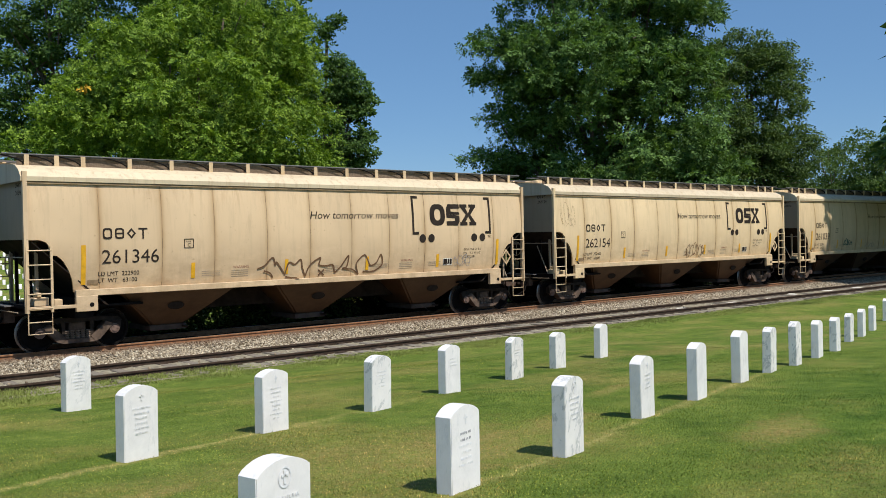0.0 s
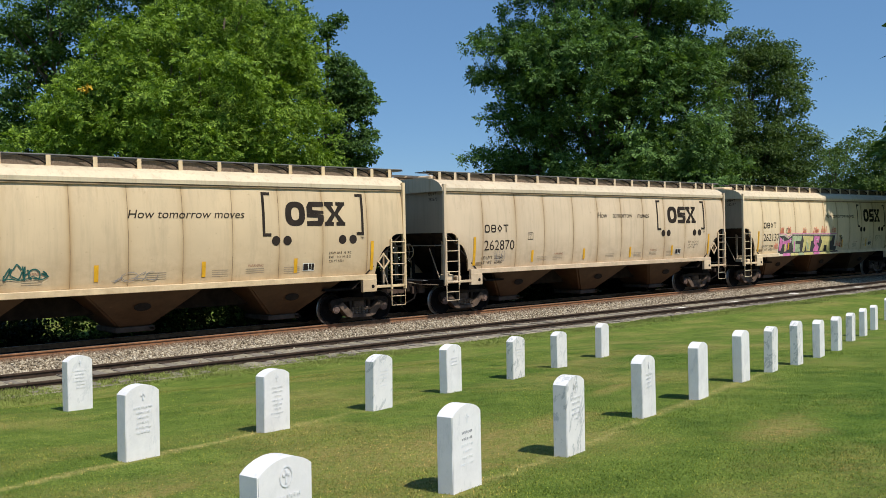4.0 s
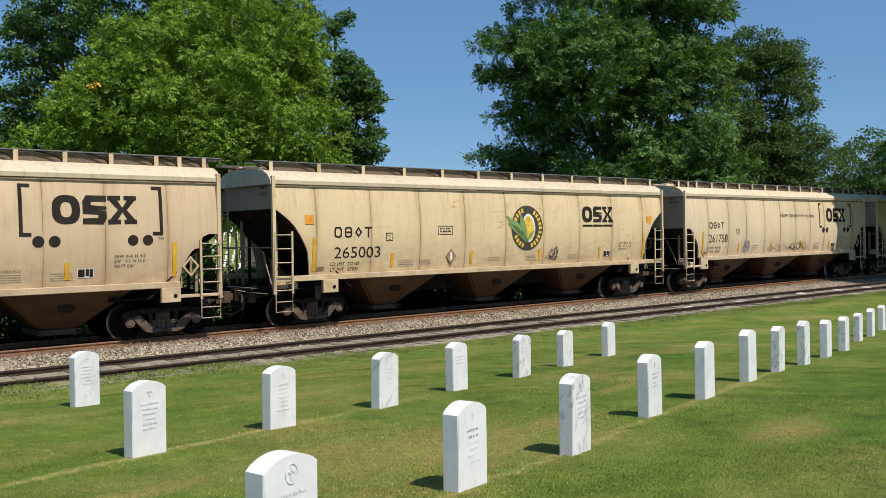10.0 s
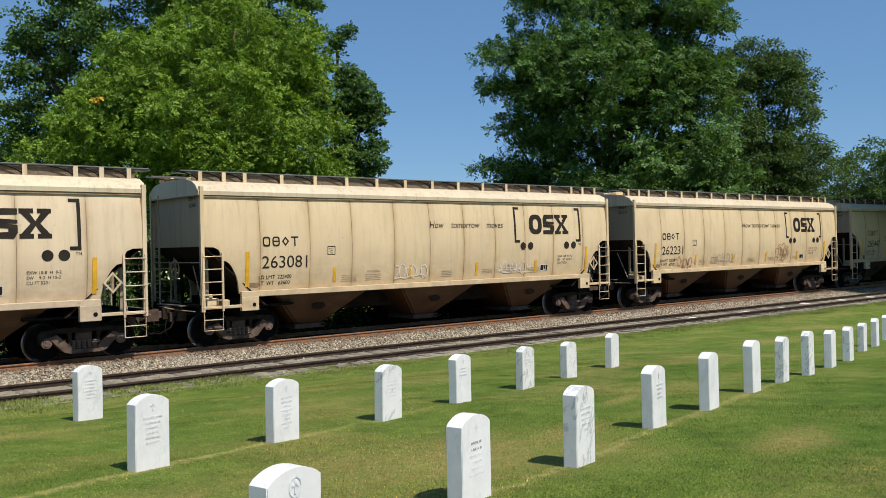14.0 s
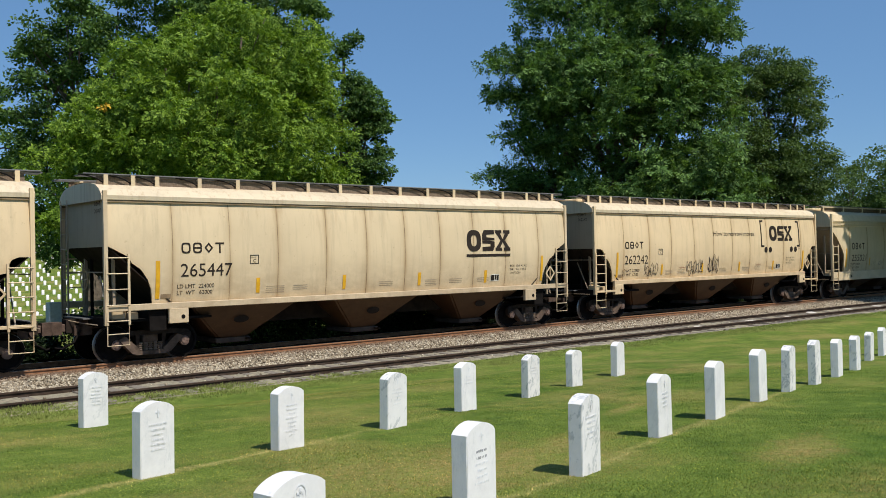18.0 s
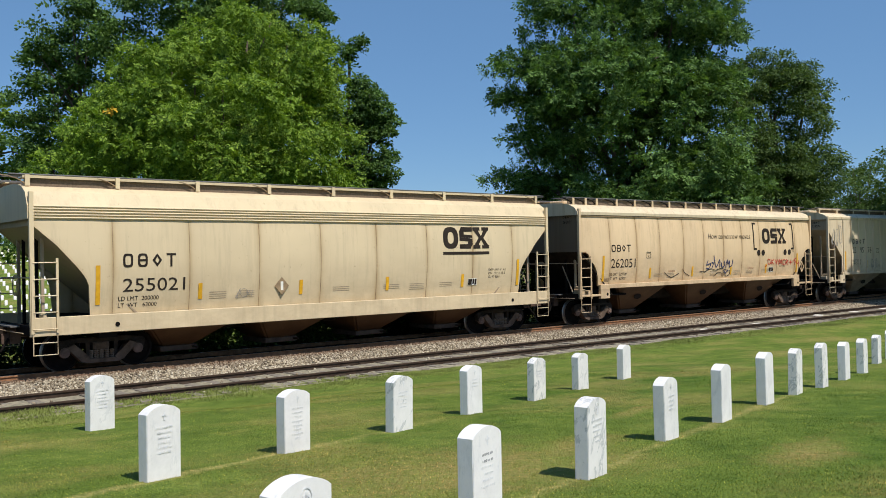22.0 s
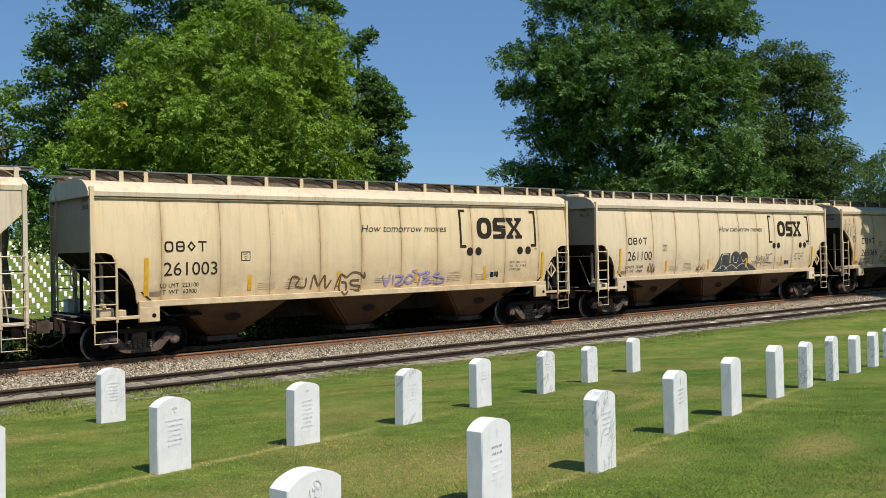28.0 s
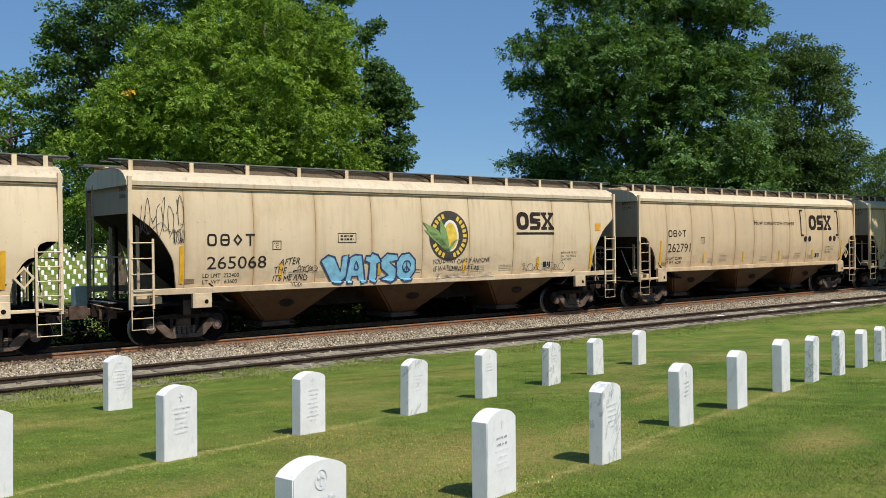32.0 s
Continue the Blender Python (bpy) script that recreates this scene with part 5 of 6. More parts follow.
    if kind in ("tall", "ribbed"):
        sup = list(np.linspace(0.1, L - 0.1, 9 if kind == "tall" else 11))
    bb = box((-0.055, 0.055, -1.17, -1.15, 4.47, 4.735), (-0.055, 0.055, -1.15, -1.07, 4.47, 4.50), (-0.045, 0.045, -1.15, -0.60, 4.66, 4.69))
    n0 = len(bb.faces)
    # a bent strut rises from each bracket to the walkway
    bm_tube(bb, [(-0.05, -1.135, 4.53), (-0.22, -1.13, 4.63), (-0.42, -1.12, 4.69), (-0.66, -1.11, 4.72)], 0.017, 5)
    bb.faces.ensure_lookup_table()
    for f in bb.faces[n0:]:
        f.material_index = 1
    br = mesh_of(bb, "walk_bracket", paint)
    br.materials.append(SEAM if kind in ("tall", "ribbed") else BLACK_STEEL)
    for u in sup:
        for s in (0, 180):
            part("walk_bracket", br, None, roof, at=pose((u - H) * (1 if s == 0 else -1), 0, 0, 0, 0, s) if s else pose(u - H, 0, 0))
    for s in (-1, 1):
        bm = bmesh.new()
        y0, y1 = sorted((s * 0.62, s * 1.08))
        for q in np.linspace(y0, y1, 7):
            bm_box(bm, -H - 0.35, H + 0.35, q - 0.008, q + 0.008, z_walk, z_walk + 0.03)
        for q in np.arange(-H - 0.35, H + 0.35, 0.16):
            bm_box(bm, q - 0.008, q + 0.008, y0, y1, z_walk + 0.004, z_walk + 0.026)
        part("walkway", bm, WALK_GREY, roof, "galvanised roof walkway grating")
        # an added solid panel stands in for the dark mesh behind the brackets
        bm = box(-H + 0.05, H - 0.05, *sorted((s * 1.035, s * 1.050)), 4.46, 4.70)
        part("walk_rail", tube([(-H - 0.3, s * 1.12, 4.742), (H + 0.3, s * 1.12, 4.742)], 0.020, 8), WALK_GREY, roof, "dull grey tube along the walkway")
        part("walk_screen", bm, MESH_BROWN, roof, "dark brown panel in place of the mesh behind the brackets")
        if kind in ("tall", "ribbed"):
            part("walk_edge", box(-H, H, *sorted((s * 1.09, s * 1.13)), 4.66, 4.74), paint, roof)
    hz = mesh_of(soft_box(0.03, -1.55, 1.55, -0.34, 0.34, 4.55, 4.68), "hatch", paint)
    for k in range(4):
        part("hatch", hz, None, roof, "long roof hatch cover", at=pose(-H + L * (k + 0.5) / 4, 0, 0))
    return car


def ladder_bm_end(x, y0, y1, z0, z1):
    bm = bmesh.new()
    for y in (y0, y1):
        bm_box(bm, x - 0.02, x + 0.02, y - 0.02, y + 0.02, z0, z1)
    for k in range(8):
        z = z0 + 0.2 + (z1 - z0 - 0.3) * k / 7
        bm_tube(bm, [(x, y0, z), (x, y1, z)], 0.014, 5)
    return bm


def coupler_bm(x, e):
    bm = soft_box(0.02, *sorted((x + e * 0.3, x + e * 0.62)), -0.10, 0.10, 0.80, 1.0)
    bm_box(bm, *sorted((x + e * 0.55, x + e * 0.80)), -0.16, 0.13, 0.74, 1.06)
    bm_box(bm, *sorted((x - e * 0.1, x + e * 0.14)), -0.45, 0.45, 0.72, 1.12)
    return bm


# ---- markings ----
INK_FADED, BROWN_PAINT, CORN = plain("faded_blue_grey", (0.10, 0.11, 0.14)), plain("dark_brown_paint", (0.055, 0.045, 0.035)), plain("corn_yellow", (0.72, 0.48, 0.06))
GREEN_PAINT, ORANGE_PATCH = plain("leaf_green_paint", (0.20, 0.30, 0.10)), plain("orange_patch", (0.75, 0.33, 0.03))

def on_side(bm, x0, flat=False, lift=0.006):
    """Lays a flat drawing (x along the car, z up, as x and y) on the side that faces the lawn."""
    for z in (1.488, *np.arange(1.5, 4.1, 0.12)):
        bmesh.ops.bisect_plane(bm, geom=bm.verts[:] + bm.edges[:] + bm.faces[:], plane_co=(0, z, 0), plane_no=(0, 1, 0))
    for v in bm.verts:
        v.co = Vector((v.co.x + x0, -(half_width(v.co.y, flat) if v.co.y > 1.4881 else 1.615) - lift - v.co.z * 0.001, v.co.y))
    return bm


def text_bm(text, size, x, z, stretch=1.0, shear=0.0, width=0.0):
    cu = bpy.data.curves.new("writing", "FONT")
    cu.body, cu.size, cu.shear, cu.resolution_u = text, size, shear, 3
    ob = bpy.data.objects.new("writing", cu)
    scene.collection.objects.link(ob)
    me = bpy.data.meshes.new_from_object(ob)
    bm = bmesh.new()
    bm.from_mesh(me)
    bpy.data.objects.remove(ob)
    bpy.data.curves.remove(cu)
    bpy.data.meshes.remove(me)
    if width:
        left = min(v.co.x for v in bm.verts)
        stretch = width / (max(v.co.x for v in bm.verts) - left)
        x -= left * stretch
    for v in bm.verts:
        v.co = Vector((v.co.x * stretch + x, v.co.y + z, 0))
    return bm


def poly(bm, pts, h=0.0):
    return bm.faces.new([bm.verts.new((x, z, h)) for x, z in pts])


def rect(bm, x0, x1, z0, z1, h=0.0):
    return poly(bm, [(x0, z0), (x1, z0), (x1, z1), (x0, z1)], h)


def band(bm, outer, inner, h=0.0):
    n = len(outer)
    a = [bm.verts.new((x, z, h)) for x, z in outer]
    c = [bm.verts.new((x, z, h)) for x, z in inner]
    for k in range(n):
        bm.faces.new((a[k], a[(k + 1) % n], c[(k + 1) % n], c[k]))


def oval(cx, cz, rx, rz, n=24, a0=0.0, a1=math.tau):
    return [(cx + rx * math.cos(a0 + (a1 - a0) * k / n), cz + rz * math.sin(a0 + (a1 - a0) * k / n)) for k in range(n)]


def squircle(cx, cz, rx, rz, n=24, p=0.55):
    return [(cx + rx * math.copysign(abs(math.cos(a)) ** p, math.cos(a)), cz + rz * math.copysign(abs(math.sin(a)) ** p, math.sin(a))) for a in (math.tau * k / n for k in range(n))]


def mark_bm(x, z, h, w, gap):
    """The owner's mark in plain shapes: two hollow blocks, a lozenge and a capped bar."""
    bm = bmesh.new()
    t = h * 0.16
    for k in range(2):
        cx = x + w / 2 + k * (w + gap)
        band(bm, squircle(cx, z + h / 2, w / 2, h / 2), squircle(cx, z + h / 2, w / 2 - t, h / 2 - t))
    rect(bm, x + w + gap + t, x + 2 * w + gap - t, z + h / 2 - t / 2, z + h / 2 + t / 2)
    cx = x + w / 2 + 2 * (w + gap)
    band(bm, [(cx - w / 2, z + h / 2), (cx, z), (cx + w / 2, z + h / 2), (cx, z + h)], [(cx - w / 2 + t * 1.3, z + h / 2), (cx, z + t * 1.5), (cx + w / 2 - t * 1.3, z + h / 2), (cx, z + h - t * 1.5)])
    cx = x + w / 2 + 3 * (w + gap)
    rect(bm, cx - t / 2, cx + t / 2, z, z + h - t)
    rect(bm, cx - w / 2, cx + w / 2, z + h - t, z + h)
    return bm


def logo_bm(x, z, w, h, line=False, spread=1.0, bars=1):
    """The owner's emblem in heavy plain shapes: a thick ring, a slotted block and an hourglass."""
    bm = bmesh.new()
    u = w / 3.12
    t = u * 0.30
    c = [x + u * 0.5, x + u * 1.53 * spread, x + u * 2.57 * spread]
    band(bm, squircle(c[0], z + h / 2, u * 0.5, h / 2, p=0.75), squircle(c[0], z + h / 2, u * 0.5 - t, h / 2 - t * 0.85, p=0.8))
    b = c[1]
    q = u * 0.44
    poly(bm, [(b - q, z), (b + q * 0.7, z), (b + q, z + h * 0.2), (b + q, z + h * 0.45), (b + q * 0.2, z + h * 0.5), (b - q, z + h * 0.5), (b - q, z + h * 0.36), (b + q * 0.3, z + h * 0.34), (b + q * 0.3, z + h * 0.22), (b - q, z + h * 0.2)])
    poly(bm, [(b + q, z + h), (b - q * 0.7, z + h), (b - q, z + h * 0.8), (b - q, z + h * 0.503), (b + q, z + h * 0.503), (b + q, z + h * 0.62), (b - q * 0.3, z + h * 0.66), (b - q * 0.3, z + h * 0.78), (b + q, z + h * 0.8)])
    b = c[2]
    q = u * 0.55
    s = h * 0.16
    for z0, d in ((z, 1), (z + h, -1)):
        for sx in (-1, 1):
            rect(bm, *sorted((b + sx * q, b + sx * q * 0.12)), *sorted((z0, z0 + d * s)))
            poly(bm, [(b + sx * q * 0.88, z0 + d * s), (b + sx * q * 0.34, z0 + d * s), (b - sx * q * 0.0, z0 + d * h * 0.42), (b + sx * q * 0.0, z0 + d * h * 0.5), (b + sx * q * 0.30, z0 + d * h * 0.5)])
    if line:
        for k in range(bars):
            if bars == 1:
                rect(bm, x - 0.02, x + w, z - h * 0.27, z - h * 0.14)
            else:
                rect(bm, c[k] - u * 0.5, c[k] + u * 0.5, z - h * 0.27, z - h * 0.14)
    return bm


def bracket_bm(x, z0, z1, s):
    bm = bmesh.new()
    t = 0.085
    rect(bm, *sorted((x, x + s * t)), z0, z1)
    rect(bm, *sorted((x + s * t, x + s * 0.27)), z0, z0 + t)
    rect(bm, *sorted((x + s * t, x + s * 0.27)), z1 - t, z1)
    return bm


def small_print(bm, x, z, rows, w, rng, h=0.035, pitch=0.075):
    for k in range(rows):
        u = x
        while u < x + w:
            s = rng.uniform(0.03, 0.12) if h > 0.02 else w
            rect(bm, u, min(u + s, x + w), z - k * pitch, z - k * pitch + h)
            u += s + rng.uniform(0.02, 0.05)
    return bm


def merge(*bms):
    """Joins flat drawings into the first."""
    out = bms[0]
    for b in bms[1:]:
        me = bpy.data.meshes.new("joined")
        b.to_mesh(me)
        b.free()
        out.from_mesh(me)
        bpy.data.meshes.remove(me)
    return out


def letter(car, kind, number, load, light, style, rng):
    """Everything painted on the lawn side of one car."""
    K = KINDS[kind]
    L = K["L"]
    x0 = -L / 2
    flat = kind == "ribbed"

    def put(name, bm, mat, label, lift=0.006):
        return part(name, on_side(bm, x0, flat, lift), mat, car, label)

    dark = MARK
    nx, nz, ch, cw = {"curved": (1.83, 2.70, 0.27, 0.235), "notched": (1.99, 2.74, 0.28, 0.25), "angled": (2.05, 2.55, 0.32, 0.265), "tall": (2.17, 2.50, 0.34, 0.25), "ribbed": (2.62, 2.92, 0.26, 0.20)}[kind]
    gap = {"angled": 0.10, "tall": 0.12, "ribbed": 0.17}.get(kind, 0.065)
    put("owner_mark", mark_bm(nx, nz, ch, cw, gap), dark, "dark plain shapes of the owner's mark")
    size, st = (0.485, 1.10) if kind in ("curved", "notched") else (0.47, 1.05)
    if kind in ("angled", "tall"):
        st = 1.24
    if flat:
        groups = merge(*[text_bm(number[i:i + 2], 0.42, nx + 0.83 * (i // 2) - 0.02, nz - 0.46, 0.98) for i in (0, 2, 4)])
        put("car_number", groups, dark, "dark painted car number")
    else:
        put("car_number", text_bm(number, size, nx - 0.02, nz - 0.60, st, 0.0, 1.45 if kind in ("curved", "notched") else 0.0), dark, "dark painted car number")
    low = 0.82 if kind in ("angled", "tall") else 0.90
    tagged(put("load_limit", text_bm("LD LMT  " + load, 0.15, nx - 0.12, nz - low), dark, "small stencilled load limit"), kind="stuff")
    tagged(put("light_weight", text_bm("LT  WT   " + light, 0.15, nx - 0.12, nz - low - 0.165), dark, "small stencilled light weight"), kind="stuff")
    sq = bmesh.new()
    q = 5.22 if flat else 3.94
    band(sq, [(q, 2.43), (q + 0.27, 2.43), (q + 0.27, 2.68), (q, 2.68)], [(q + 0.02, 2.45), (q + 0.25, 2.45), (q + 0.25, 2.66), (q + 0.02, 2.66)])
    if kind != "tall":
        put("plate_square", merge(sq, text_bm("C", 0.13, q + 0.095, 2.475), text_bm("PLATE", 0.055, q + 0.045, 2.59)), dark, "small boxed plate letter")
    # yellow reflective strips
    tall_strip = 1.36 if kind != "tall" and kind != "ribbed" else 1.56 if kind == "tall" else 1.84
    strips = [(tall_strip, 1.60, 2.56), (L - tall_strip + 0.06, 1.62, 2.50)]
    n = 4
    for k in range(n):
        strips.append((4.20 + (L - 8.19) * k / (n - 1), 1.64, 2.05))
    for u, a, c in strips:
        b = bmesh.new()
        rect(b, u - 0.055, u + 0.055, a, c)
        put("reflector_strip", b, YELLOW, "yellow reflective strip", 0.012)
    fine = bmesh.new()
    for u in (4.45, 5.3, 8.3, 10.1, 11.1, 12.3):
        small_print(fine, u, 1.80, rng.choice((3, 4, 4)), rng.uniform(0.45, 0.6), rng, 0.012, 0.055)
    if kind not in ("tall", "ribbed"):
        box_mark = bmesh.new()
        rect(box_mark, 1.45, 1.72, 1.60, 1.71)
        put("stencil_plate", box_mark, SEAM, "small brown stencil plate", 0.008)
    for k, words in enumerate(("EXW 10-8  H  9-2", "EW    9-2  H 15-2", "CU FT 5201")):
        tagged(put("dimension_line", text_bm(words, 0.105, L - 2.86, 2.14 - 0.12 * k, 1.0), dark, "tiny stencilled dimensions"), kind="stuff")
    if kind == "curved":
        for u in (5.36, 11.16):
            put("warning_word", text_bm("WARNING", 0.10, u, 1.86, 1.0), RED_STENCIL, "small faded red-brown stencilled word")
    tagged(put("small_print", fine, FAINT_MARK, "small illegible stencilled data"), kind="stuff")
    lab = bmesh.new()
    rect(lab, L - 3.75, L - 3.36, 1.68, 1.90)
    bw = put("data_label", lab, WHITE_MARK, "white data label", 0.010)
    lab = bmesh.new()
    rect(lab, L - 3.735, L - 3.575, 1.695, 1.885)
    rect(lab, L - 3.555, L - 3.475, 1.72, 1.885)
    rect(lab, L - 3.46, L - 3.375, 1.695, 1.885)
    put("label_print", lab, dark, "black blocks on the data label", 0.013)
    if style == "bracket":
        wide = number in ("262870", "262742", "263081")
        put("slogan", text_bm("How    tomorrow    moves" if wide else "How tomorrow moves", 0.305, {"262051": 8.10, "262137": 7.95}.get(number, 7.80), 3.20, 0.96 if wide else 1.13, 0.22), dark, "painted slogan in slanted dark letters")
        put("emblem", logo_bm(12.35, 2.97, 2.04, 0.70), dark, "heavy dark emblem")
        put("bracket", bracket_bm(11.61, 2.69, 3.92, 1), dark, "dark square bracket")
        put("trade_mark", text_bm("TM", 0.11, 14.92, 2.56), dark, "tiny painted letters")
        put("bracket", bracket_bm(15.06, 2.69, 3.92, -1), dark, "dark square bracket")
        for u in (12.03, 12.40, 14.28, 14.66):
            b = bmesh.new()
            poly(b, oval(u, 2.565, 0.135, 0.135, 20))
            put("wheel_dot", b, dark, "round dark dot")
    elif style == "line":
        u, v = (11.83, 2.69) if kind == "notched" else (12.44, 2.88)
        put("emblem", logo_bm(u, v, 1.98, 0.70, True), dark, "heavy dark underlined emblem")
    elif style == "spread":
        put("emblem", logo_bm(12.5, 2.93, 1.95, 0.58, True, 1.14, 3), INK_FADED, "spread blue-grey underlined emblem")
    elif style == "grain":
        put("emblem", logo_bm(13.1, 2.98, 1.78, 0.60, True, 1.0, 3 if number == "265003" else 1), dark, "heavy dark underlined emblem")
        cx, cz = 10.15, 2.79
        b = bmesh.new()
        poly(b, oval(cx, cz, 0.79, 0.79, 40))
        put("badge", b, BROWN_PAINT, "round dark brown badge", 0.008)
        b = bmesh.new()
        for k in range(26):
            if k in (5, 6, 7, 13, 14, 19, 20):
                continue
            a = k * math.tau / 26
            r0, r1, w, c, s = 0.57, 0.72, 0.05, math.cos(a), math.sin(a)
            one = bmesh.new()
            poly(one, [(cx + r0 * c - w * s, cz + r0 * s + w * c), (cx + r0 * c + w * s, cz + r0 * s - w * c), (cx + r1 * c + w * s, cz + r1 * s - w * c), (cx + r1 * c - w * s, cz + r1 * s + w * c)])
            put("badge_block", one, CORN, "yellow plain block", 0.0105)
        poly(b, [(cx + 0.08 + 0.24 * math.cos(q) - 0.03 * math.sin(q), cz + 0.42 * math.sin(q)) for q in np.linspace(0, math.tau, 20)[:-1]])
        core = bmesh.new()
        poly(core, oval(cx + 0.06, cz, 0.33, 0.50, 28))
        put("badge_centre", core, WHITE_MARK, "pale oval behind the ear of corn", 0.0095)
        put("badge_corn", b, CORN, "yellow ear of corn", 0.011)
        b = bmesh.new()
        for tip, w in (((cx - 1.05, cz + 0.45), 0.15), ((cx - 1.0, cz + 0.2), 0.13), ((cx - 0.35, cz + 0.55), 0.12), ((cx + 0.5, cz - 0.1), 0.10)):
            bx, bz = cx - 0.02, cz - 0.5
            mx, mz = (tip[0] + bx) / 2 - 0.05, (tip[1] + bz) / 2 + 0.12
            poly(b, [(bx - w * 0.5, bz), (mx - w, mz - w * 0.4), tip, (mx + w, mz + w * 0.5), (bx + w * 0.5, bz)])
        put("badge_leaves", b, GREEN_PAINT, "green corn leaves", 0.014)
        b = bmesh.new()
        band(b, [(6.03, 2.60), (6.66, 2.60), (6.66, 2.88), (6.03, 2.88)], [(6.05, 2.62), (6.64, 2.62), (6.64, 2.86), (6.05, 2.86)])
        small_print(b, 6.12, 2.77, 2, 0.44, rng, 0.05, 0.09)
        put("quality_box", b, dark, "small boxed illegible notice")
        for u in ((1.2, L - 0.95) if number == "265003" else (L - 0.95,)):
            b = bmesh.new()
            rect(b, u - 0.15, u + 0.15, 2.95, 3.22)
            put("orange_tag", b, ORANGE_PATCH, "orange reflective patch", 0.012)
    # placard in the corner cut-out
    if kind in ("curved", "notched"):
        ring = bmesh.new()
        o, i = [(-0.24, 0), (0, -0.27), (0.24, 0), (0, 0.27)], [(-0.175, 0), (0, -0.20), (0.175, 0), (0, 0.20)]
        for k in range(4):
            j = (k + 1) % 4
            bm_prism(ring, [o[k], o[j], i[j], i[k]], -0.010, 0.010)
        d = part("placard", ring, PAINT[kind], car, "open diamond placard holder", at=pose(L / 2 - 0.86, -1.58, 1.87))
        part("placard_post", prism([(-0.03, -0.22), (0.03, -0.22), (0.03, 0.22), (-0.03, 0.22)], -0.004, 0.004), SEAM, d)
    elif kind in ("tall", "angled") and number != "265068":
        u = 6.6
        d = part("placard", prism([(-0.22, 0), (0, -0.25), (0.22, 0), (0, 0.25)], -0.006, 0.006), SEAM, car, "dark diamond placard holder", at=pose(u - L / 2, -half_width(1.95) - 0.015, 1.9))
        part("placard_face", prism([(-0.04, -0.12), (0.04, -0.12), (0.04, 0.12), (-0.04, 0.12)], -0.009, -0.0065), WHITE_MARK, d)
    # small mark and number high on the shaded end wall
    for name, e in (("end_mark", mark_bm(0, 0.18, 0.10, 0.085, 0.025)), ("end_number", text_bm(number, 0.15, 0, 0.0))):
        for v in e.verts:
            v.co = Vector((-L / 2 + 0.09, -0.75 - v.co.x, 3.78 + v.co.y))
        part(name, e, dark, car, "small painted lettering on the end wall")


# ---- graffiti: scrawls and blocks without words ----
def stroke(bm, pts, w, h=0.0):
    """A brush line of width w through points."""
    pts = [Vector((x, z)) for x, z in pts]
    left, right = [], []
    for i, p in enumerate(pts):
        d = (pts[min(i + 1, len(pts) - 1)] - pts[max(i - 1, 0)])
        d = d.normalized() if d.length > 1e-6 else Vector((1, 0))
        nrm = Vector((-d.y, d.x)) * w / 2
        left.append(bm.verts.new((p.x + nrm.x, p.y + nrm.y, h)))
        right.append(bm.verts.new((p.x - nrm.x, p.y - nrm.y, h)))
    for i in range(len(pts) - 1):
        bm.faces.new((left[i], left[i + 1], right[i + 1], right[i]))


def curve_pts(ctrl, n=8):
    out = []
    for i in range(len(ctrl) - 1):
        p0, p1, p2, p3 = (Vector(ctrl[max(0, min(len(ctrl) - 1, j))]) for j in (i - 1, i, i + 1, i + 2))
        for k in range(n):
            t = k / n
            out.append(0.5 * (2 * p1 + (p2 - p0) * t + (2 * p0 - 5 * p1 + 4 * p2 - p3) * t * t + (3 * p1 - p0 - 3 * p2 + p3) * t ** 3))
    return [(q[0], q[1]) for q in out] + [tuple(ctrl[-1])]


def scrawl_bm(x, z, w, h, seed, lw=0.035, loops=5):
    rng = random.Random(seed)
    bm = bmesh.new()
    step_w = w / loops
    for k in range(loops):
        cx = x + step_w * k
        ctrl = [(cx + rng.uniform(-0.1, 1.1) * step_w, z + rng.uniform(0, 1) * h) for _ in range(rng.choice((4, 5, 6)))]
        if k % 2:
            mid, a0 = (cx + 0.5 * step_w, z + h * rng.uniform(0.4, 0.6)), rng.uniform(0, 6)
            ctrl = [(mid[0] + step_w * rng.uniform(0.35, 0.75) * math.cos(a0 + q), mid[1] + h * rng.uniform(0.3, 0.55) * math.sin(a0 + q)) for q in np.linspace(0, 6.0, 7)]
        stroke(bm, curve_pts(ctrl), lw * 0.6, 0.4 * k)
    ctrl = [(x + w * q, z + h * rng.uniform(0.0, 0.35)) for q in np.linspace(0, 1, 7)]
    stroke(bm, curve_pts(ctrl), lw * 0.5, 3)
    return bm


def tag(car, kind, x, z, w, h, colour, seed, lw=0.035, loops=5):
    part("graffiti_scrawl", on_side(scrawl_bm(x, z, w, h, seed, lw, loops), -KINDS[kind]["L"] / 2, kind == "ribbed", 0.016), INK[colour], car, colour + " scrawled graffiti without words")


def lines(car, kind, strokes, colour, w, lift=0.016, label="hand-sprayed graffiti lines without words"):
    """Sprayed lines, each a smooth curve through a few points (along the car, height)."""
    b = bmesh.new()
    for k, pts in enumerate(strokes):
        stroke(b, curve_pts(pts), w, 0.3 * k)
    part("graffiti_stroke", on_side(b, -KINDS[kind]["L"] / 2, kind == "ribbed", lift), INK[colour], car, colour + " " + label)


def blocks(car, kind, shapes, lift=0.010):
    """Sprayed fields of colour: (colour, outline)."""
    for k, (colour, pts) in enumerate(shapes):
        b = bmesh.new()
        poly(b, pts)
        part("graffiti_block", on_side(b, -KINDS[kind]["L"] / 2, kind == "ribbed", lift + 0.0015 * k), INK[colour], car, colour + " painted graffiti block")


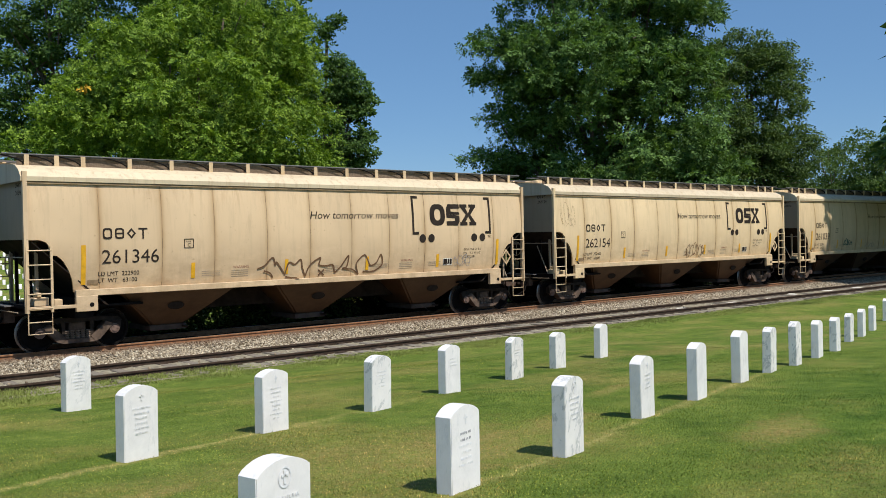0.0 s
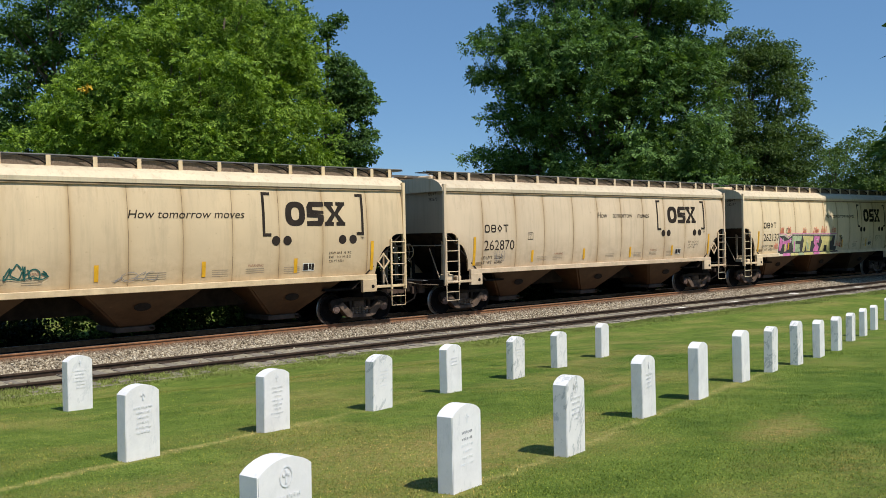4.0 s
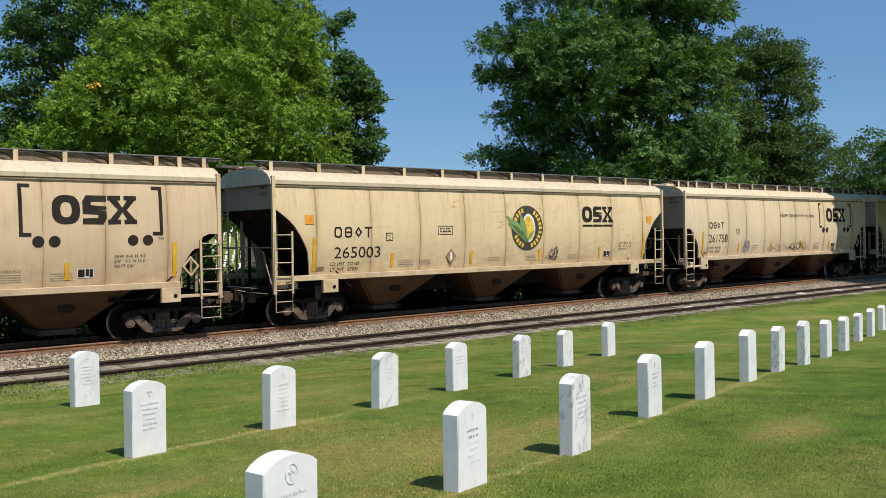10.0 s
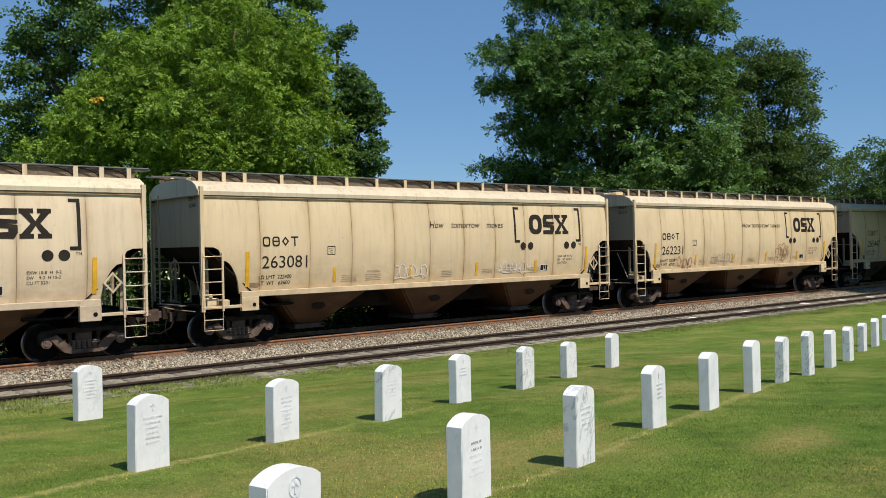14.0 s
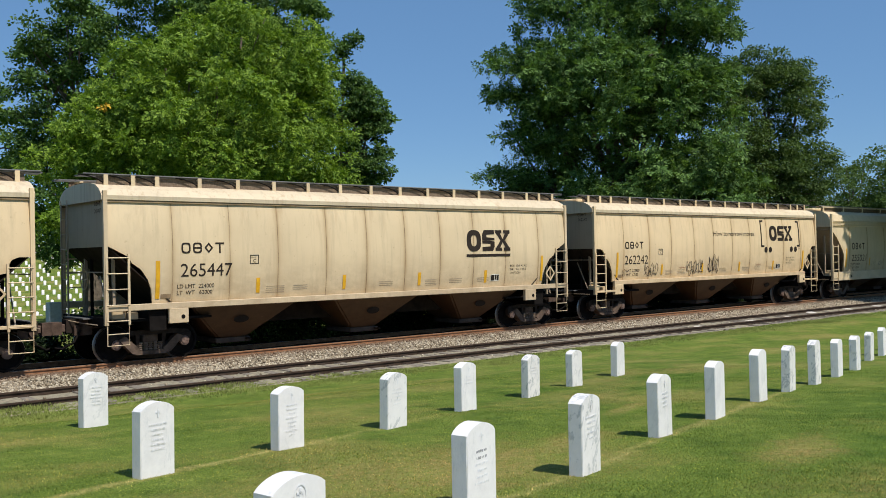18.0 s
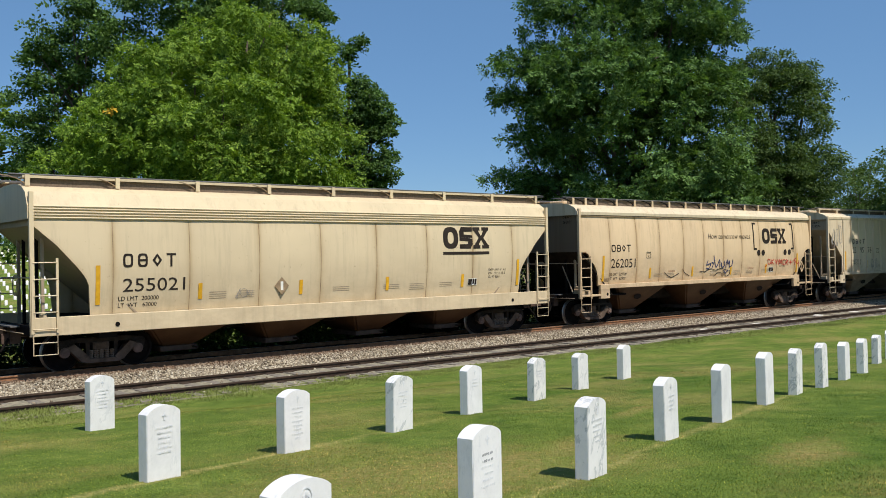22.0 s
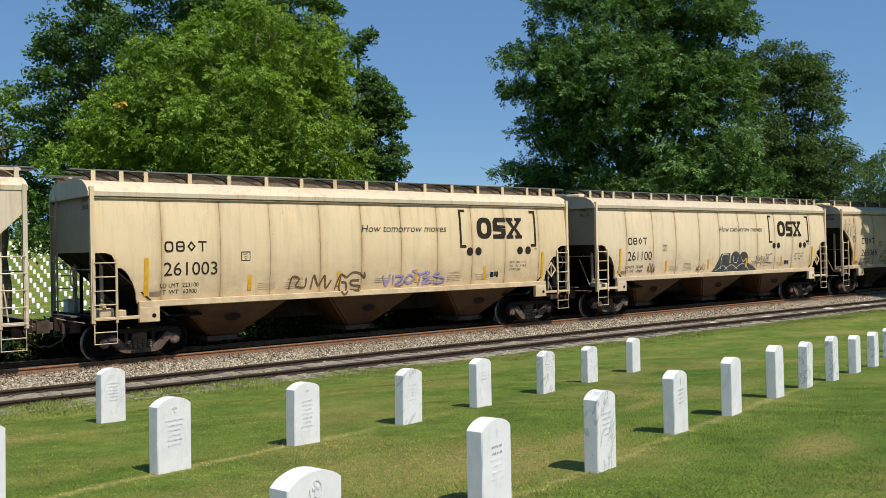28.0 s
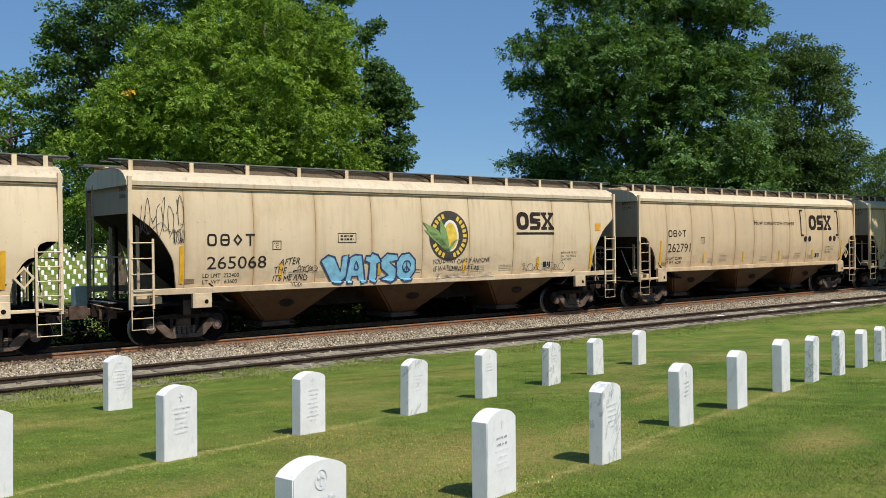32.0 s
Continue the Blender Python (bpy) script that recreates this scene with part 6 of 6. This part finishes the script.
INK = {n: plain("spray_" + n, c, 0.8, 0, 0.25, 5, 0, 0.1) for n, c in dict(black=(0.03, 0.028, 0.03), brown=(0.16, 0.09, 0.05), blue=(0.22, 0.46, 0.58), red=(0.55, 0.04, 0.03), green=(0.40, 0.45, 0.27), grey=(0.30, 0.28, 0.26), purple=(0.20, 0.13, 0.30), violet=(0.36, 0.27, 0.46), white=(0.70, 0.69, 0.66), teal=(0.03, 0.12, 0.10), rust=(0.30, 0.12, 0.05), navy=(0.05, 0.06, 0.14), slate=(0.075, 0.071, 0.066), lemon=(0.60, 0.53, 0.22), mint=(0.42, 0.50, 0.30), rose=(0.62, 0.20, 0.40), coral=(0.68, 0.20, 0.12), cream=(0.68, 0.62, 0.48)).items()}

LABELS = {
    "curved": "tan covered hopper railway car with curved sides, weathered and rust-streaked",
    "notched": "tan covered hopper railway car with an underlined emblem and angled corners",
    "angled": "yellowed tan covered hopper railway car with a round corn badge",
    "tall": "clean cream covered hopper railway car with a deep side sill",
    "ribbed": "chalky grey-cream covered hopper railway car with ribbed flat sides",
}
# kind, place of the left end along the train, number, load limit, light weight, style
TRAIN = [
    ("curved", -174.37, "261580", "222900", "63100", "bracket"),
    ("curved", -156.13, "261346", "222900", "63100", "bracket"),
    ("curved", -137.87, "262154", "222400", "63600", "bracket"),
    ("curved", -119.75, "261039", "222900", "63100", "bracket"),
    ("curved", -101.47, "262870", "222600", "63400", "bracket"),
    ("curved", -83.27, "262137", "222800", "63200", "bracket"),
    ("curved", -65.03, "262742", "222400", "63600", "bracket"),
    ("angled", -46.80, "265003", "222100", "63900", "grain"),
    ("curved", -27.17, "261758", "222700", "63300", "bracket"),
    ("curved", -9.05, "263081", "222400", "63600", "bracket"),
    ("curved", 9.23, "262231", "223300", "62700", "bracket"),
    ("notched", 27.48, "265447", "224000", "62000", "line"),
    ("curved", 45.67, "262242", "222900", "63100", "bracket"),
    ("tall", 63.93, "255021", "200000", "63000", "line"),
    ("curved", 82.81, "262051", "222700", "63300", "bracket"),
    ("ribbed", 101.15, "259576", "201700", "61300", "spread"),
    ("curved", 120.56, "261003", "223100", "62900", "bracket"),
    ("curved", 138.72, "261100", "223000", "63000", "bracket"),
    ("angled", 156.93, "265068", "222400", "63600", "grain"),
    ("curved", 176.39, "262791", "222800", "63200", "bracket"),
    ("curved", 194.56, "262410", "222800", "63200", "bracket"),
    ("curved", 212.80, "262655", "222800", "63200", "bracket"),
]
PAINT = {"curved": TAN, "notched": CREAM, "angled": TAN2, "tall": CLEAN_CREAM, "ribbed": GREYISH}
# cars whose paint has weathered differently from the rest of their kind
REPAINTED = {"261346": TAN_DIRTY, "262051": TAN_DIRTY, "262791": TAN_DIRTY, "262742": TAN_DIRTY, "265003": TAN3, "262870": TAN_GREY, "261758": TAN_GREY, "262137": TAN_PALE, "261100": TAN_PALE}
# cars whose end walls take the shade-dark copy of the paint
SHADED_ENDS = ("262051", "262742")
SPEED = (-156.86133732, 6.64771074, 1.54028023, 0.23057001, -0.50306594)


def travelled(t):
    """How far along the track the train's zero point stands at t seconds; it slows down gently."""
    u = (t - 16) / 16
    return 0.045 + sum(c * u ** (k + 1) for k, c in enumerate(SPEED))


MODELS, CARS = {}, []
for i, (kind, at, number, load, light, style) in enumerate(TRAIN):
    place = on_track(at + travelled(0) + KINDS[kind]["L"] / 2)
    if kind not in MODELS:
        MODELS[kind] = build_car(kind, PAINT[kind])
        car = MODELS[kind]
        car.matrix_basis = place
        plain_parts = True
        CARS.append(car)
    else:
        CARS.append(None)
# copies are made before any car is lettered, so that each carries its own number
for i, (kind, at, number, load, light, style) in enumerate(TRAIN):
    if CARS[i] is None:
        CARS[i] = copy_thing(MODELS[kind], on_track(at + travelled(0) + KINDS[kind]["L"] / 2))
for i, (kind, at, number, load, light, style) in enumerate(TRAIN):
    tagged(CARS[i], LABELS[kind], "railway car", "cars of the passing train")
    letter(CARS[i], kind, number, load, light, style, random.Random(i))
    if number in REPAINTED:
        for o in CARS[i].children_recursive:
            if o.data.materials[0] == PAINT[kind]:
                o.material_slots[0].link = "OBJECT"
                o.material_slots[0].material = REPAINTED[number]
    if number in SHADED_ENDS:
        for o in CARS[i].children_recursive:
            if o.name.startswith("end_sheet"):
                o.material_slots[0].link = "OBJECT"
                o.material_slots[0].material = SHADED_SHEET


def spray():
    c = {row[2]: (CARS[i], row[0]) for i, row in enumerate(TRAIN)}
    for number, x, z, w, h, colour, seed, lw, loops in (
        ("261346", 13.4, 1.62, 0.7, 0.4, "grey", 2, 0.03, 4),
        ("262154", 8.3, 1.55, 1.5, 0.6, "brown", 3, 0.04, 7), ("262154", 0.4, 2.9, 0.8, 0.9, "brown", 4, 0.012, 4),
        ("261039", 4.9, 1.75, 1.0, 0.35, "teal", 5, 0.05, 5), ("261039", 7.4, 1.60, 1.2, 0.25, "grey", 6, 0.025, 4),
        ("262870", 2.3, 1.72, 0.5, 0.45, "grey", 7, 0.02, 4), ("262137", 12.3, 1.70, 1.0, 0.45, "grey", 8, 0.025, 4),
        ("262742", 3.1, 1.62, 0.75, 0.5, "black", 9, 0.05, 6), ("261758", 4.6, 1.65, 0.5, 0.5, "grey", 10, 0.10, 5),
        ("261758", 8.6, 1.62, 1.6, 0.4, "black", 11, 0.04, 6), ("261758", 6.6, 1.6, 1.6, 0.35, "grey", 12, 0.03, 6),
        ("263081", 6.4, 1.62, 1.3, 0.45, "white", 13, 0.04, 6), ("263081", 10.8, 1.62, 1.6, 0.45, "white", 14, 0.035, 7),
        ("262231", 2.7, 1.50, 1.2, 0.45, "rust", 15, 0.035, 6), ("262231", 5.6, 1.62, 1.7, 0.5, "grey", 16, 0.03, 7),
        ("262231", 10.85, 1.78, 0.95, 0.5, "rust", 17, 0.035, 8), ("262242", 3.05, 1.60, 0.85, 0.5, "black", 18, 0.03, 6),
        ("262242", 5.9, 1.62, 1.15, 0.6, "black", 19, 0.04, 7), ("262242", 7.4, 1.62, 0.8, 0.75, "black", 20, 0.04, 6),
        ("259576", 0.35, 2.75, 1.1, 1.1, "grey", 23, 0.045, 6), ("259576", 4.6, 1.6, 0.7, 0.55, "grey", 24, 0.035, 6), ("259576", 7.2, 1.7, 0.7, 0.4, "purple", 25, 0.03, 5),
        ("261100", 3.0, 1.6, 0.5, 0.35, "brown", 28, 0.04, 5), ("261100", 6.2, 1.6, 0.6, 0.25, "brown", 29, 0.03, 4), 
        ("265068", 0.28, 2.85, 1.15, 0.95, "black", 31, 0.022, 8), ("265068", 1.12, 2.62, 0.3, 0.4, "black", 37, 0.018, 6), ("265068", 4.6, 1.80, 0.75, 0.2, "black", 32, 0.028, 6), ("265068", 9.6, 1.44, 2.4, 0.16, "grey", 33, 0.02, 12), ("265068", 13.4, 1.58, 2.0, 0.25, "black", 34, 0.02, 8),
        ("265003", 11.3, 1.62, 0.5, 0.5, "black", 35, 0.04, 5), ("255021", 5.2, 1.6, 0.5, 0.3, "grey", 36, 0.015, 3),
    ):
        car, kind = c[number]
        tag(car, kind, x, z, w, h, colour, seed, lw, loops)
    # a scalloped cloud round the rust-coloured scrawl
    lines(*c["262231"], [[(11.28 + (0.60 + 0.06 * math.cos(9 * q)) * math.cos(q), 2.02 + (0.38 + 0.05 * math.cos(9 * q)) * math.sin(q)) for q in np.linspace(0, math.tau, 46)]], "rust", 0.022)
    # spiky wave of brown lines
    lines(*c["261346"], [[(6.1, 1.82), (6.3, 1.88), (6.57, 2.11), (6.66, 1.9), (6.71, 1.97), (6.98, 1.62)], [(6.98, 1.62), (7.1, 1.95), (7.3, 1.9), (7.49, 2.03), (7.55, 1.8), (7.66, 1.54)], [(7.66, 1.54), (7.8, 1.85), (8.15, 2.06), (8.12, 1.86), (8.37, 1.82), (8.60, 1.84), (8.67, 1.6)], [(8.67, 1.6), (8.9, 1.8), (9.15, 2.1), (9.1, 1.78), (8.95, 1.72), (9.3, 1.68), (9.54, 1.52)], [(9.54, 1.52), (9.45, 1.85), (9.72, 2.1), (9.85, 1.98), (9.98, 1.78), (10.2, 1.86), (10.36, 2.1), (10.42, 1.8), (10.1, 1.6), (9.7, 1.6)], [(8.1, 1.72), (8.3, 1.55)], [(8.3, 1.72), (8.1, 1.55)], [(6.3, 1.75), (6.5, 1.68), (6.6, 1.55)], [(7.0, 1.56), (7.2, 1.52), (7.4, 1.5)]], "brown", 0.045)
    lines(*c["262051"], [[(5.11, 1.85), (5.3, 1.74), (5.59, 1.64), (5.85, 1.70), (6.1, 1.80)], [(6.34, 1.96), (6.5, 1.80), (6.84, 1.66)], [(7.54, 1.82), (7.9, 1.82), (8.3, 1.92), (8.7, 1.86), (9.1, 1.92), (9.7, 1.80)], [(8.6, 1.62), (8.9, 1.76), (9.2, 1.70), (9.2, 1.58)], [(9.3, 1.6), (9.4, 1.78), (9.5, 1.58), (9.75, 1.66), (9.75, 1.84)]], "black", 0.028)
    lines(*c["262051"], [[(8.1, 2.28), (8.02, 2.1), (8.3, 2.14), (8.2, 1.95), (8.0, 1.96)], [(8.4, 1.92), (8.5, 2.15), (8.35, 2.2)], [(8.52, 2.5), (8.6, 2.2), (8.75, 2.0), (8.95, 2.3), (9.0, 1.98)], [(9.1, 2.2), (9.15, 1.98), (9.35, 2.05), (9.3, 2.25)], [(9.45, 1.95), (9.5, 2.24), (9.62, 2.1), (9.55, 2.3)], [(9.7, 2.26), (9.72, 2.0), (9.9, 2.05), (9.95, 2.3)], [(9.3, 1.85), (9.45, 1.72), (9.6, 1.85)]], "navy", 0.045)
    lines(*c["262051"], [[(13.0, 2.22), (12.8, 2.26), (12.86, 2.05), (13.05, 2.08), (12.98, 2.16)], [(13.12, 2.26), (13.14, 2.02)], [(13.3, 2.25), (13.15, 2.14), (13.34, 2.02)], [(13.42, 2.24), (13.5, 2.12), (13.62, 2.24), (13.5, 2.0)], [(13.72, 2.0), (13.76, 2.24), (13.86, 2.08), (13.98, 2.24), (14.0, 2.0)], [(14.26, 2.22), (14.1, 2.2), (14.12, 2.0), (14.28, 2.0)], [(14.36, 1.98), (14.38, 2.22), (14.54, 2.15), (14.4, 2.1), (14.58, 1.97)], [(14.78, 2.24), (14.78, 1.98)], [(14.62, 2.1), (14.96, 2.1)], [(15.25, 2.26), (15.05, 2.2), (15.25, 2.08), (15.1, 1.98)], [(15.35, 2.2), (15.36, 2.04), (15.52, 2.06), (15.52, 2.2), (15.56, 1.9)], [(12.6, 1.92), (12.75, 2.0)]], "red", 0.034)
    lines(*c["261003"], [[(6.9, 1.55), (7.02, 1.85), (7.12, 1.98), (7.3, 1.9), (7.5, 2.02), (7.75, 2.0), (7.94, 1.86), (7.92, 2.02)], [(7.1, 1.92), (7.05, 1.62), (7.16, 1.40), (7.3, 1.5), (7.28, 1.72), (7.12, 1.76)], [(7.75, 1.80), (7.45, 1.78), (7.5, 1.66), (7.76, 1.62), (7.7, 1.50), (7.44, 1.52)], [(5.4, 1.62), (5.5, 1.95), (5.72, 1.9), (5.62, 1.7), (5.9, 1.66), (5.95, 1.92)], [(6.1, 1.6), (6.2, 1.98), (6.35, 1.7), (6.55, 1.96), (6.6, 1.62), (6.78, 1.82)]], "brown", 0.045)
    lines(*c["261003"], [[(8.6, 1.9), (8.72, 1.58), (8.86, 1.92)], [(8.98, 1.9), (8.98, 1.62)], [(9.05, 1.86), (9.35, 1.84), (9.08, 1.60), (9.4, 1.64)], [(9.6, 1.9), (9.42, 1.74), (9.58, 1.62), (9.78, 1.78), (9.6, 1.9)], [(9.7, 2.02), (10.0, 1.9), (10.3, 1.98)], [(10.02, 1.9), (9.95, 1.56)], [(10.4, 1.96), (10.15, 1.8), (10.35, 1.76), (10.12, 1.6), (10.5, 1.64)], [(10.8, 1.92), (10.55, 1.84), (10.95, 1.74), (10.9, 1.62), (10.55, 1.62)]], "violet", 0.06)
    # a long piece in angular fields with flames above it
    blocks(*c["262137"], [("cream", [(3.18, 1.36), (3.18, 2.40), (3.75, 2.38), (4.15, 2.24), (4.52, 2.40), (9.08, 2.34), (9.02, 1.82), (9.32, 1.78), (9.28, 1.34)]), ("slate", [(3.25, 1.44), (3.25, 2.33), (3.75, 2.32), (4.15, 2.16), (4.50, 2.34), (9.0, 2.28), (8.92, 1.74), (9.22, 1.70), (9.20, 1.42)]),
        ("rose", [(3.30, 1.60), (3.32, 2.28), (3.72, 2.06), (4.12, 2.10), (4.42, 2.22), (4.42, 1.98), (4.08, 1.98), (4.06, 1.58), (3.86, 1.52), (3.80, 1.92), (3.62, 1.94), (3.48, 1.60)]), ("lemon", [(3.84, 1.55), (3.80, 1.88), (3.94, 1.92), (4.04, 1.58)]), ("mint", [(4.52, 2.30), (5.46, 2.28), (5.40, 2.06), (4.86, 2.04), (4.88, 1.90), (5.34, 1.88), (5.30, 1.70), (5.46, 1.52), (4.72, 1.50), (4.60, 1.86), (4.5, 2.0)]), ("rose", [(4.74, 1.54), (4.70, 2.02), (4.80, 2.04), (4.88, 1.52)]),
        ("lemon", [(5.55, 2.28), (6.62, 2.26), (6.64, 2.04), (6.42, 2.02), (6.40, 1.52), (6.06, 1.54), (5.86, 1.84), (5.84, 1.50), (5.60, 1.52), (5.66, 2.06)]), ("green", [(5.92, 2.0), (6.16, 1.92), (6.30, 1.62), (6.08, 1.64)]), ("rose", [(6.74, 2.26), (7.28, 2.24), (7.26, 1.92), (6.98, 1.94), (7.30, 1.70), (7.24, 1.48), (6.70, 1.50), (6.86, 1.78), (6.70, 1.96)]), ("lemon", [(7.40, 2.24), (8.70, 2.22), (8.62, 2.02), (8.44, 1.98), (8.50, 1.58), (8.66, 1.48), (8.10, 1.48), (8.12, 1.78), (7.82, 1.80), (7.84, 1.50), (7.40, 1.50), (7.58, 1.96)]), ("slate", [(8.74, 2.22), (8.92, 2.22), (8.84, 1.66), (9.14, 1.62), (9.14, 1.46), (8.70, 1.48)]),
        ("rose", [(3.52, 1.345), (4.2, 1.345), (4.2, 1.47), (3.52, 1.47)]), ("lemon", [(4.26, 1.345), (5.0, 1.345), (5.0, 1.465), (4.26, 1.465)]), ("mint", [(5.06, 1.345), (5.5, 1.345), (5.5, 1.465), (5.06, 1.465)]), ("lemon", [(5.56, 1.345), (6.5, 1.345), (6.5, 1.46), (5.56, 1.46)]), ("rose", [(6.58, 1.345), (7.16, 1.345), (7.16, 1.46), (6.58, 1.46)]), ("lemon", [(7.24, 1.345), (8.3, 1.345), (8.3, 1.455), (7.24, 1.455)])])
    lines(*c["262137"], [[(3.2, 2.42), (3.75, 2.40), (4.15, 2.26), (4.52, 2.42), (6.5, 2.39), (9.1, 2.36)]], "rose", 0.03, 0.04)
    lines(*c["262137"], [[(3.6, 2.02), (3.6, 2.20)], [(3.5, 2.11), (3.7, 2.11)], [(4.3, 2.0), (4.3, 2.16)], [(4.22, 2.08), (4.4, 2.08)], [(6.98, 1.98), (6.98, 2.2)], [(6.88, 2.09), (7.1, 2.09)], [(5.96, 1.94), (5.96, 2.12)], [(5.86, 2.03), (6.06, 2.03)]], "white", 0.02, 0.05)
    rng = random.Random(41)
    for u, n in ((3.05, 5), (3.55, 5), (4.25, 5), (5.78, 5), (6.95, 8), (7.78, 8), (8.9, 6), (9.28, 4), (9.6, 3)):
        tongues = []
        low = 2.44 if u < 9.1 and u > 3.2 else 1.7
        for k in range(n):
            x = u + (k - n / 2) * 0.075
            d = rng.uniform(0.10, 0.34)
            tongues.append([(x - 0.03, low), (x - 0.015 + rng.uniform(-0.02, 0.02), low + d * 0.5), (x + rng.uniform(-0.03, 0.03), low + d)])
        lines(*c["262137"], tongues, "coral", 0.035, 0.02, "painted flames")
    lines(*c["262137"], [[(9.45, 2.22), (9.75, 2.26)], [(9.58, 2.24), (9.58, 1.96)], [(9.68, 1.98), (9.70, 2.18), (9.80, 1.98), (9.82, 2.2)], [(9.58, 1.84), (9.7, 1.86), (9.58, 1.70), (9.72, 1.70)], [(9.8, 1.84), (9.8, 1.68)]], "black", 0.035)
    # chunky pale-blue shapes with dark outlines
    blue = [
        [(5.46, 2.10), (5.70, 2.26), (5.92, 2.20), (6.14, 1.78), (6.18, 2.22), (6.40, 2.26), (6.34, 1.62), (6.10, 1.42), (5.86, 1.44)],
        [(6.30, 1.42), (6.44, 2.18), (6.62, 2.26), (6.86, 2.24), (7.02, 1.44), (6.80, 1.40), (6.74, 1.62), (6.54, 1.62), (6.50, 1.42)],
        [(6.96, 2.06), (7.0, 2.22), (7.16, 2.22), (7.22, 2.30), (7.42, 2.24), (7.56, 2.04), (7.40, 1.98), (7.42, 1.56), (7.30, 1.40), (7.12, 1.46), (7.14, 2.0)],
        [(7.50, 1.50), (7.84, 1.62), (7.56, 1.82), (7.52, 2.10), (7.76, 2.28), (8.14, 2.24), (8.18, 2.06), (7.86, 2.02), (8.14, 1.80), (8.12, 1.52), (7.86, 1.40)],
        [(8.14, 1.60), (8.10, 2.0), (8.28, 2.24), (8.58, 2.28), (8.82, 2.06), (8.84, 1.72), (8.62, 1.44), (8.34, 1.42)],
    ]
    blocks(*c["265068"], [("blue", pts) for pts in blue], 0.012)
    for k, pts in enumerate(blue):
        b = bmesh.new()
        stroke(b, pts + pts[:1], 0.05)
        part("graffiti_outline", on_side(b, -KINDS["angled"]["L"] / 2, False, 0.022 + 0.001 * k), INK["navy"], c["265068"][0], "dark blue graffiti outline")
    lines(*c["265068"], [[(6.60, 1.84), (6.66, 2.06), (6.74, 1.84), (6.60, 1.84)], [(8.50, 2.02), (8.50, 1.72)], [(8.50, 1.88), (8.40, 1.76)], [(8.50, 1.88), (8.60, 1.76)], oval(8.50, 1.87, 0.15, 0.17, 12), [(8.84, 1.75), (9.05, 1.74)]], "navy", 0.03, 0.03)
    car, kind = c["261100"]
    x0 = -KINDS[kind]["L"] / 2 - 1.0
    for k, pts in enumerate(([(8.3, 1.50), (11.7, 1.50), (11.4, 1.70), (10.9, 1.86), (8.75, 1.86)], [(8.55, 1.72), (8.95, 2.26), (9.6, 2.28), (9.56, 1.72)], oval(10.0, 2.0, 0.37, 0.35), oval(10.62, 2.0, 0.36, 0.33))):
        b = bmesh.new()
        poly(b, pts, 0.5 * k)
        part("graffiti_block", on_side(b, x0, False, 0.006), INK["slate"], car, "dark slate painted graffiti block")
    b = bmesh.new()
    for pts in ([(8.95, 1.62), (9.0, 2.18), (9.5, 2.2)], [(9.2, 1.55), (9.7, 1.78), (10.2, 1.6)], [(10.0, 1.6), (10.6, 1.82), (11.1, 1.55)], [(9.82, 2.15), (9.9, 1.9), (10.12, 1.88), (10.2, 2.1)], [(10.45, 2.1), (10.6, 1.9), (10.8, 2.05)], [(8.6, 1.55), (9.1, 1.75), (9.5, 1.55)]):
        stroke(b, curve_pts(pts), 0.02, 3)
    part("graffiti_outline", on_side(b, x0, False, 0.0095), INK["white"], car, "thin pale graffiti outline")
    lines(car, kind, [[(10.25, 1.92), (10.4, 1.86), (10.6, 1.90), (10.62, 2.12), (10.78, 1.88), (10.8, 2.14)], [(10.9, 2.1), (10.86, 1.9), (11.05, 2.12), (11.02, 1.9)], [(11.12, 2.1), (11.2, 1.9), (11.3, 2.12)], [(11.38, 1.92), (11.42, 2.12), (11.52, 2.0), (11.4, 1.98)], [(11.3, 2.2), (11.6, 2.18), (11.85, 2.22)], [(11.6, 2.18), (11.58, 1.9)], [(10.5, 1.80), (11.0, 1.84), (11.9, 1.80)], [(11.0, 1.84), (10.95, 1.6)]], "black", 0.022)
    car, kind = c["265068"]
    x0 = -KINDS[kind]["L"] / 2
    for words, size, x, z, lean in (("AFTER", 0.26, 4.15, 2.02, 0.3), ("THE", 0.25, 3.98, 1.80, 0.2), ("ITS ME AND", 0.24, 3.95, 1.57, 0.2), ("YOU!", 0.16, 4.5, 1.40, 0.1), ("YOU DONT CARE IF ANYONE", 0.205, 9.5, 1.93, 0.15), ("IS WATCHING JUST AS", 0.215, 9.55, 1.70, 0.1)):
        b = text_bm(words, size, x, z, 0.86, lean)
        for v in b.verts:
            v.co.y += 0.018 * math.sin(v.co.x * 7.0) + 0.012 * math.sin(v.co.x * 17.0)
        part("handwriting", on_side(b, x0, False, 0.014), INK["black"], car, "black marker handwriting")


spray()


# ---- movement ----
def motions():
    for i, (kind, at, *rest) in enumerate(TRAIN):
        walk(CARS[i], [(t, on_track(at + travelled(t) + KINDS[kind]["L"] / 2)) for t in np.arange(0, 32.1, 2.0)])
    # the wheels roll without slipping; all leading axles turn alike, and all trailing ones
    turns = {}
    for car in CARS:
        for axle in (o for o in car.children_recursive if o.name.startswith("wheelset")):
            key = axle.matrix_basis.translation.x > 0
            if key not in turns:
                place = axle.matrix_basis.translation.copy()
                walk(axle, [(k / FPS, pose(place.x, 0, WHEEL_R, 0, math.degrees((travelled(k / FPS) - travelled(0)) / WHEEL_R), 0)) for k in range(32 * FPS + 1)])
                turns[key] = axle.animation_data
            else:
                axle.rotation_mode = "QUATERNION"
                keys = axle.animation_data_create()
                keys.action = turns[key].action
                keys.action_slot = turns[key].action_slot


motions()
